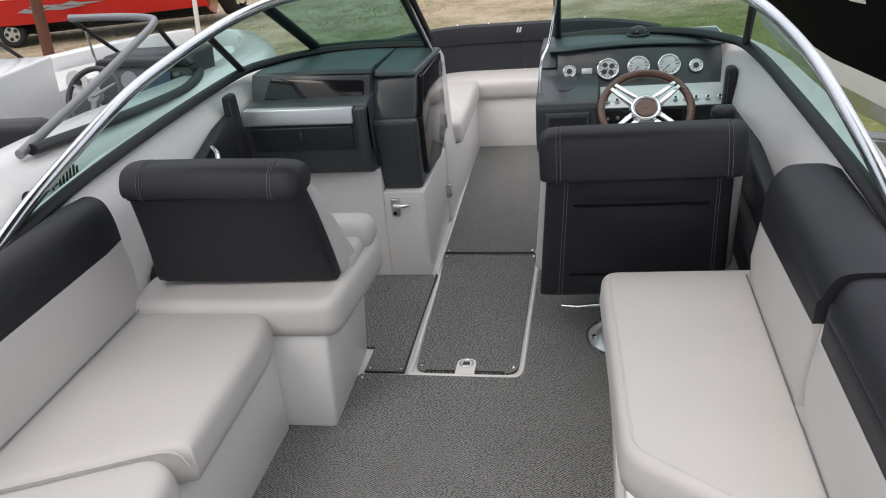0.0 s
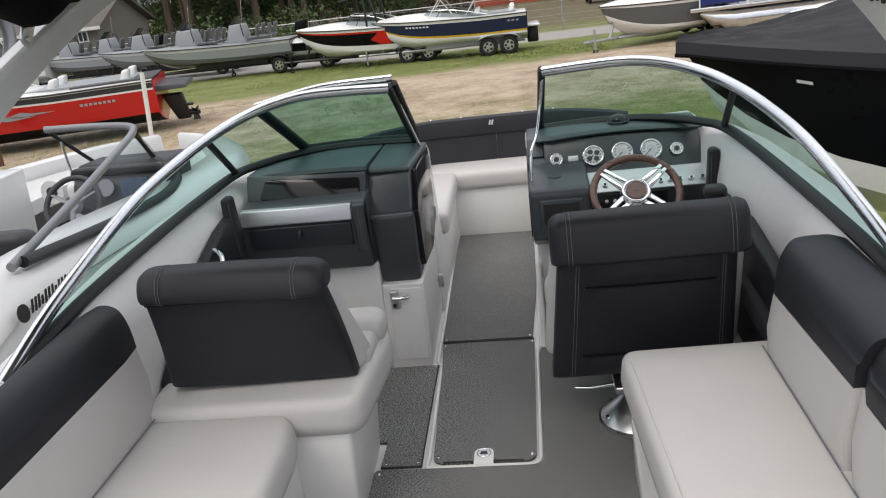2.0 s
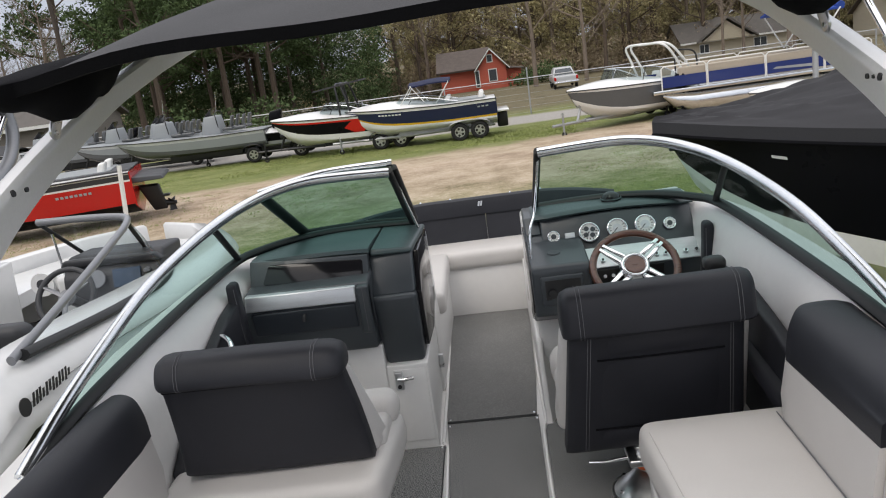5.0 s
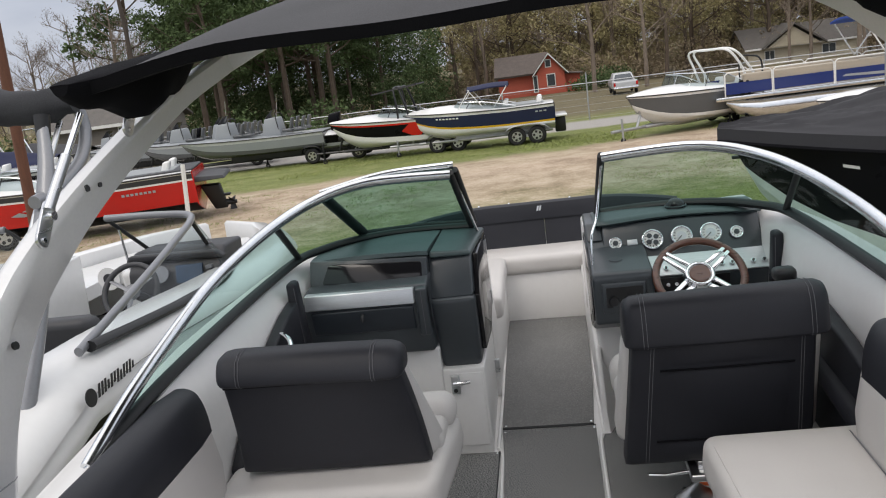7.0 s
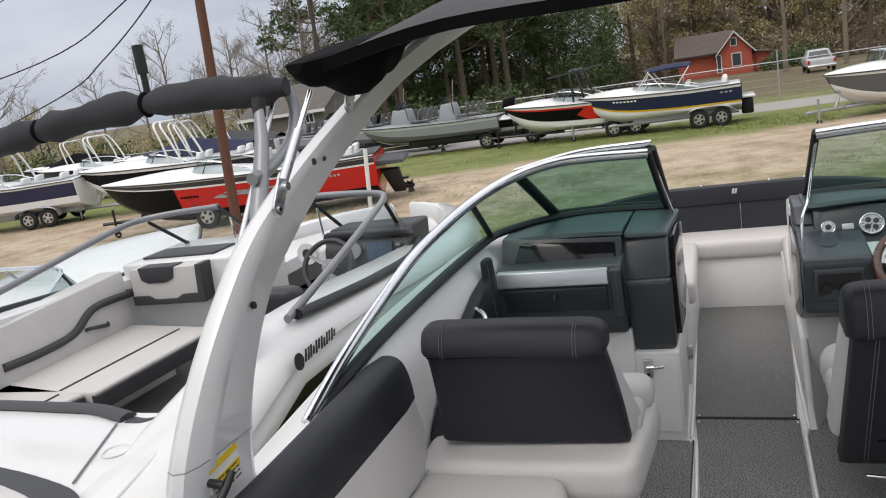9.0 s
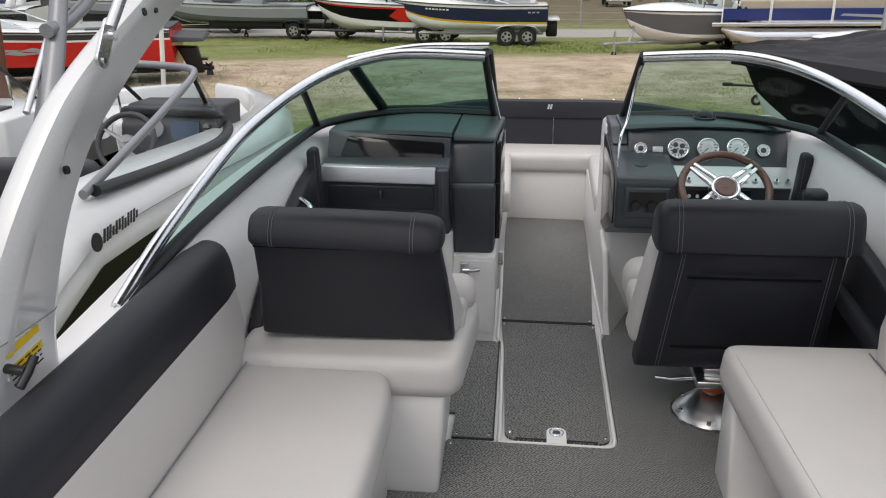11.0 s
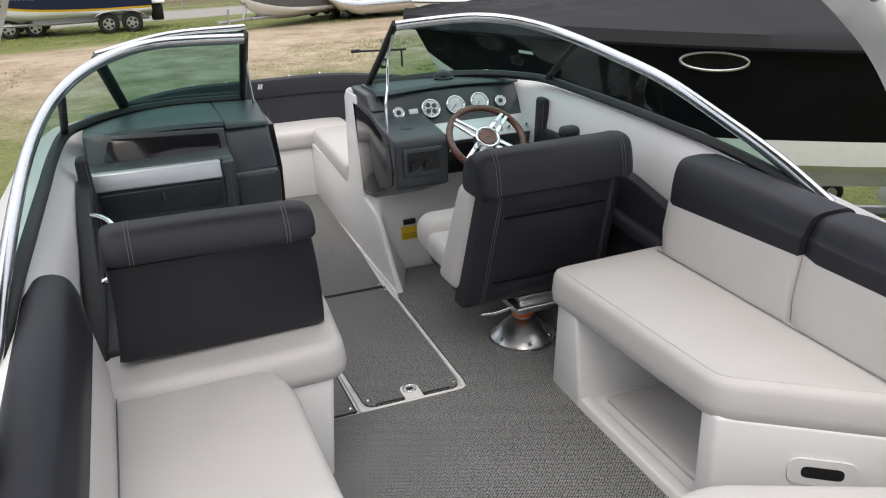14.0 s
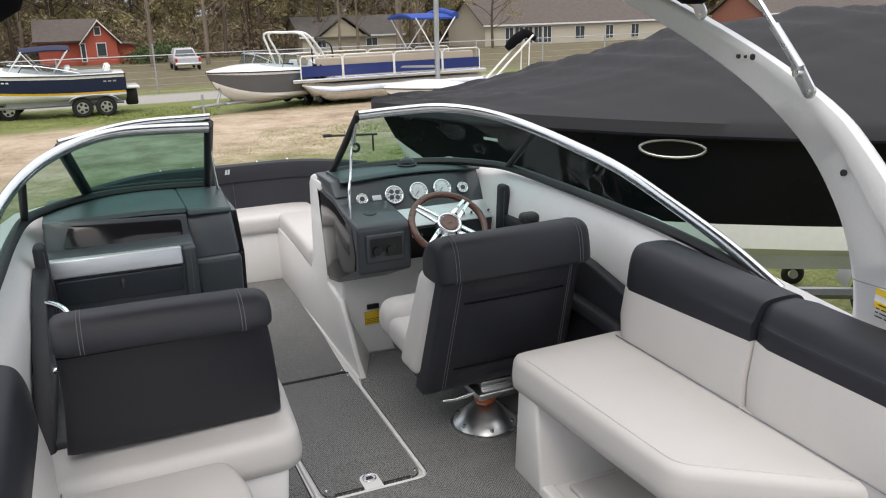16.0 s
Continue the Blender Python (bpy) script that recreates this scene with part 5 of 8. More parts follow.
part("deck", hexa([(NX0 - 1.1, -1.6, 0.30), (NX0 + 1.1, -1.6, 0.30), (NX0 + 1.14, -0.12, 0.30), (NX0 - 1.14, -0.12, 0.30)], [(NX0 - 1.45, -1.6, 0.548), (NX0 + 1.45, -1.6, 0.548), (NX0 + 1.20, -0.28, 0.598), (NX0 - 1.20, -0.20, 0.598)], 0.02, 3), M_NWHITE, nb, "white aft deck")
part("stern", box((NX0 - 1.1, -1.62, -0.5), (NX0 + 1.1, -1.55, 0.4)), M_NWHITE, nb)
part("sole", box((NX0 - 1.05, -0.2, -0.06), (NX0 + 1.05, 3.6, -0.02)), M_CARPET2, nb, "dark grey cockpit carpet")
part("foredeck", prism([(NX0 - 0.98, 2.55), (NX0 - 0.30, 2.65), (NX0 - 0.30, 3.3), (NX0 + 0.30, 3.3), (NX0 + 0.30, 2.65), (NX0 + 1.0, 2.55), (NX0 + 0.92, 3.3), (NX0 + 0.45, 4.2), (NX0 - 0.45, 4.2), (NX0 - 0.92, 3.3)], "z", 0.30, 0.40), M_NWHITE, nb, "white foredeck")
# aft pads, coaming edge
PAD = spline([(-1.56, -1.58, 0), (-1.55, -1.20, 0), (-1.65, -1.01, 0), (-1.80, -0.89, 0), (-1.97, -0.80, 0), (-2.4, -0.70, 0), (-3.0, -0.66, 0), (-4.0, -0.70, 0)], 5)
part("aft_pad", prism([(p.x, p.y) for p in PAD] + [(-4.1, -1.58)], "z", 0.54, 0.612, 0.012), M_NDARK, nb, "dark grey sun pad edge")
part("sun_pad", prism([(p.x - 0.075 * min(1, max(0, (p.x + 2.4) / 0.6)), p.y - 0.085) for p in PAD] + [(-4.1, -1.62)], "z", 0.56, 0.622, 0.012), M_VINYL, nb, "white sun pad")
part("deck_joint", tube([(-2.13, -0.38, 0.599), (-1.97, -0.76, 0.586)], 0.004, 6), M_GREYPIPE, nb)
part("coaming", tube(spline([(-2.01, 0.25, 0.60), (-1.985, -0.08, 0.588), (-1.965, -0.25, 0.582), (-2.02, -0.335, 0.582), (-2.11, -0.34, 0.585)], 6), 0.034, 8, 0.5), M_NDARK, nb, "dark grey cockpit coaming")
part("coaming", tube(spline([(-2.115, -0.335, 0.602), (-2.30, -0.275, 0.604), (-2.48, -0.255, 0.604), (-3.0, -0.22, 0.604), (-4.05, -0.18, 0.604)], 6), 0.036, 8, 0.5), M_NDARK, nb, "dark grey cockpit coaming")
part("deck_cup", ringy((-1.975, -0.56, 0.590), (0, 0, 1), 0.045, 0.004, 28, 6), M_NWHITE, nb)
# lounge along the far side and its forward seat back
part("lounge_base", prism([(NX0 - 1.0, -0.1), (NX0 - 0.66, -0.1), (NX0 - 0.56, 0.56), (NX0 - 0.52, 1.62), (NX0 - 1.0, 1.75)], "z", -0.02, 0.20), M_NWHITE, nb)
for y0, y1, xa, xb in ((-0.15, 0.575, -0.40, -0.22), (0.585, 1.60, -0.145, -0.105)):
    lc = part("lounge_cushion", prism([(NX0 - 0.98, y0), (NX0 + xa - 0.015, y0), (NX0 + xb - 0.015, y1), (NX0 - 0.98, y1 + 0.16)], "z", 0.235, 0.305, 0.015, 3), M_VINYL, nb, "white lounge cushion")
    part("piping", tube([(NX0 - 0.42, y0 + 0.02, 0.307), (NX0 - 0.40, (y0 + y1) / 2, 0.308), (NX0 - 0.38, y1 - 0.02, 0.307)], 0.006, 6), M_NDARK, lc, "dark seam piping")
    part("cushion_band", hexa([(NX0 + xa - 0.05, y0 - 0.003, 0.19), (NX0 + xa - 0.01, y0 - 0.003, 0.19), (NX0 + xb - 0.01, y1, 0.19), (NX0 + xb - 0.05, y1, 0.19)], [(NX0 + xa - 0.05, y0 - 0.003, 0.288), (NX0 + xa, y0 - 0.003, 0.288), (NX0 + xb, y1, 0.288), (NX0 + xb - 0.05, y1, 0.288)], 0.010), M_NDARK, lc, "dark grey cushion band")
part("lounge_back", hexa([(NX0 - 1.10, -0.1, 0.28), (NX0 - 0.895, -0.1, 0.28), (NX0 - 0.895, 1.78, 0.28), (NX0 - 1.1, 1.78, 0.28)], [(NX0 - 1.10, -0.1, 0.59), (NX0 - 0.915, -0.1, 0.59), (NX0 - 0.915, 1.78, 0.68), (NX0 - 1.1, 1.78, 0.68)], 0.01), M_VINYL, nb, "white padded side")
part("side_swoosh", tube(spline([(-3.945, 0.699, 0.409), (-3.945, 0.962, 0.398), (-3.945, 1.231, 0.417), (-3.945, 1.448, 0.52), (-3.945, 1.807, 0.512), (-3.945, 1.76, 0.522)], 6), 0.026, 8), M_NDARK, nb, "dark grey trim swoosh")
part("grab_handle", tube([(-3.95, 1.334, 0.406), (-3.925, 1.354, 0.411), (-3.925, 1.512, 0.381), (-3.95, 1.532, 0.386)], 0.012, 8), M_NDARK, nb)
fs = part("forward_seat_back", prism(rounded([(NX0 - 0.86, 0.43), (NX0 - 0.30, 0.43), (NX0 - 0.27, 0.675), (NX0 - 0.86, 0.675)], 0.03, (0, 1, 2, 3)), "y", 1.78, 1.92, 0.012), M_VINYL, nb, "white forward seat back")
part("lower_band", prism([(NX0 - 0.865, 0.425), (NX0 - 0.275, 0.425), (NX0 - 0.255, 0.685), (NX0 - 0.305, 0.685), (NX0 - 0.325, 0.49), (NX0 - 0.45, 0.488), (NX0 - 0.50, 0.462), (NX0 - 0.68, 0.462), (NX0 - 0.73, 0.49), (NX0 - 0.865, 0.49)], "y", 1.768, 1.90, 0.006), M_NDARK, fs, "dark grey band")
part("headrest_patch", prism(rounded([(NX0 - 0.76, 0.60), (NX0 - 0.71, 0.575), (NX0 - 0.56, 0.575), (NX0 - 0.50, 0.60), (NX0 - 0.48, 0.685), (NX0 - 0.77, 0.685)], 0.012, (0, 1, 2, 3)), "y", 1.768, 1.90, 0.006), M_NDARK, fs, "dark grey headrest patch")
part("glove_top", box((NX0 - 0.90, 1.99, 0.695), (NX0 - 0.30, 2.26, 0.712), 0.006), M_NDARK, nb, "dark hatch on the console")
part("port_console", hexa([(NX0 - 1.0, 1.88, 0), (NX0 - 0.16, 1.88, 0), (NX0 - 0.16, 2.6, 0), (NX0 - 1.0, 2.6, 0)], [(NX0 - 1.0, 1.88, 0.695), (NX0 - 0.10, 1.88, 0.695), (NX0 - 0.12, 2.6, 0.70), (NX0 - 1.0, 2.6, 0.70)], 0.02), M_NWHITE, nb, "white console")
# helm of the neighbouring boat
part("helm_base", hexa([(NX0 + 0.34, 2.30, 0), (NX0 + 1.0, 2.30, 0), (NX0 + 1.0, 2.6, 0), (NX0 + 0.34, 2.6, 0)], [(NX0 + 0.30, 2.32, 0.60), (NX0 + 1.0, 2.32, 0.60), (NX0 + 1.0, 2.6, 0.66), (NX0 + 0.30, 2.6, 0.66)], 0.03), M_NWHITE, nb, "white console")
nd = part("helm_dash", prism([(2.25, 0.44), (2.28, 0.60), (2.40, 0.71), (2.70, 0.70), (2.65, 0.42)], "x", NX0 + 0.38, NX0 + 1.02, 0.025, 3), M_NDARK, nb, "dark grey dash")
part("gauge", disc((NX0 + 0.62, 2.258, 0.58), (0, -0.95, 0.3), 0.055, 0.008, 24), M_GREYPIPE, nd, "round gauge")
M_SCREEN = mat("display_screen", (0.06, 0.09, 0.14), 0.15, var=0.3, bump=0)
part("screen", hexa([(NX0 + 0.72, 2.245, 0.515), (NX0 + 0.90, 2.245, 0.515), (NX0 + 0.90, 2.26, 0.515), (NX0 + 0.72, 2.26, 0.515)], [(NX0 + 0.72, 2.27, 0.625), (NX0 + 0.90, 2.27, 0.625), (NX0 + 0.90, 2.285, 0.625), (NX0 + 0.72, 2.285, 0.625)]), M_SCREEN, nd, "blue-grey display screen")
for k in range(3):
    part("button", box((NX0 + 0.93, 2.245, 0.52 + 0.035 * k), (NX0 + 0.965, 2.30, 0.54 + 0.035 * k), 0.003), M_GREYPIPE, nd)
nh = Vector((NX0 + 0.66, 1.80, 0.60))
nwn = Vector((0, -0.85, 0.52))
nw = part("wheel_rim", ringy(nh, nwn, 0.165, 0.017, 40, 8), M_NDARK, nb, "black steering wheel")
part("hub", disc(nh - nwn * 0.02, nwn, 0.05, 0.03, 20, 0.04), M_GREYPIPE, nw)
for a in (0.5, math.pi - 0.5, 1.5 * math.pi):
    d = Vector((1, 0, 0)) * math.cos(a) + nwn.cross(Vector((1, 0, 0))) * math.sin(a)
    part("spoke", tube([nh, nh + d * 0.16], [0.022, 0.012], 8, 0.5), M_GREYPIPE, nw)
part("column", tube([nh, nh - nwn * 0.22], 0.03, 10), M_NDARK, nw)
sk = part("speaker", disc((NX0 + 0.30, 2.20, 0.60), (0, -1, 0), 0.075, 0.012, 28), M_NWHITE, nb, "round white speaker")
part("cone", disc((NX0 + 0.30, 2.188, 0.60), (0, -1, 0), 0.035, 0.004, 20), M_NDARK, sk)
part("driver_seat", hexa([(NX0 + 0.35, 1.05, 0.2), (NX0 + 0.95, 1.05, 0.2), (NX0 + 0.95, 1.25, 0.2), (NX0 + 0.35, 1.25, 0.2)], [(NX0 + 0.40, 0.92, 0.70), (NX0 + 0.92, 0.92, 0.70), (NX0 + 0.92, 1.06, 0.70), (NX0 + 0.40, 1.06, 0.70)], 0.05, 3), M_NDARK, nb, "dark grey helm seat")
part("driver_seat_base", box((NX0 + 0.45, 1.0, -0.02), (NX0 + 0.9, 1.5, 0.32), 0.04), M_NWHITE, nb)
# badge on the side, drawn as plain shapes
part("emblem", disc((NX0 + nb_half(0.2) + 0.020, 0.22, 0.585), (1, 0, 0.1), 0.036, 0.004, 24), M_INK, nb, "round black emblem")
for k in range(6):
    y0 = 0.285 + 0.052 * k
    for da, h0, h1 in ((0.0, 0.0, 1.0), (0.024, 0.1 * (k % 3), 1.0 - 0.25 * (k % 2))):
        q = [Vector((NX0 + nb_half(y0) + 0.021, y0 + da + 0.016 * h + w, 0.557 + 0.052 * h)) for h, w in ((h0, 0.0), (h0, 0.013), (h1, 0.013), (h1, 0.0))]
        part("maker_bar", hexa(q, [p + Vector((0.003, 0, 0)) for p in q]), M_INK, nb, "slanted black bar")
part("cleat", tube([(NX0 + 1.24, 1.85, 0.22), (NX0 + 1.28, 1.89, 0.225), (NX0 + 1.28, 1.98, 0.225), (NX0 + 1.24, 2.02, 0.22)], 0.012, 8), M_CHROME, nb)
# tower and rolled canvas
for s in (1, -1):
    t2 = spline([(NX0 + s * 1.17, 0.02, 0.60), (NX0 + s * 1.15, 0.30, 0.95), (NX0 + s * 1.10, 0.62, 1.40), (NX0 + s * 1.06, 0.743, 1.629)], 5)
    part("tower_leg", tube(t2, [0.062 - 0.038 * i / (len(t2) - 1) for i in range(len(t2))], 12, 0.7), M_GREYPIPE, nb, "grey tower leg")
    part("tower_leg", tube(spline([(NX0 + s * 1.11, 0.496, 1.322), (NX0 + s * 1.10, 0.683, 1.348), (NX0 + s * 1.09, 0.913, 1.444), (NX0 + s * 1.08, 1.017, 1.565), (NX0 + s * 1.06, 1.023, 1.677), (NX0 + s * 1.02, 0.986, 1.739)], 5), 0.028, 10), M_GREYPIPE, nb, "curved grey tower leg")
    part("fitting", tube([t2[-1] - Vector((0, 0.01, 0.06)), t2[-1] + Vector((0, 0.01, 0.03))], [0.030, 0.034], 12), M_BLACK, nb, "black canvas fitting")
    part("strut", tube([(NX0 + s * 1.10, 0.30, 1.05), (NX0 + s * 1.03, 0.92, 1.62)], 0.013, 8), M_STEEL, nb, "bright strut")
part("tower_top", tube(spline([(NX0 - 0.97, 0.92, 1.63), (NX0 - 0.5, 0.90, 1.66), (NX0 + 0.5, 0.90, 1.70), (NX0 + 0.97, 0.92, 1.69)], 4), 0.026, 10), M_GREYPIPE, nb)
rp, rr_ = [], []
for k, u in enumerate(np.linspace(-1.08, 1.12, 47)):
    rp.append((NX0 + u, 0.88 + 0.03 * u * u, 1.702 + 0.018 * math.sin(3.1 * u) - (0.005 if u > 0 else 0.085) * u * u))
    rr_.append(max(0.02, (0.077 + 0.004 * math.sin(k * 0.55) + 0.002 * math.sin(k * 2.3)) * (0.70 if k in (14, 15, 29, 30) else 0.90 if k in (13, 16, 28, 31) else 1.10) * (1 if -1.02 < u < 1.07 else 0.6)))
rc = tube(rp, rr_, 18, 0.92)
for v_ in rc.verts:   # slack folds in the cloth
    v_.co += Vector((0, 1, 1)) * (0.020 * noise.noise((v_.co.x * 4, v_.co.y * 9, v_.co.z * 9)) + 0.005 * noise.noise((v_.co.x * 17, v_.co.y * 14, v_.co.z * 14)))
ro = part("rolled_canvas", rc, M_CANVAS2, nb, "rolled charcoal canvas bimini")
for u in (-0.38, 0.34):
    part("strap", ringy((NX0 + u, 0.884, 1.702 + 0.018 * math.sin(3.1 * u) - (0.005 if u > 0 else 0.085) * u * u), (1, 0, 0), 0.052, 0.013, 24, 6), M_BLACKCLOTH, ro)
part("stern_light", join(tube([(NX0 + 0.185, 1.1, 1.76), (NX0 + 0.185, 1.1, 1.90)], 0.018, 8), tube([(NX0 + 0.185, 1.1, 1.88), (NX0 + 0.185, 1.1, 2.03)], 0.029, 14)), M_BLACK, nb, "black tower light")
NTOP = [(-1.87, 0.44, 0.700), (-1.93, 1.10, 0.800), (-1.99, 1.70, 0.900), (-2.035, 2.00, 0.947), (-2.12, 2.15, 0.962), (-2.35, 2.21, 0.974), (-2.70, 2.22, 0.985)]
NBOT = [(-1.855, 0.50, 0.695), (-1.845, 0.95, 0.655), (-1.85, 1.40, 0.618), (-1.90, 2.00, 0.578), (-2.05, 2.45, 0.578), (-2.30, 2.66, 0.600), (-2.68, 2.70, 0.632)]
nws = thing("windshield", (NX0, 1.6, 0.65), "clear wraparound windshield with a grey frame on the neighbouring boat", "windshield")
for s in (1, -1):
    T = [Vector((NX0 + s * (p.x - NX0), p.y, p.z)) for p in spline(NTOP, 6)]
    B = [Vector((NX0 + s * (p.x - NX0), p.y, p.z)) for p in spline(NBOT, 6)]
    part("top_rail", tube(T, 0.019, 10, 1.15), M_GREYPIPE, nws, "grey painted top rail")
    part("lower_seal", tube([p + Vector((0, 0, 0.006)) for p in B], 0.032, 8, 0.8), M_RUBBER, nws, "thick black rubber seal")
    for a, b in ((0, 24), (24, len(T) - 1)):
        g = part("pane", loft([[T[i], B[i]] for i in range(a, b + 1)], cap=False, close=False), M_GLASS2, nws, "clear glass")
        g.visible_shadow = False
    part("corner_post", tube([T[24] + Vector((0, 0.02, -0.03)), B[28]], 0.014, 8), M_RUBBER, nws, "black corner post")
    part("end_post", tube([T[-1], B[-1]], 0.013, 8), M_RUBBER, nws, "black end post")
    solo("stay_rod", tube([T[-1].lerp(B[-1], 0.25), T[-1].lerp(B[-1], 0.25) + Vector((0, 0.03, -0.30))], 0.008, 6), M_CHROME, "thin bright stay rod of the neighbouring windshield", "stay rod", "windshield stay rods")
# padded dash hood over the helm and the far door speaker ring
part("helm_hood", hexa([(NX0 + 0.36, 2.30, 0.655), (NX0 + 1.04, 2.30, 0.640), (NX0 + 1.02, 2.62, 0.62), (NX0 + 0.36, 2.62, 0.63)], [(NX0 + 0.40, 2.28, 0.715), (NX0 + 1.00, 2.28, 0.700), (NX0 + 0.98, 2.58, 0.66), (NX0 + 0.42, 2.58, 0.67)], 0.025, 4), M_NDARK, nb, "padded dark dash hood")


# ---- parked boats of the yard, built along x with the bow ahead ----
def paint(name, col, rough=0.2):
    return mat(name, col, rough, var=0.05, big=1.5, fine=20, bump=0, coat=0.12)


P_WHITE, P_NAVY, P_RED = paint("hull_white", (0.78, 0.78, 0.76)), paint("hull_navy", (0.012, 0.018, 0.06)), paint("hull_red", (0.52, 0.012, 0.010))
P_BLACK, P_GREY, P_YELL = mat("hull_black", (0.0040, 0.0042, 0.0058), 0.3, var=0.1, bump=0, spec=0.13), paint("hull_grey", (0.10, 0.105, 0.11)), paint("hull_yellow", (0.62, 0.38, 0.02))
P_BAY, P_BAYTOP = paint("bay_boat_grey", (0.29, 0.31, 0.325), 0.45), paint("bay_boat_rim", (0.55, 0.56, 0.56), 0.45)
P_LGREY, P_BLUE, P_TAN = paint("hull_pale_grey", (0.33, 0.35, 0.36), 0.4), paint("panel_blue", (0.015, 0.03, 0.16)), paint("pontoon_tan", (0.42, 0.36, 0.28), 0.5)
M_TYRE = mat("tyre_rubber", (0.015, 0.015, 0.015), 0.8, var=0.3, bump=0.2)
M_GALV = mat("galvanised_steel", (0.42, 0.43, 0.44), 0.45, 0.7, var=0.2, bump=0.05)
M_BLUECLOTH = mat("blue_canvas", (0.02, 0.06, 0.30), 0.85, var=0.2, bump=0.2)
M_NAVYCLOTH = mat("navy_canvas", (0.010, 0.014, 0.05), 0.85, var=0.2, bump=0.2)


def wheel(parent, x, y, z, r, w=0.2):
    t = part("wheel", join(ringy((x, y, z), (0, 1, 0), r - w * 0.42, w * 0.42, 28, 8)), M_TYRE, parent, "black trailer tyre")
    sy = 1 if y > 0 else -1
    part("rim", disc((x, y - sy * 0.02, z), (0, sy, 0), r * 0.62, 0.10, 20, r * 0.55), M_STEEL, t, "silver rim")
    # black discs on the solid rim stand in for shaded gaps between spokes
    for k in range(5):
        a = 2 * math.pi * k / 5
        part("gap_shade", disc((x + 0.36 * r * math.cos(a), y + sy * 0.078, z + 0.36 * r * math.sin(a)), (0, sy, 0), r * 0.14, 0.006, 10), M_BLACK, t)


def trailer(name, L, label, keel, wheels=(0.22, 0.36), colour=None, half=1.0):
    """A boat trailer; x ahead from the stern, ground at 0."""
    colour = colour or M_GALV
    t = thing(name, (0, 0, 0), label, "boat trailer", "parked boat trailers")
    for s in (1, -1):
        part("side_rail", tube([(0.1, s * half * 0.62, 0.42), (L * 0.62, s * half * 0.62, 0.42), (L * 0.98, s * 0.06, 0.40)], 0.055, 6), colour, t)
        part("bunk", box((0.2, s * 0.5 - 0.06, 0.42 if keel < 0.6 else keel + 0.12), (L * 0.7, s * 0.5 + 0.06, keel + 0.24)), colour, t)
        for f in (0.1, 0.4, 0.65) if keel >= 0.6 else ():
            part("bunk_post", tube([(L * f, s * 0.5, 0.40), (L * f, s * 0.5, keel + 0.13)], 0.03, 6), colour, t)
        for f in wheels:
            wheel(t, L * f, s * half, 0.33, 0.33)
        part("fender", loft([[(L * (wheels[0] + wheels[-1]) / 2 + (L * (wheels[-1] - wheels[0]) / 2 + 0.42) * math.cos(a), s * (half + d), 0.36 + 0.40 * math.sin(a) ** 0.5 * (1 if rr else 0.94)) for a in np.linspace(0.02, math.pi - 0.02, 12)]
                             for d, rr in ((-0.14, 1), (0.14, 1), (0.15, 0), (-0.14, 0))], cap=False, close=False), colour, t, "trailer fender")
    part("tongue", tube([(L * 0.95, 0, 0.40), (L * 1.20, 0, 0.42)], 0.05, 6), colour, t)
    part("winch_post", join(tube([(L * 1.03, 0, 0.42), (L * 0.99, 0, 0.95)], 0.045, 6), box((L * 0.95, -0.09, 0.85), (L * 1.02, 0.09, 1.0), 0.02)), colour, t)
    j = part("jack", tube([(L * 1.14, 0.10, 0.10), (L * 1.14, 0.10, 0.80)], 0.035, 8), colour, t, "steel jack post")
    part("jack_wheel", ringy((L * 1.14, 0.10, 0.10), (0, 1, 0), 0.07, 0.03, 16, 6), M_TYRE, j)
    for f in (0.15, 0.5, 0.7):
        part("cross_beam", box((L * f - 0.04, -half * 0.64, 0.37), (L * f + 0.04, half * 0.64, 0.45)), colour, t)
    part("axle", box((L * sum(wheels) / len(wheels) - 0.05, -half, 0.28), (L * sum(wheels) / len(wheels) + 0.05, half, 0.38)), colour, t)
    return t


def hull_pt(L, B, H, keel, t, f, s):
    bt = (1 - max(0.0, (t - 0.42) / 0.58) ** 2.4) * B / 2 * (0.93 + 0.07 * min(1, t / 0.3))
    k0 = keel + 0.72 * H * max(0.0, (t - 0.60) / 0.40) ** 3.4
    rail = keel + H + 0.22 * H * max(0.0, t - 0.30)
    sh = 0.88 * (f / 0.26) ** 0.8 if f < 0.26 else 0.88 + 0.12 * ((f - 0.26) / 0.74) ** 0.8
    return Vector((L * (t * 0.93 + 0.07 * t * (0.4 + 0.6 * f)), s * max(0.015, bt * sh), k0 + f * (rail - k0)))


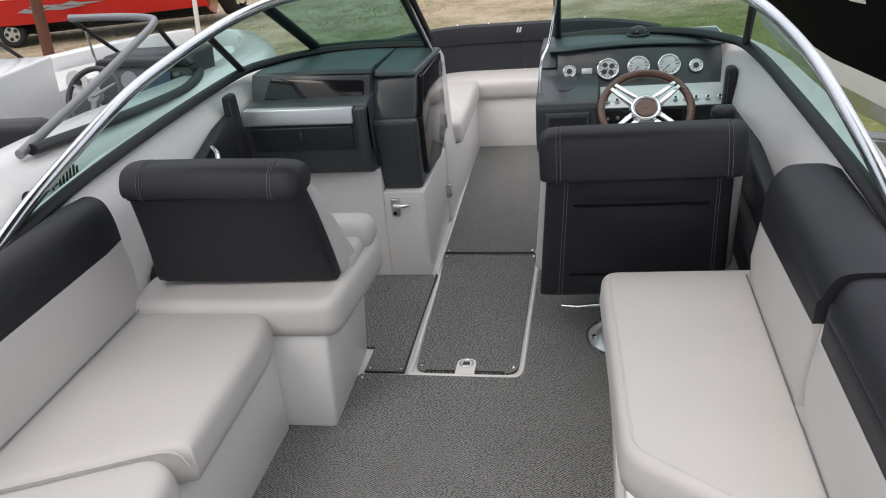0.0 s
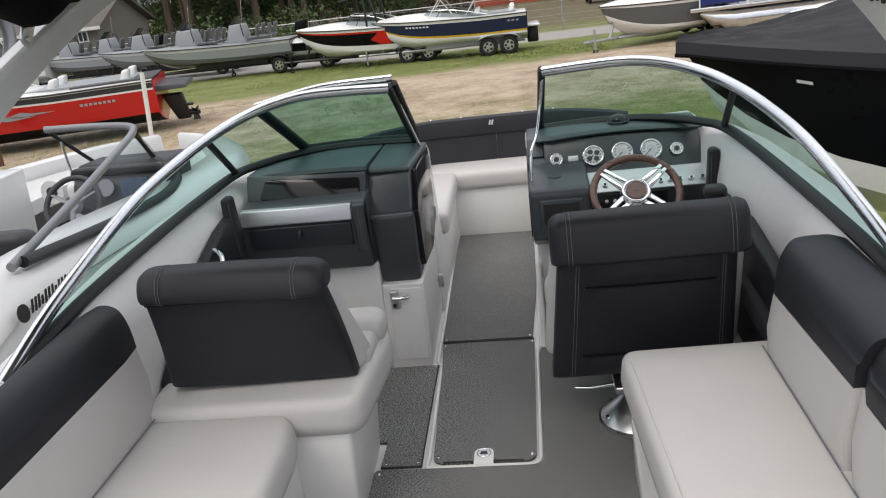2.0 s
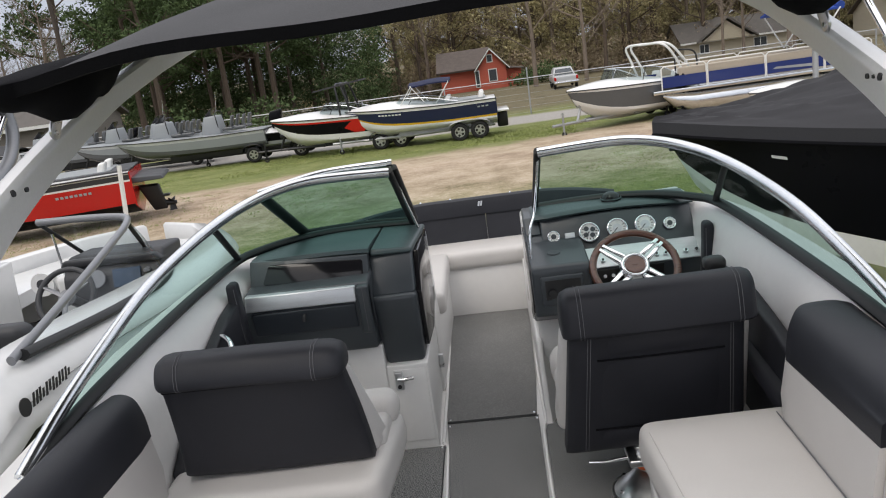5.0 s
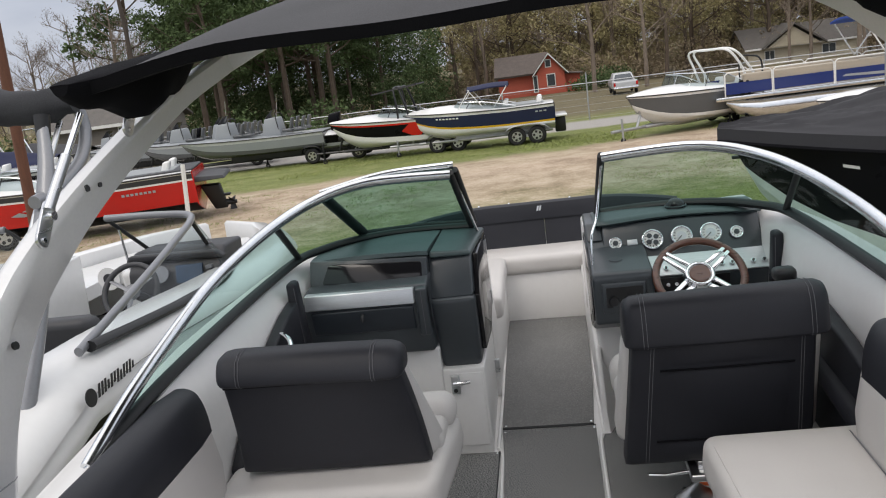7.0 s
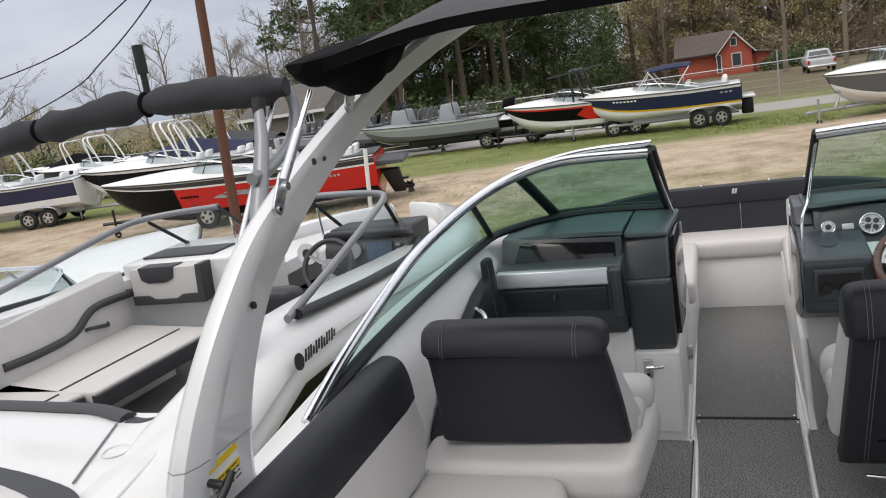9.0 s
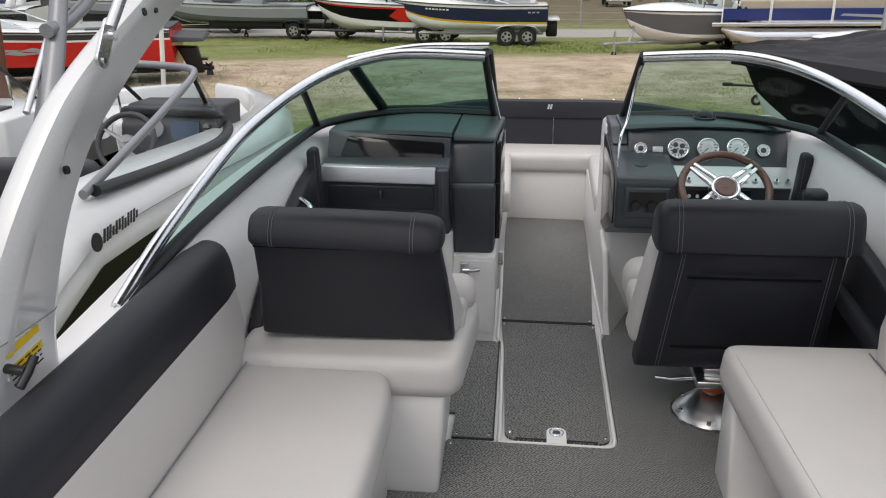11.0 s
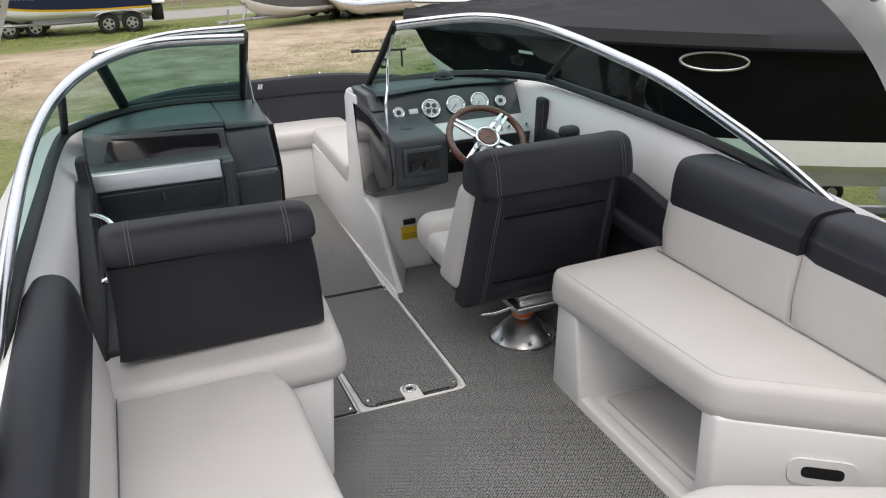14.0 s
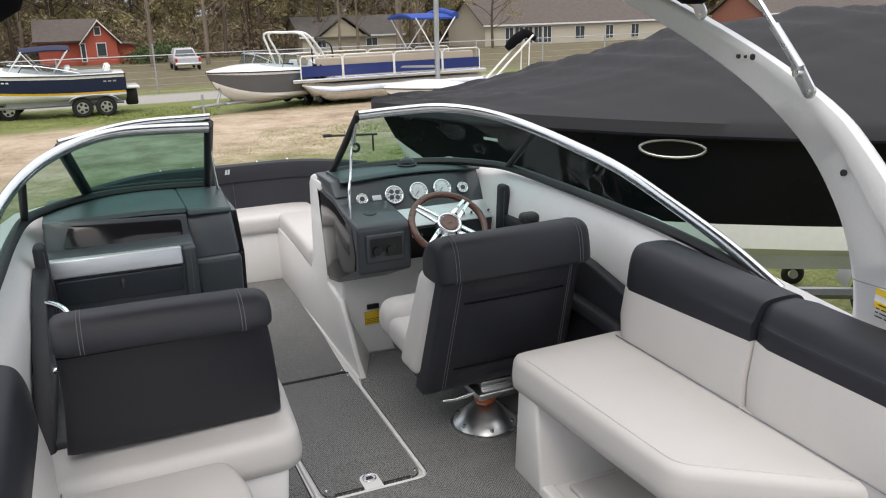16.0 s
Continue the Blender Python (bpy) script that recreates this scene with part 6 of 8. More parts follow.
def hull(parent, L, B, H, keel, bands, crown=0.18, deck=None):
    ts = [0, 0.1, 0.2, 0.3, 0.4, 0.5, 0.6, 0.68, 0.76, 0.83, 0.89, 0.94, 0.98, 1.0]
    for f0, f1, m, lab, *bow in bands:
        g0, g1 = bow or (f0, f1)   # where the band ends at the stem
        for s in (1, -1):
            k = max(3, int((f1 - f0) * 14))
            part("hull_side", loft([[hull_pt(L, B, H, keel, t, f0 + (g0 - f0) * t ** 3 + (f1 - f0 + (g1 - g0 - f1 + f0) * t ** 3) * i / k, s) for i in range(k + 1)] for t in ts], cap=False, close=False), m, parent, lab)
    rows = []
    for t in ts:
        a = hull_pt(L, B, H, keel, t, 1, 1)
        rise = 0.28 * crown + crown * math.sin(math.pi * max(0.0, (t - 0.36) / 0.64))   # the foredeck is domed
        rows.append([(a.x, a.y * u, a.z + rise * (1 - abs(u) ** 2.6)) for u in (1, 0.9, 0.7, 0.3, 0, -0.3, -0.7, -0.9, -1)])
    part("deck", loft(rows, cap=False, close=False), deck or P_WHITE, parent, "boat deck")
    part("rub_rail", join(*[tube([hull_pt(L, B, H, keel, t, 0.985, s) * 1 + Vector((0, s * 0.012, 0)) for t in ts], 0.022, 6) for s in (1, -1)]), M_BLACK, parent)
    tr = [hull_pt(L, B, H, keel, 0, f, 1) for f in (0, 0.14, 0.26, 0.6, 1)]
    part("transom", hexa(tr + [Vector((p.x, -p.y, p.z)) for p in tr[::-1]], [p + Vector((-0.03, 0, 0)) for p in tr] + [Vector((p.x - 0.03, -p.y, p.z)) for p in tr[::-1]]), max(bands, key=lambda b: b[1] - b[0])[2], parent)


def far_windshield(parent, x0, x1, w, z, h, glass=None, alum=None):
    """x0 aft ends, x1 the front; w half width."""
    top = spline([(x0, w, z + 0.03), (x0 + (x1 - x0) * 0.45, w * 0.97, z + h * 0.8), (x1 - 0.45, w * 0.72, z + h), (x1 - 0.38, 0, z + h * 1.04)], 4)
    bot = spline([(x0, w * 1.02, z), (x0 + (x1 - x0) * 0.5, w * 1.02, z), (x1 - 0.08, w * 0.72, z), (x1, 0, z + 0.03)], 4)
    for s in (1, -1):
        T, B = [Vector((p.x, s * p.y, p.z)) for p in top], [Vector((p.x, s * p.y, p.z)) for p in bot]
        part("windshield_rail", tube(T, 0.018, 6), alum or M_ALU, parent)
        bm = loft([[a, b] for a, b in zip(T, B)], cap=False, close=False)
        part("windshield_pane", bm, glass or M_GLASSDK, parent, "tinted glass").visible_shadow = False
        part("windshield_post", tube([T[6], B[6]], 0.014, 5), M_RUBBER, parent)
        part("windshield_post", tube([T[-1], B[-1]], 0.014, 5), alum or M_ALU, parent)


def bimini(parent, x0, x1, w, z0, z1, cloth):
    rows = [[(x, w * u, z1 + 0.12 * (1 - u * u) + 0.03 * math.sin(3 * (x - x0))) for u in np.linspace(-1, 1, 9)] for x in np.linspace(x0, x1, 7)]
    part("bimini", loft([r + [(x, y, z - 0.05) for x, y, z in r[::-1]] for r in rows]), cloth, parent, "canvas bimini top")
    for s in (1, -1):
        m = (x0 + x1) / 2
        for xa, xb in ((m - 0.1, x0 + 0.05), (m + 0.1, x1 - 0.05), (x1 + 0.5, x1 - 0.1)):
            part("bimini_bow", tube([(xa, s * w, z0), (xb, s * w, z1)], 0.018, 6), P_WHITE, parent)


def tower(parent, x, w, z0, z1, lean, m):
    for dx in (0.0, 0.45):
        part("tower_hoop", tube(spline([(x + dx, w, z0), (x + dx * 0.7 + lean * 0.5, w * 0.98, z0 + (z1 - z0) * 0.55), (x + dx * 0.5 + lean, w * 0.8, z1), (x + dx * 0.5 + lean, 0, z1 + 0.05), (x + dx * 0.5 + lean, -w * 0.8, z1), (x + dx * 0.7 + lean * 0.5, -w * 0.98, z0 + (z1 - z0) * 0.55), (x + dx, -w, z0)], 5), 0.04, 8), m, parent, "tower hoop")


def outboard(parent, x, z, m, lab):
    o = part("outboard", join(hexa([(x - 0.55, -0.2, z + 0.15), (x - 0.02, -0.2, z + 0.15), (x - 0.02, 0.2, z + 0.15), (x - 0.55, 0.2, z + 0.15)], [(x - 0.62, -0.17, z + 0.62), (x - 0.12, -0.17, z + 0.55), (x - 0.12, 0.17, z + 0.55), (x - 0.62, 0.17, z + 0.62)], 0.07, 3),
                              hexa([(x - 0.42, -0.06, z - 0.75), (x - 0.2, -0.06, z - 0.75), (x - 0.2, 0.06, z - 0.75), (x - 0.42, 0.06, z - 0.75)], [(x - 0.45, -0.1, z + 0.2), (x - 0.1, -0.1, z + 0.2), (x - 0.1, 0.1, z + 0.2), (x - 0.45, 0.1, z + 0.2)], 0.02)), m, parent, lab)
    part("propeller", join(tube([(x - 0.6, 0, z - 0.6), (x - 0.05, 0, z - 0.6)], [0.05, 0.08], 10), *[box((x - 0.56, -0.03, z - 0.62), (x - 0.50, 0.17, z - 0.54), 0.01) for _ in range(1)]), M_BLACK, o)


def seats_far(parent, L, z, m):
    for fx, fy in ((0.30, 0.45), (0.30, -0.45), (0.08, 0.5), (0.08, -0.5)):
        part("seat", hexa([(L * fx, fy - 0.25, z - 0.1), (L * fx + 0.2, fy - 0.25, z - 0.1), (L * fx + 0.2, fy + 0.25, z - 0.1), (L * fx, fy + 0.25, z - 0.1)], [(L * fx - 0.08, fy - 0.22, z + 0.22), (L * fx + 0.08, fy - 0.22, z + 0.22), (L * fx + 0.08, fy + 0.22, z + 0.22), (L * fx - 0.08, fy + 0.22, z + 0.22)], 0.05), m, parent, "padded seat back")


def place(ob, x, y, heading, tilt_=0.0):
    m = pose(x, y, ground_z(y) + 0.01, 0, -tilt_, heading)
    ob.matrix_basis = m


def side_mark(parent, L, B, H, keel, t0, t1, f, m, n, hgt=0.1):
    for s in (1, -1):
        bm = bmesh.new()
        for k in range(n):
            a, b = t0 + (t1 - t0) * k / n, t0 + (t1 - t0) * (k + 0.65) / n
            q = [hull_pt(L, B, H, keel, a, f, s), hull_pt(L, B, H, keel, b, f, s), hull_pt(L, B, H, keel, b, f + hgt, s), hull_pt(L, B, H, keel, a, f + hgt, s)]
            q = [p + Vector((0, s * 0.006, 0)) for p in q]
            add(bm, hexa(q, [p + Vector((0, s * 0.006, 0)) for p in q]))
        part("marking", bm, m, parent, "plain bars in place of lettering")


def runabout(label, x, y, heading, L, B, H, keel, bands, ws_=(0.34, 0.62), wsh=0.42, group="parked boats", seatm=None, cat="boat"):
    b = thing("boat", (0, 0, 0), label, cat, group)
    hull(b, L, B, H, keel, bands)
    z = keel + H + 0.03
    if ws_:
        far_windshield(b, L * ws_[0], L * ws_[1], B * 0.40, z, wsh)
        well = prism(rounded([(L * 0.06, -B * 0.36), (L * (ws_[1] - 0.06), -B * 0.34), (L * (ws_[1] - 0.06), B * 0.34), (L * 0.06, B * 0.36)], 0.2, (0, 3)), "z", z + 0.005, z + 0.05)
        part("cockpit", well, P_LGREY, b, "pale cockpit")
        seats_far(b, L, z + 0.03, seatm or P_WHITE)
    place(b, x, y, heading)
    return b


W = "white hull bottom"
# navy and white runabout on a tandem trailer
NVX, NVY = 0.30, 27.7
NAVY = [(0, 0.36, P_WHITE, W, 0, 0.60), (0.36, 0.43, P_YELL, "yellow stripe", 0.60, 0.66), (0.43, 0.88, P_NAVY, "navy topsides", 0.66, 0.90), (0.88, 1.0, P_WHITE, "white sheer", 0.90, 1.0)]
nv = runabout("navy and white runabout with a yellow stripe and a blue bimini", NVX, NVY, 181, 5.6, 2.2, 0.98, 0.40, NAVY, (0.24, 0.68), 0.36)
bimini(nv, 1.55, 3.05, 0.85, 1.36, 2.18, M_NAVYCLOTH)
side_mark(nv, 5.6, 2.2, 0.98, 0.40, 0.62, 0.78, 0.78, P_WHITE, 7, 0.045)
side_mark(nv, 5.6, 2.2, 0.98, 0.40, 0.05, 0.13, 0.74, P_LGREY, 3, 0.05)
for z in (0.42, 0.56):
    part("strake", join(*[tube([hull_pt(5.6, 2.2, 0.98, 0.40, t, (z - 0.34) * 0.8, s) + Vector((0, s * 0.006, 0)) for t in np.linspace(0, 0.9, 12)], 0.012, 5) for s in (1, -1)]), P_LGREY, nv, "moulded spray rail")
part("swim_step", box((-0.45, -0.8, 0.85), (0.02, 0.8, 0.92), 0.02), P_WHITE, nv)
part("stern_drive", box((-0.40, -0.14, 0.25), (0.0, 0.14, 0.80), 0.06), M_BLACK, nv, "black stern drive")
place(trailer("boat_trailer", 5.2, "bright tandem boat trailer with silver wheels", 0.40, (0.13, 0.27), M_GALV), NVX, NVY, 181)
# red and black runabout with a tower
rb = runabout("black and white wake boat with a red flash", -2.4, 28.4, 179, 6.0, 2.3, 1.05, 0.32, [(0, 0.42, P_WHITE, W, 0, 0.60), (0.42, 0.84, P_BLACK, "black topsides", 0.60, 0.84), (0.84, 0.90, P_RED, "thin red line"), (0.90, 1.0, P_WHITE, "white sheer")], (0.30, 0.68), 0.5)
tower(rb, 2.6, 0.95, 1.35, 2.55, 0.3, M_BLACK)
part("tower_canopy", hexa([(2.2, -0.9, 2.62), (4.0, -0.8, 2.42), (4.0, 0.8, 2.42), (2.2, 0.9, 2.62)], [(2.2, -0.9, 2.68), (4.0, -0.8, 2.47), (4.0, 0.8, 2.47), (2.2, 0.9, 2.68)]), M_CANVAS, rb, "grey canopy")
for s in (1, -1):
    q = [hull_pt(6.0, 2.3, 1.05, 0.32, t, f, s) + Vector((0, s * 0.008, 0)) for t, f in ((0.02, 0.86), (0.44, 0.86), (0.50, 0.62), (0.44, 0.45), (0.38, 0.44), (0.35, 0.62), (0.02, 0.70))]
    part("red_flash", hexa(q, [p + Vector((0, s * 0.008, 0)) for p in q]), P_RED, rb, "red side flash")
place(trailer("boat_trailer", 5.6, "black tandem boat trailer", 0.32, (0.16, 0.30), M_BLACK), -2.4, 28.4, 179)
# low bass boat with an outboard
bb = runabout("low black bass boat with an outboard motor", -6.6, 30.6, 182, 4.9, 1.9, 0.62, 0.45, [(0, 0.5, P_LGREY, "grey bottom"), (0.5, 1, P_BLACK, "black topsides")], None)
outboard(bb, 0.0, 1.05, P_BLACK, "black outboard motor")
for fx in (1.2, 1.9):
    part("seat", box((fx, -0.3, 1.05), (fx + 0.12, 0.3, 1.45), 0.05), P_LGREY, bb)
place(trailer("boat_trailer", 4.6, "black boat trailer under a bass boat", 0.45, (0.24,), M_BLACK, 0.85), -6.6, 30.6, 182)
# grey bay boats
for k, (bx, by, hd, ln) in enumerate(((-9.0, 30.4, 180, 6.6), (-12.6, 33.6, 180, 6.6), (-17.6, 36.0, 178, 6.4))):
    bay = thing("boat", (0, 0, 0), "grey bay boat with two tall consoles and folding seats", "boat", "grey bay boats")
    hull(bay, ln, 2.2, 0.80, 0.50, [(0, 0.42, P_GREY, "dark grey bottom", 0, 0.7), (0.42, 0.84, P_BAY, "grey topsides", 0.7, 0.86), (0.84, 1, P_BAYTOP, "pale gunwale")], 0.06, P_BAY)
    for fx in (1.9, 4.0):
        cn = part("console", hexa([(fx, -0.45, 1.28), (fx + 0.9, -0.42, 1.28), (fx + 0.9, 0.42, 1.28), (fx, 0.45, 1.28)], [(fx + 0.12, -0.38, 2.05), (fx + 0.66, -0.36, 2.05), (fx + 0.66, 0.36, 2.05), (fx + 0.12, 0.38, 2.05)], 0.06), P_BAY, bay, "grey centre console")
        part("wind_screen", hexa([(fx + 0.50, -0.34, 2.04), (fx + 0.64, -0.34, 2.04), (fx + 0.64, 0.34, 2.04), (fx + 0.50, 0.34, 2.04)], [(fx + 0.30, -0.28, 2.36), (fx + 0.33, -0.28, 2.36), (fx + 0.33, 0.28, 2.36), (fx + 0.30, 0.28, 2.36)], 0.01), M_SMOKE, cn, "dark wind screen")
        part("console_rail", tube(spline([(fx + 0.1, 0.40, 1.5), (fx + 0.14, 0.40, 2.15), (fx + 0.14, -0.40, 2.15), (fx + 0.1, -0.40, 1.5)], 4), 0.02, 6), M_BLACK, cn)
    for fx, fy in ((0.9, 0.4), (0.9, -0.4), (1.4, 0.4), (1.4, -0.4), (3.1, 0.4), (3.1, -0.4), (3.55, 0.4)):
        part("seat", join(box((fx - 0.05, fy - 0.22, 1.42), (fx + 0.40, fy + 0.22, 1.54), 0.04), hexa([(fx, fy - 0.2, 1.5), (fx + 0.1, fy - 0.2, 1.5), (fx + 0.1, fy + 0.2, 1.5), (fx, fy + 0.2, 1.5)], [(fx - 0.12, fy - 0.17, 1.98), (fx - 0.02, fy - 0.17, 1.98), (fx - 0.02, fy + 0.17, 1.98), (fx - 0.12, fy + 0.17, 1.98)], 0.04)), P_GREY, bay, "grey folding seat")
    part("pole", tube([(2.3, -0.5, 2.0), (2.15, -0.5, 3.0)], 0.015, 5), M_ALU, bay, "thin light pole")
    outboard(bay, 0.0, 1.35, P_BLACK, "black outboard motor")
    place(bay, bx, by, hd)
    place(trailer("boat_trailer", 6.0, "black trailer under a bay boat", 0.5, (0.10,), M_BLACK, 0.85), bx, by, hd)
# large red and black cruiser
RED = [(0, 0.30, P_BLACK, "black bottom", 0, 0.34), (0.30, 0.80, P_RED, "red topsides", 0.34, 0.84), (0.80, 0.84, P_WHITE, "thin white line", 0.84, 0.88), (0.84, 0.95, M_NDARK, "dark sheer band", 0.88, 0.95), (0.95, 1.0, P_WHITE, "white rail")]
RL, RB, RH, RK = 7.7, 2.5, 1.12, 0.16
rd = runabout("red and black runabout with a white deck", -9.0, 17.3, 197, RL, RB, RH, RK, RED, (0.40, 0.66), 0.48)
for s in (1, -1):
    q = [[hull_pt(RL, RB, RH, RK, t, f, s) + Vector((0, s * 0.010, 0)) for f in (0.32, 0.5, 0.7, 0.83)] for t in (0.70, 0.76, 0.80, 0.86, 0.92, 0.97, 1.0)]
    part("bow_flash", loft(q, cap=False, close=False), P_BLACK, rd, "black bow panel")
    for t0, f0, dt in ((0.30, 0.60, 0.14), (0.36, 0.54, 0.13), (0.43, 0.60, 0.10), (0.47, 0.52, 0.10)):
        q = [hull_pt(RL, RB, RH, RK, t, f, s) + Vector((0, s * 0.010, 0)) for t, f in ((t0, f0 + 0.05), (t0 + dt * 0.6, f0), (t0 + dt, f0 + 0.03), (t0 + dt * 0.7, f0 + 0.10), (t0 + dt * 0.5, f0 + 0.06))]
        part("silver_flash", hexa(q, [p + Vector((0, s * 0.006, 0)) for p in q]), P_LGREY, rd, "pale side flash")
side_mark(rd, RL, RB, RH, RK, 0.12, 0.23, 0.655, P_LGREY, 8, 0.05)
side_mark(rd, RL, RB, RH, RK, 0.62, 0.69, 0.60, P_BLACK, 6, 0.05)
part("engine_hatch", box((0.0, -1.0, 1.27), (1.9, 1.0, 1.34), 0.03), M_NDARK, rd, "dark aft sun pad")
part("swim_step", hexa([(-0.75, -0.95, 0.98), (0.05, -1.0, 0.98), (0.05, 1.0, 0.98), (-0.75, 0.95, 0.98)], [(-0.70, -0.90, 1.06), (0.05, -1.0, 1.12), (0.05, 1.0, 1.12), (-0.70, 0.90, 1.06)], 0.02), M_NDARK, rd, "dark swim platform")
dv = part("stern_drive", join(hexa([(-0.62, -0.10, 0.12), (-0.28, -0.10, 0.12), (-0.28, 0.10, 0.12), (-0.62, 0.10, 0.12)], [(-0.50, -0.16, 0.78), (0.0, -0.20, 0.80), (0.0, 0.20, 0.80), (-0.50, 0.16, 0.78)], 0.05), box((-0.72, -0.13, 0.44), (-0.20, 0.13, 0.49), 0.01)), M_BLACK, rd, "black stern drive")
part("propeller", join(tube([(-0.85, 0, 0.24), (-0.55, 0, 0.26)], [0.05, 0.09], 10), *[hexa([(-0.80, 0.05 * math.cos(a), 0.24 + 0.05 * math.sin(a)), (-0.68, 0.05 * math.cos(a + 0.5), 0.24 + 0.05 * math.sin(a + 0.5)), (-0.66, 0.2 * math.cos(a + 0.6), 0.24 + 0.2 * math.sin(a + 0.6)), (-0.82, 0.2 * math.cos(a), 0.24 + 0.2 * math.sin(a))], [(-0.79, 0.05 * math.cos(a), 0.25 + 0.05 * math.sin(a)), (-0.67, 0.05 * math.cos(a + 0.5), 0.25 + 0.05 * math.sin(a + 0.5)), (-0.65, 0.2 * math.cos(a + 0.6), 0.25 + 0.2 * math.sin(a + 0.6)), (-0.81, 0.2 * math.cos(a), 0.25 + 0.2 * math.sin(a))]) for a in (0.3, 2.4, 4.5)]), M_BLACK, dv)
place(trailer("boat_trailer", 6.6, "black trailer under the red boat", 0.16, (0.70,), M_BLACK, 0.9), -9.0, 17.3, 197)
# post and pole near it
solo("marker_post", tube([(-8.50, 15.2, -1.4), (-8.36, 15.2, 0.21)], 0.055, 8), P_WHITE, "white painted wooden post beside the red boat", "post")
M_POLE = mat("brown_pole", (0.13, 0.055, 0.035), 0.85, var=0.35, big=3, fine=60, bump=0.3, stretch=(4, 4, 0.5))
M_BARK0 = mat("weathered_pole", (0.07, 0.055, 0.045), 0.9, var=0.3, big=3, fine=60, bump=0.3, stretch=(4, 4, 0.5))
up_ = thing("utility_pole", (-11.58, 14.0, -1.4), "reddish brown wooden utility pole with cables", "utility pole")
part("pole", tube([(-11.59, 14.0, -1.6), (-11.11, 14.0, 7.4)], [0.128, 0.10], 12), M_POLE, up_)
for k, (dz, tx, ty, tz) in enumerate(((7.2, -60, 22, 7.4), (6.6, -70, 40, 6.2), (7.1, 60, 75, 7.0))):
    a, b = Vector((-11.14, 14.0, dz)), Vector((tx, ty, tz))
    part("cable", tube([a.lerp(b, u) - Vector((0, 0, 2.0 * u * (1 - u))) for u in np.linspace(0, 1, 16)], 0.016, 5), M_BLACK, up_)
for pts in ([(-11.20, 14.0, 5.7), (-13.53, 14.00, 4.44), (-16.41, 14.00, 3.52), (-24.02, 13.92, 2.72)], [(-11.21, 14.0, 5.6), (-12.73, 14.00, 4.32), (-14.41, 14.00, 3.28), (-16.01, 14.00, 2.60), (-21.62, 13.92, 1.28)]):
    part("cable", tube(spline(pts, 6), 0.018, 5), M_BLACK, up_)
solo("timber_pole", tube([(-27.0, 50, -2.2), (-27.2, 50, 9.5)], [0.17, 0.12], 10), M_BARK0, "dark weathered timber pole behind the boats", "utility pole")
# row of boats further along the left
for k, (bx, by, hd, bands, tw_) in enumerate(((-15.2, 21.5, 196, [(0, 0.5, P_WHITE, W), (0.5, 0.9, P_BLACK, "black topsides"), (0.9, 1, P_WHITE, "white sheer")], P_WHITE),
                                              (-21.5, 20.0, 197, [(0, 0.5, P_WHITE, W), (0.5, 0.92, P_NAVY, "blue topsides"), (0.92, 1, P_WHITE, "white sheer")], M_ALU),
                                              (-19.0, 27.0, 190, [(0, 0.5, P_WHITE, W), (0.5, 1, P_WHITE, "white topsides")], P_WHITE),
                                              (-25.5, 29.0, 190, [(0, 0.5, P_WHITE, W), (0.5, 1, P_NAVY, "navy topsides")], P_WHITE),
                                              (-23.0, 36.0, 185, [(0, 0.5, P_WHITE, W), (0.5, 1, P_GREY, "grey topsides")], M_ALU),
                                              (-30.0, 24.0, 192, [(0, 0.5, P_WHITE, W), (0.5, 1, P_WHITE, "white topsides")], M_BLACK),
                                              (-32.0, 34.0, 188, [(0, 0.5, P_WHITE, W), (0.5, 1, P_BLACK, "black topsides")], P_WHITE))):
    bt = runabout(("white and black runabout", "blue and white runabout", "white runabout", "navy runabout", "grey runabout", "white runabout", "black runabout")[k] + " with a folding wake tower" if k not in (2, 4, 6) else ("white runabout under a navy cover", "grey runabout under a dark cover", "black runabout under a black cover")[k // 2 - 1], bx, by, hd, 6.6, 2.4, 1.1, 0.4, bands, None if k in (2, 4, 6) else (0.34, 0.62))
    if k in (2, 4, 6):
        rows = []
        for t in np.linspace(0, 0.99, 20):
            a = hull_pt(6.6, 2.4, 1.1, 0.4, t, 1, 1)
            rg = float(np.interp(t, [0, 0.15, 0.45, 0.65, 1.0], [0.25, 0.45, 0.75, 0.35, 0.05]))
            rows.append([(a.x, (a.y + 0.03) * u, a.z - (0.12 if abs(u) == 1 else 0.0) + rg * (1 - abs(u) ** 1.3) + 0.05 * noise.noise((t * 14, u * 3, k))) for u in np.linspace(-1, 1, 17)])
        part("cover", loft(rows, cap=False, close=False), (M_NAVYCLOTH, M_CANVAS, M_BLACKCLOTH)[k // 2 - 1], bt, "sagging boat cover")
    tower(bt, 2.4, 1.05, 1.5, 2.9, 0.6, tw_)
    place(trailer("boat_trailer", 6.0, "galvanised trailer under a runabout", 0.4, (0.2, 0.32), M_GALV), bx, by, hd)
# grey wake boat
gw = runabout("dark grey and white wake boat with a white tower", 8.0, 27.6, 215, 6.6, 2.4, 1.02, 0.24, [(0, 0.32, P_WHITE, W, 0, 0.42), (0.32, 0.90, P_GREY, "dark grey topsides", 0.42, 0.90), (0.90, 1.0, P_WHITE, "white sheer", 0.90, 1.0)], (0.34, 0.72), 0.58)
tower(gw, 1.9, 1.05, 1.3, 2.45, 0.9, P_WHITE)
place(trailer("boat_trailer", 6.1, "galvanised trailer under the grey wake boat", 0.24, (0.2, 0.32), M_GALV), 8.0, 27.6, 215)
bo = thing("outboard_skiff", (0, 0, 0), "small black skiff with an outboard motor", "boat", "parked boats")
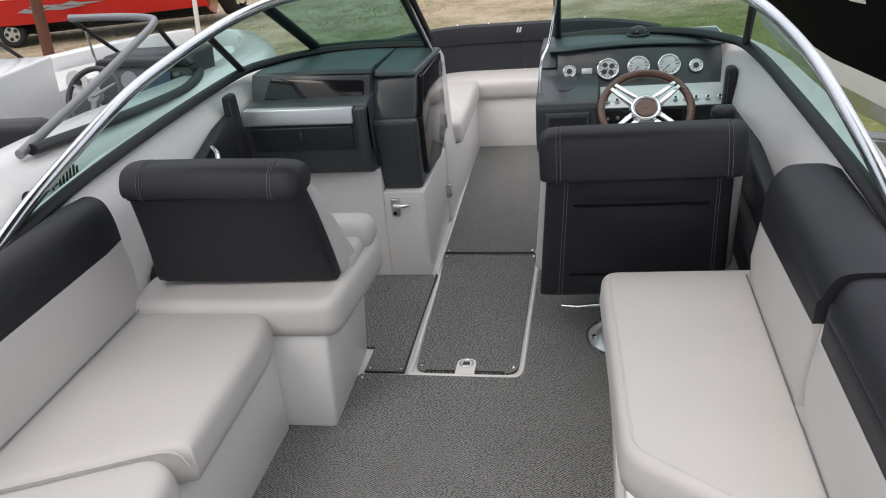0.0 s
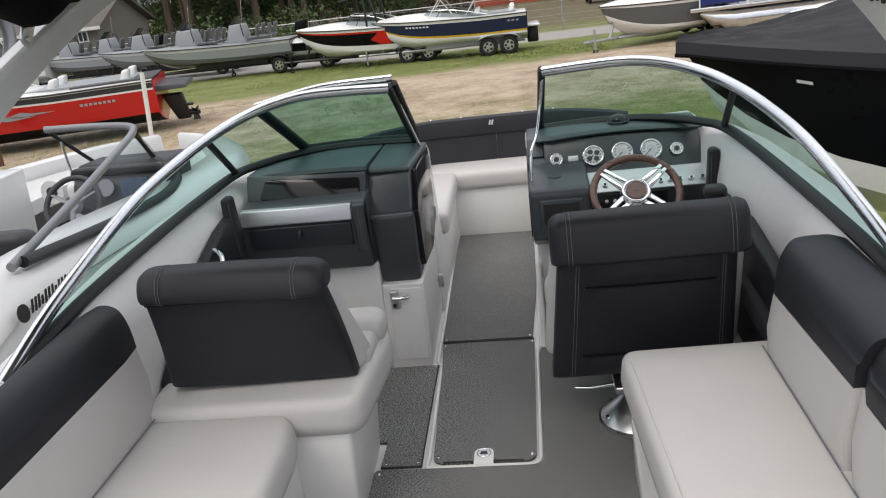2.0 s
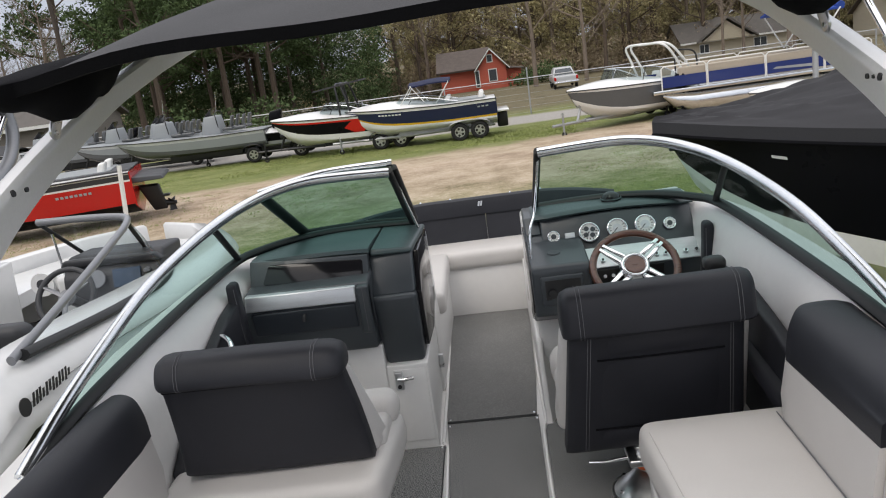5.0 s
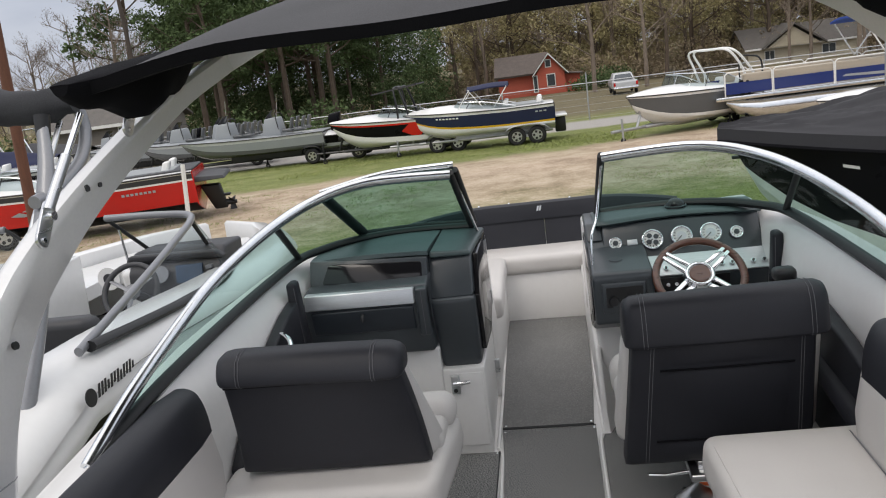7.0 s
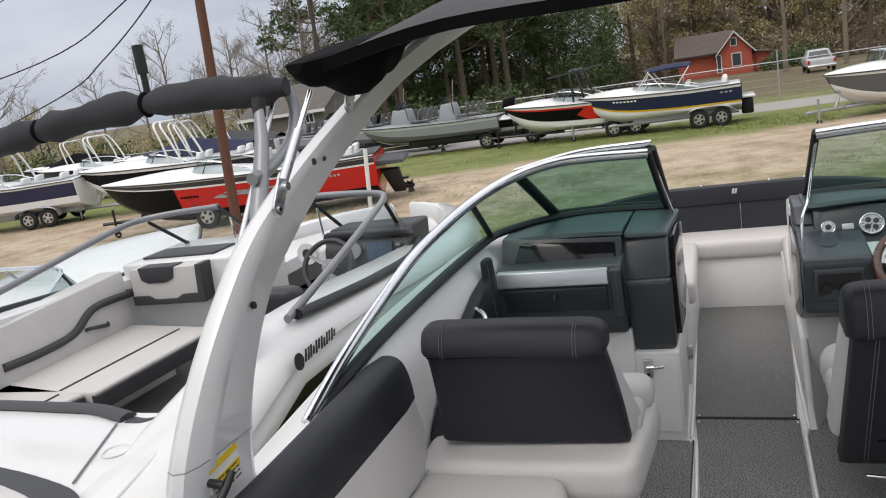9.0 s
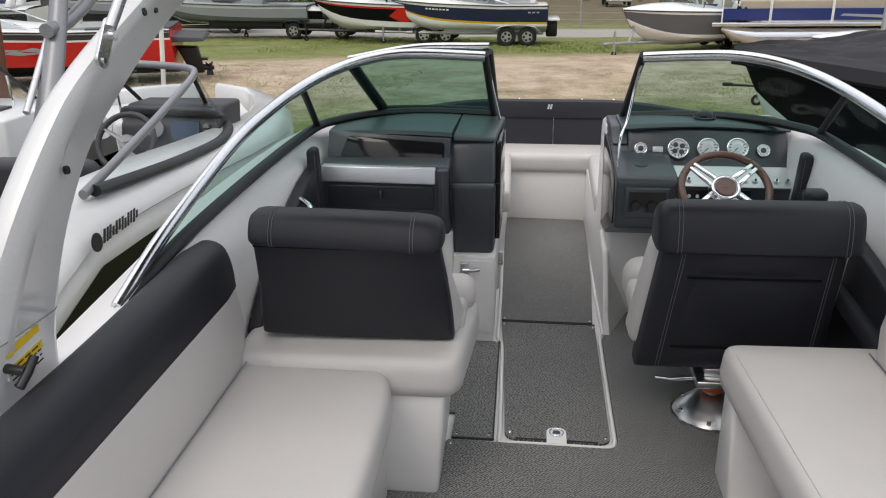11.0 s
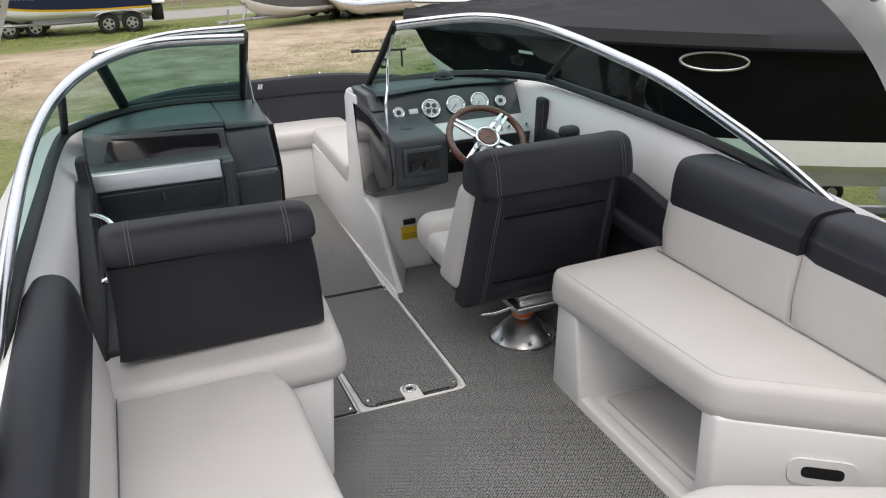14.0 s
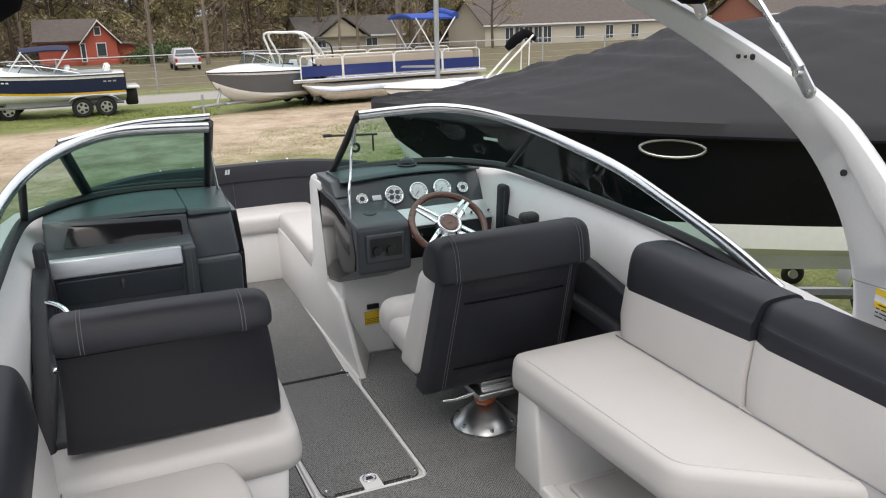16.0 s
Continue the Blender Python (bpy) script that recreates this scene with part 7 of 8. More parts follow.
hull(bo, 2.6, 1.4, 0.40, 0.30, [(0, 1, P_BLACK, "black hull")], 0.05, P_BLACK)
outboard(bo, 0.0, 0.80, P_BLACK, "black outboard motor")
part("grab_rail", tube(spline([(0.4, 0.4, 0.95), (0.4, 0.4, 2.0), (0.6, 0.1, 2.1), (0.7, -0.2, 1.9), (0.7, -0.2, 0.95)], 4), 0.03, 6), M_BLACK, bo)
place(bo, 6.6, 25.0, 60)
place(trailer("boat_trailer", 2.4, "black trailer under the skiff", 0.30, (0.3,), M_BLACK, 0.7), 6.6, 25.0, 60)
# pontoon boat
pn_ = thing("pontoon_boat", (0, 0, 0), "blue and tan pontoon boat with bright railings", "boat", "parked boats")
for s in (1, -1):
    tb = [(0.0, s * 0.85, 0.72), (5.9, s * 0.85, 0.72), (6.5, s * 0.85, 0.84), (6.9, s * 0.85, 1.00)]
    part("pontoon", tube(tb, [0.32, 0.32, 0.26, 0.05], 16), M_ALU, pn_, "aluminium pontoon tube")
    for x0, x1 in ((0.2, 1.7), (1.75, 3.6), (3.65, 5.5), (5.55, 7.0)):
        part("side_panel", box((x0, s * 1.20 - 0.015, 1.27), (x1, s * 1.20 + 0.015, 1.62)), P_BLUE, pn_, "blue fence panel")
        part("rail", tube([(x0, s * 1.2, 1.20), (x0, s * 1.2, 1.88), (x0 + 0.08, s * 1.2, 1.95), (x1 - 0.08, s * 1.2, 1.95), (x1, s * 1.2, 1.88), (x1, s * 1.2, 1.20)], 0.024, 6), P_WHITE, pn_, "white railing")
    part("couch", box((0.4, s * 1.0 - 0.15, 1.25), (6.4, s * 1.0 + 0.13, 1.86), 0.06), P_TAN, pn_, "tan couch")
    for x in (1.4, 2.6):
        part("bimini_bow", tube([(2.0, s * 1.15, 1.9), (x * 1.3 - 0.7, s * 1.1, 3.05)], 0.024, 6), P_WHITE, pn_)
    q = [(1.9, 1.32), (3.4, 1.40), (3.3, 1.46), (2.1, 1.42)]
    part("silver_flash", prism(q, "y", s * 1.218, s * 1.224), P_LGREY, pn_)
part("deck", box((-0.1, -1.22, 1.08), (7.3, 1.22, 1.2), 0.02), M_ALU, pn_, "aluminium deck edge")
part("bimini", tube([(1.1, -1.1, 3.1), (1.1, 0, 3.25), (1.1, 1.1, 3.1)], 0.13, 10), M_BLUECLOTH, pn_, "rolled blue bimini")
rows = [[(x, 1.1 * u, 3.05 + 0.15 * (1 - u * u)) for u in np.linspace(-1, 1, 7)] for x in (1.0, 1.6, 2.2, 2.8)]
part("bimini", loft([r + [(x, y, z - 0.06) for x, y, z in r[::-1]] for r in rows]), M_BLUECLOTH, pn_, "blue bimini top")
place(pn_, 12.6, 26.0, 184)
pn_.location.z -= 0.24
place(trailer("boat_trailer", 6.4, "black trailer under the pontoon boat", 0.0, (0.3, 0.42), M_BLACK, 0.45), 13.3, 26.0, 184)
# low white hull beside a galvanised pole
jb = thing("boat", (0, 0, 0), "low white hull with a dark bottom on the ground", "boat", "parked boats")
hull(jb, 4.6, 1.9, 0.62, 0.02, [(0, 0.5, P_BLACK, "dark bottom"), (0.5, 1, P_WHITE, "white topsides")])
for dy in (0.30, 0.75):
    part("frame_pole", tube([(1.5, dy, 0.60), (-0.24, dy, 2.12)], 0.035, 8), P_WHITE, jb, "white folded frame pole")
    part("frame_stay", tube([(-0.10, dy, 2.0), (-0.05, dy, 0.62)], 0.022, 6), P_WHITE, jb)
part("frame_bundle", tube(spline([(0.45, 0.28, 1.72), (0.2, 0.5, 2.02), (-0.1, 0.55, 2.16), (-0.32, 0.75, 1.98)], 4), [0.10, 0.13, 0.16, 0.15, 0.17, 0.16, 0.14, 0.16, 0.15, 0.13, 0.12, 0.10, 0.07], 10), M_BLACKCLOTH, jb, "bundled black canvas")
place(jb, 11.9, 21.0, 184)
solo("steel_pole", tube([(9.75, 22.3, -1.5), (9.78, 22.3, 5.0)], 0.085, 10), M_GALV, "galvanised steel pole standing in the yard", "pole")

# loose trailer tongue with its jack on the grass, and two small dolly wheels
tj = thing("trailer_tongue", (4.35, 14.4, -1.36), "black trailer tongue with a jack wheel on the grass", "trailer tongue")
part("bar", tube([(3.75, 14.45, -0.95), (4.9, 14.35, -0.99)], 0.024, 8), M_BLACK, tj)
part("coupler", box((3.70, 14.40, -0.98), (3.90, 14.49, -0.91), 0.02), M_BLACK, tj)
part("jack_post", tube([(4.38, 14.33, -0.72), (4.38, 14.33, -1.24)], 0.028, 8), M_GALV, tj, "steel jack post")
part("jack_wheel", ringy((4.38, 14.33, -1.24), (0, 1, 0), 0.085, 0.032, 20, 8), M_TYRE, tj, "black jack wheel")
part("stand", tube([(4.80, 14.36, -1.36), (4.80, 14.36, -0.98)], 0.022, 8), M_BLACK, tj)
for wx_, wy_ in ((5.98, 3.66), (5.72, 4.06)):
    dw = thing("dolly_wheel", (wx_, wy_, -1.25), "small black dolly wheel with a pale hub", "wheel", "dolly wheels")
    part("tyre", ringy((wx_, wy_, -1.235), (0.5, 0.86, 0), 0.085, 0.038, 22, 8), M_TYRE, dw)
    part("hub", disc((wx_ - 0.015, wy_ - 0.026, -1.235), (-0.5, -0.86, 0), 0.045, 0.02, 16), M_GALV, dw, "pale steel hub")
    part("fork", tube([(wx_, wy_, -1.235), (wx_ + 0.05, wy_ + 0.08, -1.0)], 0.02, 6), M_GALV, dw)

# ---- large black boat under a cover, ahead to starboard ----
M_COVER = mat("dark_boat_cover", (0.030, 0.030, 0.034), 0.85, var=0.2, big=1.5, fine=160, bump=0.2)
BL, BB, BH, BK = 6.4, 1.94, 1.19, 0.92
bk = thing("covered_boat", (0, 0, 0), "large black and white cruiser under a dark grey cover", "boat")
hull(bk, BL, BB, BH, BK, [(0, 0.26, P_WHITE, "white hull bottom"), (0.26, 0.41, P_WHITE, "white lower hull"), (0.41, 1.0, P_BLACK, "glossy black topsides")], -0.12, P_BLACK)
rows = []
for t in np.linspace(0, 1, 90):
    a = hull_pt(BL, BB, BH, BK, t, 1, 1)
    ridge = float(np.interp(t, [0, 0.2, 0.45, 0.6, 0.75, 0.9, 1.0], [0.71, 0.82, 0.78, 0.63, 0.37, 0.12, 0.015]))
    row = []
    for u in np.linspace(-1, 1, 49):
        sag = (1 - abs(u) ** 1.35)
        fold = noise.noise((t * 26 + abs(u) * 9, abs(u) * 1.6, 3)) + 0.7 * noise.noise((t * 12 - abs(u) * 11, u * 2, 8))
        wr = (0.058 * fold + 0.015 * noise.noise((t * 5, u * 2, 1))) * (1 - abs(u) ** 1.5)
        row.append((a.x + (0.02 if t == 1 else 0), (a.y + 0.048) * u, a.z + ridge * sag + wr))
    rows.append([(row[0][0], row[0][1] - 0.004, a.z - 0.10)] + row + [(row[-1][0], row[-1][1] + 0.004, a.z - 0.10)])
cvr = part("cover", loft(rows, cap=False, close=False), M_COVER, bk, "dark grey fitted cover")
part("cover_hem", join(*[tube([Vector(r[i]) for r in rows], 0.016, 6) for i in (0, -1)]), M_BLACKCLOTH, cvr)
for s in (1, -1):
    a, b = hull_pt(BL, BB, BH, BK, 0.682, 0.845, s), hull_pt(BL, BB, BH, BK, 0.612, 0.845, s)
    c, d = (a + b) / 2, (a - b) / 2
    ov = []
    for k in range(33):
        an = 2 * math.pi * k / 32
        ov.append(c + d * math.cos(an) + Vector((0, s * 0.012, 0.063 * math.sin(an))))
    pl = part("portlight", tube(ov, 0.012, 8), M_STEEL, bk, "oval satin steel portlight")
    part("pane", hexa(ov[:-1], [p + Vector((0, s * 0.004, 0)) for p in ov[:-1]]), M_NBLACK, pl, "dark glass")
q = [hull_pt(BL, BB, BH, BK, t, f, 1) + Vector((0, 0.006, 0)) for t, f in ((0.845, 0.80), (0.862, 0.80), (0.862, 0.818), (0.845, 0.818))]
part("label", hexa(q, [p + Vector((0, 0.004, 0)) for p in q]), M_PAPER, bk, "small white label")
BHD = 150.5
bcx, bcy = 1.44 + BL * math.cos(radians(BHD + 180)), 3.97 + BL * math.sin(radians(BHD + 180))
place(bk, bcx, bcy, BHD, -0.5)
place(trailer("boat_trailer", 5.4, "galvanised tandem trailer under the covered boat", 0.86, (0.20, 0.34), M_GALV, 0.75), bcx, bcy, BHD)
# further boat beyond the neighbouring one
fb_ = runabout("white runabout with pale seats beside the neighbouring boat", -6.05, -0.9, 90, 6.3, 2.4, 1.20, 0.28, [(0, 0.5, P_WHITE, W), (0.5, 0.62, P_BLACK, "black stripe"), (0.62, 1, P_WHITE, "white topsides")], (0.40, 0.62), 0.4)
for k in range(4):
    part("fender", tube([(1.0 + 1.1 * k, -0.95, 1.53), (1.5 + 1.1 * k, -0.97, 1.55)], 0.11, 12), P_WHITE, fb_, "rolled white fender")
place(trailer("boat_trailer", 5.8, "galvanised trailer under the white runabout", 0.28, (0.2, 0.32), M_GALV), -6.05, -0.9, 90)
# our own trailer
ot = trailer("boat_trailer", 6.0, "plain galvanised trailer under the bowrider", 0.42, (0.2, 0.32), M_GALV)
ot.matrix_basis = pose(0, -2.8, -1.35, 0, 0, 90)
ot = trailer("boat_trailer", 6.0, "plain galvanised trailer under the neighbouring boat", 0.42, (0.2, 0.32), M_GALV)
ot.matrix_basis = pose(NX0, -1.6, -1.35, 0, 0, 90)

# ---- yard ground, houses, fence, truck and woods ----
M_GROUND = bpy.data.materials.new("yard_ground")
M_GROUND.use_nodes = True
gn_, gl_ = M_GROUND.node_tree.nodes, M_GROUND.node_tree.links
gb = gn_["Principled BSDF"]
gb.inputs["Roughness"].default_value = 0.95


def gnode(kind, **kw):
    n = gn_.new(kind)
    for k, v in kw.items():
        n.inputs[k].default_value = v
    return n


gco = gn_.new("ShaderNodeTexCoord")
gsep = gn_.new("ShaderNodeSeparateXYZ")
gl_.new(gco.outputs["Object"], gsep.inputs[0])
gbig = gnode("ShaderNodeTexNoise", Scale=0.16, Detail=6, Roughness=0.6)
gmid = gnode("ShaderNodeTexNoise", Scale=1.1, Detail=7, Roughness=0.7)
gfine = gnode("ShaderNodeTexNoise", Scale=14, Detail=6, Roughness=0.75)
for n in (gbig, gmid, gfine):
    gl_.new(gco.outputs["Object"], n.inputs["Vector"])


def gmath(op, a, b, c=None):
    n = gn_.new("ShaderNodeMath")
    n.operation = op
    for i, v in enumerate((a, b, c)):
        if v is None:
            continue
        if isinstance(v, (int, float)):
            n.inputs[i].default_value = v
        else:
            gl_.new(v, n.inputs[i])
    return n.outputs[0]


def gramp(fac, stops):
    r = gn_.new("ShaderNodeValToRGB")
    while len(r.color_ramp.elements) < len(stops):
        r.color_ramp.elements.new(0.5)
    for e, (p, c) in zip(r.color_ramp.elements, stops):
        e.position, e.color = p, (*c, 1)
    gl_.new(fac, r.inputs["Fac"])
    return r.outputs["Color"]


def gmix(fac, a, b):
    n = gn_.new("ShaderNodeMixRGB")
    gl_.new(fac, n.inputs[0])
    gl_.new(a, n.inputs[1])
    gl_.new(b, n.inputs[2])
    return n.outputs[0]


dirt = gramp(gmath('MULTIPLY_ADD', gmid.outputs["Fac"], 0.6, gmath('MULTIPLY', gfine.outputs["Fac"], 0.4)), [(0.34, (0.22, 0.155, 0.10)), (0.50, (0.46, 0.355, 0.255)), (0.66, (0.64, 0.54, 0.42))])
grass = gramp(gmath('MULTIPLY_ADD', gfine.outputs["Fac"], 0.6, gmath('MULTIPLY', gmid.outputs["Fac"], 0.4)), [(0.34, (0.06, 0.085, 0.02)), (0.50, (0.17, 0.20, 0.048)), (0.70, (0.36, 0.31, 0.17))])
# the track runs across the yard between two strips of grass
gy = gmath('ADD', gsep.outputs["Y"], gmath('MULTIPLY', gsep.outputs["X"], -0.2))
wob = gmath('MULTIPLY_ADD', gbig.outputs["Fac"], 9.0, -4.5)
wob2 = gmath('MULTIPLY_ADD', gmid.outputs["Fac"], 5.0, -2.5)
gyy = gmath('ADD', gmath('ADD', gy, wob), wob2)
band = gramp(gmath('DIVIDE', gyy, 60.0), [(0.0, (1, 1, 1)), (0.20, (0.95, 0.95, 0.95)), (0.255, (0.15, 0.15, 0.15)), (0.33, (0, 0, 0)), (0.38, (0.15, 0.15, 0.15)), (0.405, (1, 1, 1)), (1.0, (1, 1, 1))])
base = gmix(band, dirt, grass)
roadm = gramp(gmath('DIVIDE', gmath('ADD', gsep.outputs["Y"], gmath('MULTIPLY', gmid.outputs["Fac"], 1.0)), 60.0), [(0.0, (0, 0, 0)), (0.515, (0, 0, 0)), (0.53, (1, 1, 1)), (0.60, (1, 1, 1)), (0.62, (0, 0, 0))])
road = gramp(gfine.outputs["Fac"], [(0.3, (0.28, 0.26, 0.24)), (0.7, (0.42, 0.40, 0.37))])
litter = gramp(gmath('MULTIPLY_ADD', gmid.outputs["Fac"], 0.5, gmath('MULTIPLY', gfine.outputs["Fac"], 0.5)), [(0.35, (0.07, 0.06, 0.03)), (0.65, (0.20, 0.165, 0.09))])
woodm = gramp(gmath('DIVIDE', gmath('ADD', gsep.outputs["Y"], gmath('MULTIPLY', gbig.outputs["Fac"], 8.0)), 100.0), [(0.0, (0, 0, 0)), (0.40, (0, 0, 0)), (0.47, (1, 1, 1)), (1.0, (1, 1, 1))])
gl_.new(gmix(roadm, gmix(woodm, base, litter), road), gb.inputs["Base Color"])
gbp = gn_.new("ShaderNodeBump")
gbp.inputs["Strength"].default_value, gbp.inputs["Distance"].default_value = 0.8, 0.06
gl_.new(gfine.outputs["Fac"], gbp.inputs["Height"])
gl_.new(gbp.outputs["Normal"], gb.inputs["Normal"])


def ground_bm():
    xs = [-3000, -900, -300, -150] + list(np.linspace(-90, 100, 96)) + [160, 300, 900, 3000]
    ys = [-3000, -600, -120] + list(np.linspace(-40, 130, 86)) + [180, 400, 1200, 4000]
    bm = bmesh.new()
    g = [[bm.verts.new((x, y, ground_z(min(y, 110)) + (0.05 * noise.noise((x * 0.25, y * 0.25, 0)) if 8 < y < 110 else 0.0))) for x in xs] for y in ys]
    for a, b in zip(g, g[1:]):
        for i in range(len(xs) - 1):
            bm.faces.new((a[i], a[i + 1], b[i + 1], b[i]))
    return bm


solo("ground", ground_bm(), M_GROUND, "worn dirt track and patchy grass of a boat yard", "ground", kind="structure")

# grass tufts as stuff
M_BLADE = mat("grass_blades", (0.24, 0.28, 0.085), 0.8, var=0.3, bump=0, isle=0.35)


def tufts(n, seed, area, h):
    rnd = random.Random(seed)
    verts, faces = [], []
    while len(faces) < n:
        x, y = rnd.uniform(area[0], area[1]), rnd.uniform(area[2], area[3])
        if noise.noise((x * 0.35, y * 0.35, 7)) < -0.05:
            continue
        z = ground_z(y)
        for _ in range(5):
            a, hh, w = rnd.uniform(0, 6.28), h * rnd.uniform(0.4, 1.2), rnd.uniform(0.006, 0.016)
            dx, dy = math.cos(a) * w, math.sin(a) * w
            lx, ly = rnd.uniform(-0.08, 0.08), rnd.uniform(-0.08, 0.08)
            ox, oy = x + rnd.uniform(-0.1, 0.1), y + rnd.uniform(-0.1, 0.1)
            i = len(verts)
            verts += [(ox - dx, oy - dy, z - 0.02), (ox + dx, oy + dy, z - 0.02), (ox + lx, oy + ly, z + hh)]
            faces.append((i, i + 1, i + 2))
    return verts, faces


def mesh_stuff(name, verts, faces, material, label, category):
    me = bpy.data.meshes.new(name)
    me.from_pydata(verts, [], faces)
    me.materials.append(material)
    ob = new(name, me)
    return tagged(ob, label, category, kind="stuff")


v1, f1 = tufts(26000, 3, (-14, 14, 24.0, 30.5), 0.06)
v2, f2 = tufts(14000, 4, (1.5, 9, 7.5, 19), 0.035)
v3, f3 = tufts(9000, 5, (-16, -3, 9, 20), 0.045)
mesh_stuff("grass", v1, f1, M_BLADE, "short patchy grass along the track", "grass")
mesh_stuff("grass", v2, f2, M_BLADE, "thin short grass ahead of the boats", "grass")
mesh_stuff("grass", v3, f3, M_BLADE, "thin short grass between the boats", "grass")

# ---- houses ----
M_REDWALL = mat("red_boards", (0.46, 0.105, 0.065), 0.8, var=0.15, big=2, fine=40, bump=0.2, stretch=(0.3, 0.3, 8))
M_TANWALL = mat("tan_siding", (0.46, 0.41, 0.31), 0.8, var=0.1, big=2, fine=40, bump=0.2, stretch=(0.3, 0.3, 8))
M_CREAM = mat("cream_siding", (0.52, 0.475, 0.38), 0.8, var=0.1, big=2, fine=40, bump=0.2, stretch=(0.3, 0.3, 8))
M_SHED = mat("weathered_shed_boards", (0.17, 0.155, 0.135), 0.85, var=0.2, big=2, fine=40, bump=0.2, stretch=(0.3, 0.3, 8))
M_BRICKW = mat("brick_wall", (0.30, 0.13, 0.09), 0.9, var=0.25, big=4, fine=30, bump=0.2)
M_ROOF = mat("roof_shingle", (0.11, 0.09, 0.08), 0.9, var=0.3, big=2, fine=14, bump=0.4)
M_ROOFGREY = mat("grey_roof_shingle", (0.12, 0.11, 0.10), 0.9, var=0.25, big=2, fine=14, bump=0.4)
M_WINDOW = mat("window_glass", (0.05, 0.06, 0.07), 0.1, var=0.2, bump=0)
M_TRIM = mat("white_trim", (0.70, 0.70, 0.67), 0.6, var=0.06, bump=0.02)


def house(label, x0, x1, y, depth, zb, ze, zr, wall, roof, windows, gable_x=None):
    h = thing("house", ((x0 + x1) / 2, y, zb), label, "house")
    part("wall", box((x0, y, zb), (x1, y + depth, ze)), wall, h, "painted outer wall")
    o = 0.45
    part("roof", prism([(y - o, ze - 0.12), (y + depth / 2, zr), (y + depth + o, ze - 0.12), (y + depth + o, ze + 0.03), (y + depth / 2, zr + 0.16), (y - o, ze + 0.03)], "x", x0 - o, x1 + o), roof, h, "shingled roof", smooth=False)
    part("gable_wall", prism([(y, ze), (y + depth, ze), (y + depth / 2, zr)], "x", x0 + 0.02, x1 - 0.02), wall, h, smooth=False)
    part("fascia", box((x0 - o, y - o - 0.03, ze - 0.16), (x1 + o, y - o, ze + 0.04)), M_TRIM, h)
    for wx, wz, ww, wh in windows:
        w = part("window", box((wx - ww / 2 - 0.08, y - 0.06, wz - 0.08), (wx + ww / 2 + 0.08, y - 0.01, wz + wh + 0.08)), M_TRIM, h, "white window casing")
        part("pane", box((wx - ww / 2, y - 0.08, wz), (wx + ww / 2, y - 0.055, wz + wh)), M_WINDOW, w)
        part("mullion", box((wx - 0.03, y - 0.09, wz), (wx + 0.03, y - 0.07, wz + wh)), M_TRIM, w)
    return h


# red house: gable end towards the yard with a lower wing
rh = thing("house", (-1.0, 90, -3.1), "small red wooden house with a dark shingled roof", "house")
part("wall", box((-5.2, 91, -3.1), (-0.6, 99, -0.6)), M_REDWALL, rh, "red board wall")
part("gable_wall", prism([(-0.9, -3.1), (2.3, -3.1), (2.3, -0.7), (0.65, 1.25), (-0.9, -0.7)], "y", 90, 97), M_REDWALL, rh, "red gable wall", smooth=False)
part("roof", prism([(90.3, -0.75), (95, 1.45), (95, 1.6), (90.2, -0.55)], "x", -5.6, 0.6), M_ROOF, rh, "dark shingled roof", smooth=False)
part("gable_roof", prism([(-1.3, -1.05), (0.65, 1.25), (2.7, -1.05), (2.75, -0.9), (0.65, 1.52), (-1.35, -0.9)], "y", 89.5, 97), M_ROOF, rh, "dark gable roof", smooth=False)
part("barge_board", prism([(-1.32, -1.0), (0.65, 1.30), (2.72, -1.0), (2.72, -0.86), (0.65, 1.50), (-1.32, -0.86)], "y", 89.42, 89.5), M_TRIM, rh, smooth=False)
for wx, wz, ww, wh in ((0.55, 0.0, 0.5, 0.7), (0.75, -2.1, 0.8, 1.2), (-1.0, -2.6, 0.35, 1.7)):
    w = part("window", box((wx - ww / 2 - 0.1, 89.92, wz - 0.1), (wx + ww / 2 + 0.1, 89.99, wz + wh + 0.1)), M_TRIM, rh, "white window casing")
    part("pane", box((wx - ww / 2, 89.88, wz), (wx + ww / 2, 89.93, wz + wh)), M_WINDOW, w)
part("porch_roof", hexa([(2.2, 90.5, -0.95), (4.3, 90.5, -1.2), (4.3, 94, -1.2), (2.2, 94, -0.95)], [(2.2, 90.5, -0.8), (4.3, 90.5, -1.08), (4.3, 94, -1.08), (2.2, 94, -0.8)]), M_ROOF, rh)
part("porch_wall", box((2.2, 91, -3.1), (4.0, 94, -1.1)), M_REDWALL, rh)
house("cream sided house with a brown roof and tall white windows", 44, 73, 88, 11, -3.2, -0.5, 2.6, M_CREAM, M_ROOF, [(47.3 + 1.35 * k, -2.75, 1.05, 1.9) for k in range(5)] + [(57.5, -2.5, 1.3, 1.5), (62, -2.6, 1.1, 1.6), (66, -2.6, 1.1, 1.6)])
lh = house("low tan house with a grey roof behind the trees", 23.6, 36.5, 97, 9, -3.3, -1.3, 0.9, M_TANWALL, M_ROOFGREY, [(26, -2.7, 1.0, 1.0), (32.5, -2.7, 1.4, 1.0)])
part("front_gable", prism([(25.6, -1.35), (31.4, -1.35), (28.5, 0.75)], "y", 96.2, 101), M_TANWALL, lh, "tan gable", smooth=False)
part("gable_roof", prism([(25.0, -1.45), (28.5, 1.0), (32.0, -1.45), (32.0, -1.25), (28.5, 1.25), (25.0, -1.25)], "y", 95.8, 101), M_ROOFGREY, lh, "grey gable roof", smooth=False)
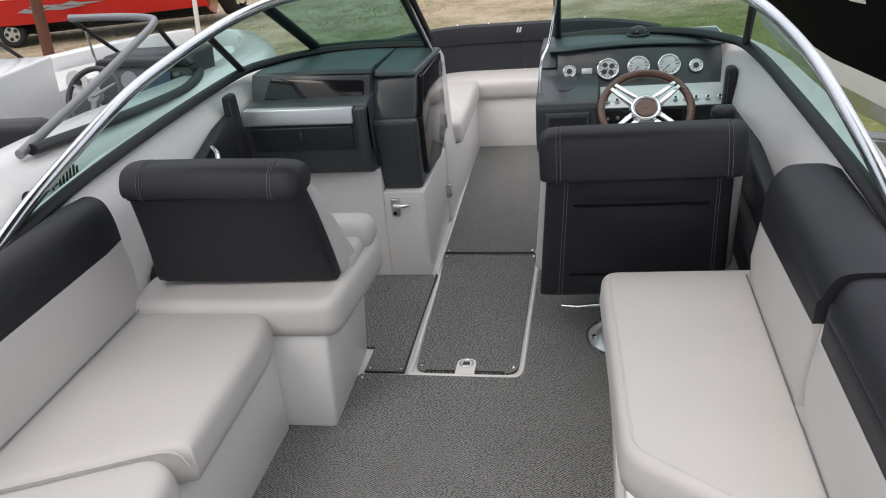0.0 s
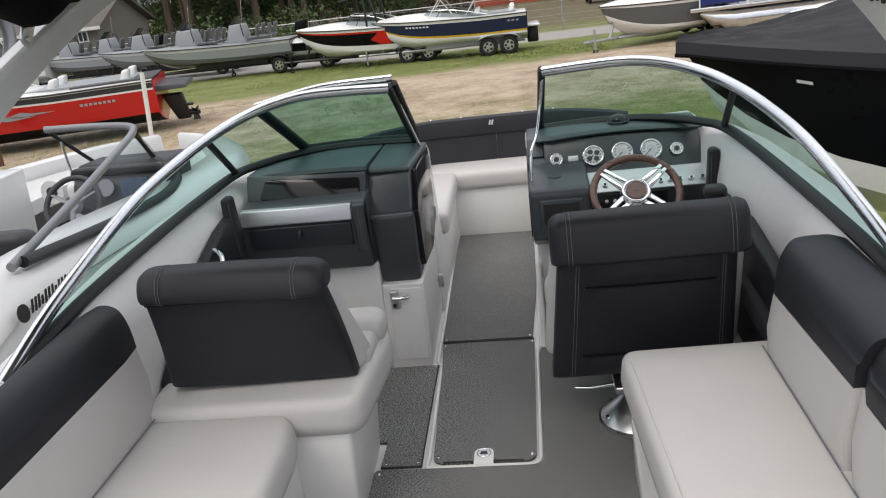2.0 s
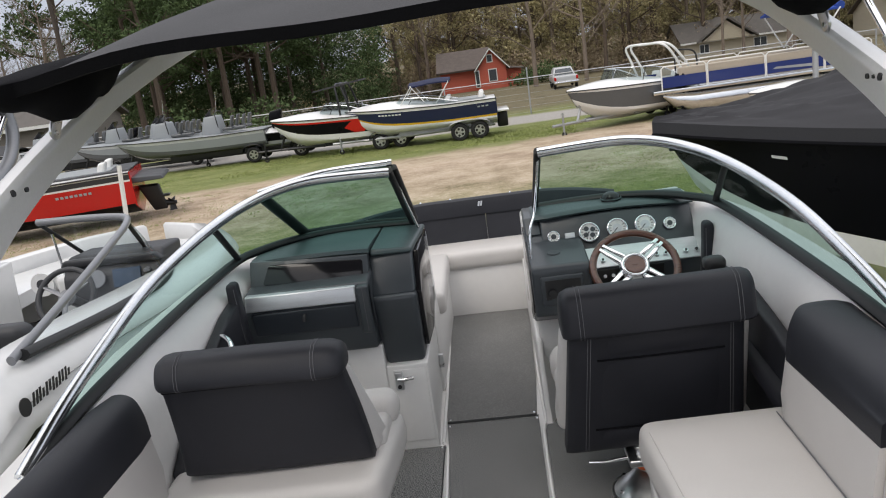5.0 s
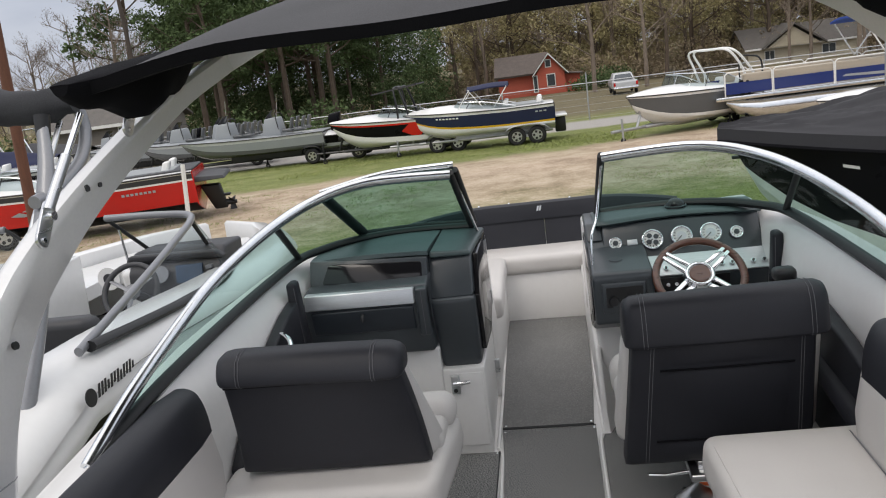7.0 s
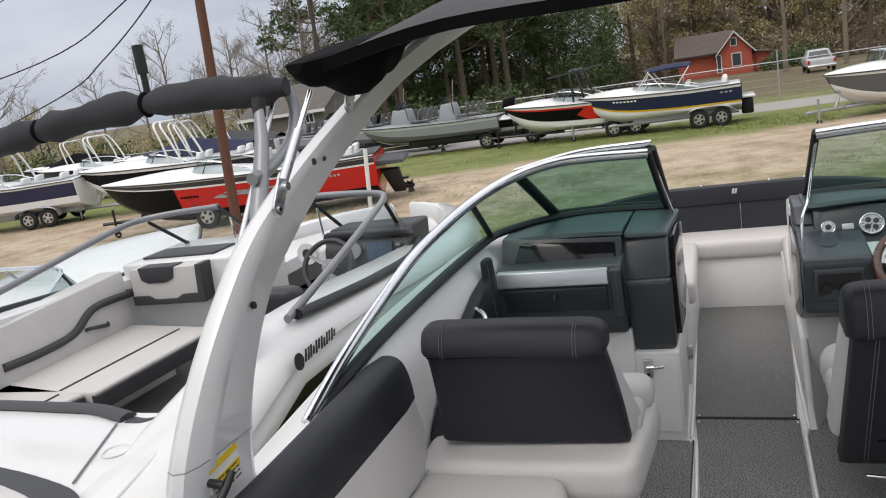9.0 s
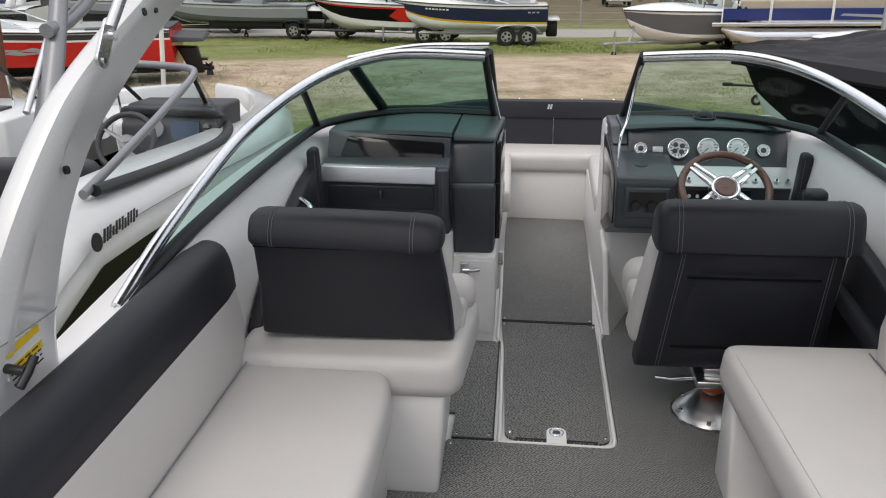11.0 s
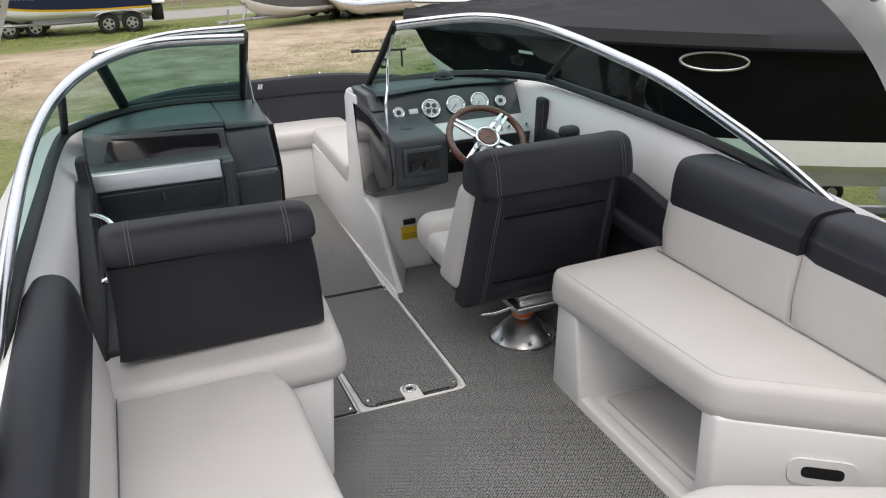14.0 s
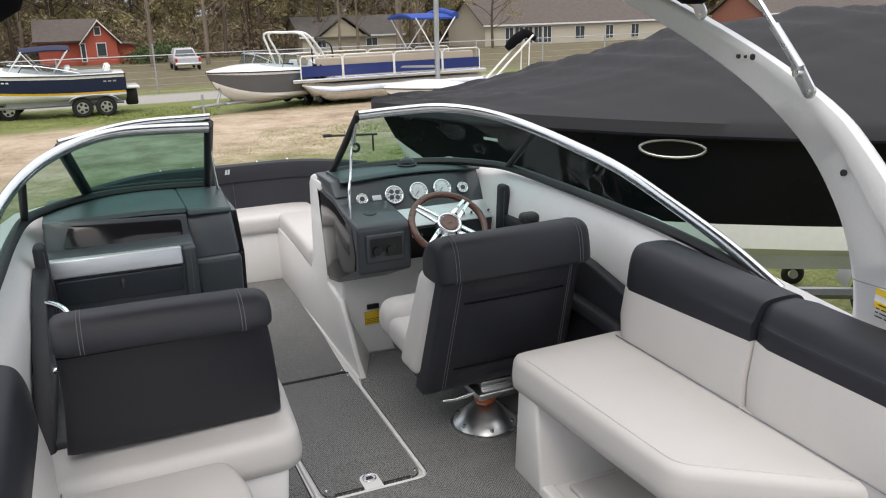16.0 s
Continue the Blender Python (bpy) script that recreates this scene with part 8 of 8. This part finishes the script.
house("brick house with a brown roof beyond the covered boats", 84, 110, 84, 10, -3.2, -0.2, 2.9, M_BRICKW, M_ROOF, [(88 + 4 * k, -2.4, 1.2, 1.5) for k in range(5)])
house("grey-roofed shed behind the row of boats", -31.5, -25.6, 46, 7, -2.2, 0.75, 2.5, M_SHED, M_ROOFGREY, [(-26.6, 0.0, 0.5, 0.5)])

# pick-up truck on the far drive
tk_ = thing("pickup_truck", (6.2, 64, ground_z(64)), "silver pick-up truck parked on the far drive", "truck")
tz = ground_z(64)
P_SILVER = paint("silver_paint", (0.45, 0.46, 0.47), 0.25)
part("body", box((5.25, 62, tz + 0.45), (7.15, 67.2, tz + 1.05), 0.12, 3), P_SILVER, tk_)
part("cab", hexa([(5.3, 63.6, tz + 1.0), (7.1, 63.6, tz + 1.0), (7.1, 66.2, tz + 1.0), (5.3, 66.2, tz + 1.0)], [(5.5, 64.2, tz + 1.62), (6.9, 64.2, tz + 1.62), (6.9, 65.8, tz + 1.62), (5.5, 65.8, tz + 1.62)], 0.08), P_SILVER, tk_)
part("window", hexa([(5.45, 63.62, tz + 1.08), (6.95, 63.62, tz + 1.08), (6.95, 63.7, tz + 1.08), (5.45, 63.7, tz + 1.08)], [(5.6, 64.08, tz + 1.52), (6.8, 64.08, tz + 1.52), (6.8, 64.2, tz + 1.52), (5.6, 64.2, tz + 1.52)]), M_WINDOW, tk_, "dark glass")
part("bumper", box((5.25, 61.85, tz + 0.42), (7.15, 62.05, tz + 0.62), 0.04), M_CHROME, tk_)
for sx in (5.35, 7.05):
    part("lamp", box((sx - 0.08, 61.95, tz + 0.7), (sx + 0.08, 62.02, tz + 0.98), 0.02), P_RED, tk_, "red tail lamp")
    for yy in (62.9, 66.2):
        part("wheel", ringy((sx, yy, tz + 0.36), (1, 0, 0), 0.26, 0.11, 20, 8), M_TYRE, tk_)

# chain-link fence
fe = thing("fence", (10, 36.5, ground_z(36.5)), "galvanised chain-link fence along the road", "fence")
fz = ground_z(36.5)
for k in range(24):
    x = -42 + 4 * k
    part("post", tube([(x, 36.5, fz - 0.1), (x, 36.5, fz + (2.2 if k == 11 else 1.75))], 0.035, 6), M_GALV, fe)
part("top_rail", tube([(-42, 36.5, fz + 1.7), (50, 36.5, fz + 1.7)], 0.025, 6), M_GALV, fe)
wire = bmesh.new()
for z in np.linspace(0.1, 1.6, 6):
    add(wire, tube([(-42, 36.5, fz + z), (50, 36.5, fz + z)], 0.004, 4))
part("wires", wire, M_GALV, fe)

# ---- trees ----
M_BARK = mat("bark", (0.10, 0.075, 0.055), 0.95, var=0.35, big=3, fine=30, bump=0.5, stretch=(6, 6, 1))
M_TWIG = mat("bare_twigs", (0.20, 0.16, 0.125), 0.95, var=0.3, bump=0)
M_PINE = mat("pine_needles", (0.080, 0.115, 0.048), 0.9, var=0.3, bump=0, isle=0.35, spec=0.15)
M_BRUSH = mat("olive_spring_leaves", (0.34, 0.30, 0.16), 0.95, var=0.3, bump=0, isle=0.35, spec=0.1)
M_BROWN = mat("brown_winter_brush", (0.31, 0.25, 0.17), 0.95, var=0.3, bump=0, isle=0.3, spec=0.1)


def leaf_cloud(rnd, centres, n, size, flat=0.6):
    verts, faces = [], []
    for c, r in centres:
        for _ in range(n):
            d = Vector((rnd.gauss(0, 1), rnd.gauss(0, 1), rnd.gauss(0, flat))).normalized() * r * rnd.random() ** 0.45
            d.z *= flat
            p = c + d
            a, b = Vector((rnd.uniform(-1, 1), rnd.uniform(-1, 1), rnd.uniform(-1, 1))).normalized(), Vector((rnd.uniform(-1, 1), rnd.uniform(-1, 1), rnd.uniform(-1, 1))).normalized()
            s = size * rnd.uniform(0.5, 1.5)
            i = len(verts)
            verts += [p - a * s, p + b * s * 0.55, p + a * s, p - b * s * 0.55]
            faces.append((i, i + 1, i + 2, i + 3))
    return verts, faces


def limbs(rnd, height, r0, start, spread, levels, droop=0.1):
    """Trunk and limbs as tapered bars, and where their tips end."""
    out, tips = bmesh.new(), []
    top = Vector((rnd.uniform(-0.5, 0.5), rnd.uniform(-0.5, 0.5), height))
    trunk = spline([(0, 0, -0.4), (rnd.uniform(-.15, .15), rnd.uniform(-.15, .15), height * 0.35), tuple(top * 0.7), tuple(top)], 3)
    add(out, tube(trunk, [r0 * (1 - 0.85 * i / (len(trunk) - 1)) for i in range(len(trunk))], 7))
    def grow(p, d, ln, r, lv):
        q = p + d * ln * 0.5 + Vector((rnd.uniform(-1, 1), rnd.uniform(-1, 1), rnd.uniform(-0.3, 0.8))) * ln * 0.10
        e = p + d * ln + Vector((0, 0, ln * 0.12))
        add(out, tube([p, q, e], [r, r * 0.7, r * 0.3], 4))
        tips.append(e)
        if lv > 0:
            for _ in range(rnd.randint(3, 4)):
                t = rnd.uniform(0.35, 1.0)
                nd = (d + Vector((rnd.uniform(-1, 1), rnd.uniform(-1, 1), rnd.uniform(-0.4, 0.9))) * 0.85).normalized()
                grow(p.lerp(q, t * 2) if t < 0.5 else q.lerp(e, t * 2 - 1), nd, ln * rnd.uniform(0.45, 0.65), r * 0.5, lv - 1)
    n = int(height * 1.1)
    for k in range(n):
        z = height * (start + (1 - start) * k / n)
        i = min(len(trunk) - 1, int(z / height * (len(trunk) - 1)))
        p = Vector((trunk[i].x, trunk[i].y, z))
        a = rnd.uniform(0, 6.28)
        up = rnd.uniform(0.1, 0.9) - droop
        grow(p, Vector((math.cos(a), math.sin(a), up)).normalized(), spread * (1.15 - 0.75 * k / n) * rnd.uniform(0.7, 1.2), r0 * 0.28, levels)
    return out, tips


def to_mesh_part(name, verts, faces, material, parent, label):
    me = bpy.data.meshes.new(name)
    me.from_pydata(verts, [], faces)
    me.materials.append(material)
    ob = new(name, me)
    ob.parent = parent
    tagged(ob, label)
    return ob


def tree(kind, seed):
    rnd = random.Random(seed)
    if kind == "pine":
        t = thing("pine_tree", (0, 0, 0), "tall dark green pine tree behind the yard", "tree", "pine trees")
        b, tips = limbs(rnd, 17, 0.26, 0.30, 3.2, 1, 0.25)
        part("trunk", b, M_BARK, t, "rough brown trunk")
        v, f = leaf_cloud(rnd, [(p, rnd.uniform(0.7, 1.4)) for p in tips], 85, 0.15, 0.6)
        to_mesh_part("crown", v, f, M_PINE, t, "dark green needle clumps")
    elif kind == "bare":
        t = thing("bare_tree", (0, 0, 0), "leafless grey-brown tree with fine branches", "tree", "bare trees")
        b, tips = limbs(rnd, 13, 0.20, 0.22, 3.6, 3, -0.2)
        part("trunk", b, M_TWIG, t, "grey-brown trunk and limbs")
        v, f = leaf_cloud(rnd, [(p, 0.45) for p in tips[::2]], 2, 0.06, 0.8)
        to_mesh_part("crown", v, f, M_TWIG, t, "thin twigs and buds")
    else:
        t = thing("broadleaf_tree", (0, 0, 0), "tree in thin olive-brown early spring leaf", "tree", "broadleaf trees")
        b, tips = limbs(rnd, 12, 0.20, 0.20, 3.3, 1, 0.0)
        part("trunk", b, M_BARK, t, "brown trunk and limbs")
        v, f = leaf_cloud(rnd, [(p, rnd.uniform(0.6, 1.3)) for p in tips], 80, 0.09, 0.8)
        to_mesh_part("crown", v, f, M_BRUSH, t, "sparse olive-brown leaves")
    return t


rnd = random.Random(11)
proto = {k: [tree(k, s) for s in (1, 2, 3)] for k in ("pine", "bare", "leafy")}
spots = []
for k in range(34):   # dark pines left of the red house
    spots.append(("pine", -58 + 1.25 * k + rnd.uniform(-1.2, 1.2), rnd.uniform(72, 96), rnd.uniform(0.75, 1.25)))
for k in range(22):   # bare trees on the left horizon
    spots.append(("bare", -150 + 4.6 * k + rnd.uniform(-2, 2), rnd.uniform(62, 95), rnd.uniform(0.8, 1.25)))
for k in range(10):
    spots.append(("leafy", -140 + 9 * k + rnd.uniform(-3, 3), rnd.uniform(88, 112), rnd.uniform(0.6, 0.85)))
for k in range(52):   # mixed woods behind the houses
    spots.append((("leafy", "bare", "leafy")[k % 3], -14 + 1.8 * k + rnd.uniform(-1.2, 1.2), rnd.uniform(100, 118), rnd.uniform(1.2, 1.8)))
for k in range(16):
    spots.append((("leafy", "pine", "bare")[k % 3], 60 + 5 * k + rnd.uniform(-2, 2), rnd.uniform(102, 125), rnd.uniform(1.1, 1.5)))
for x, y, s, k in ((9.2, 74, 1.1, "bare"), (29, 78, 1.2, "bare"), (-7, 96, 1.3, "bare"), (41, 80, 0.9, "leafy"), (36, 92, 1.2, "pine"), (-33, 58, 1.1, "pine"), (-28, 62, 1.1, "pine"), (-22, 66, 1.15, "pine"), (-24, 56, 0.9, "pine"), (-19, 70, 1.1, "pine"), (14, 95, 1.3, "leafy"), (-8, 98, 1.3, "leafy")):
    spots.append((k, x, y, s))
used = {"pine": 0, "bare": 0, "leafy": 0}
for kind, x, y, s in spots + [("pine", -34.5, 64, 1.15), ("bare", 24.5, 84, 0.9), ("bare", 27.8, 88, 1.0), ("bare", 31.0, 82, 0.95), ("bare", 34.5, 86, 1.1), ("bare", 4.6, 76, 1.2)]:
    if kind == "pine" and y < 100 and x < -0.47 * (y + 2.4) and x != -34.5:
        kind, s = "bare", s * 0.85   # the left horizon is open, with bare trees only
    i = used[kind]
    used[kind] += 1
    src = proto[kind][i % 3]
    m = pose(x, y, ground_z(min(y, 110)) - 0.1, 0, 0, rnd.uniform(0, 360))
    ob = src if i < 3 else copy_thing(src, m)
    if i < 3:
        ob.matrix_basis = m
    ob.scale = (s, s, s)

# thicket under the trees, as stuff
def thicket(n, seed, area, h, size):
    r = random.Random(seed)
    cs_ = []
    for _ in range(n):
        x, y = r.uniform(area[0], area[1]), r.uniform(area[2], area[3])
        hh = h * r.uniform(0.3, 1.0)
        cs_.append((Vector((x, y, ground_z(min(y, 110)) + hh * r.uniform(0.1, 0.95))), r.uniform(0.9, 2.0) if h > 4 else hh * 0.6))
    return leaf_cloud(r, cs_, 130, size, 0.9)


for area, h, nn, m, lab, lift in (((-160, -20, 84, 116), 4.5, 380, M_BRUSH, "olive-brown thicket under the far trees", 1.0), ((-17, 130, 101, 124), 17.0, 1300, M_BRUSH, "dense olive-brown woods behind the houses", 1.0),
                            ((-48, -11, 78, 100), 16.0, 900, M_PINE, "dark green undergrowth among the pines", 1.0), ((-14, 130, 118, 128), 24.0, 1500, M_BROWN, "brown leafless brush deep in the woods", 1.0), ((-16, 42, 99, 104), 5.0, 300, M_BROWN, "brown brush along the wood edge", 1.0), ((3, 9, 84, 90), 2.2, 26, M_PINE, "dark green shrubs beside the red house", 1.0),
                            ((-60, -14, 50, 60), 2.6, 120, M_PINE, "dark green scrub behind the row of boats", 1.0)):
    v, f = thicket(nn, int(h * 10), area, h, 0.14 if h < 20 else 0.30)
    mesh_stuff("thicket", v, f, m, lab, "bushes")
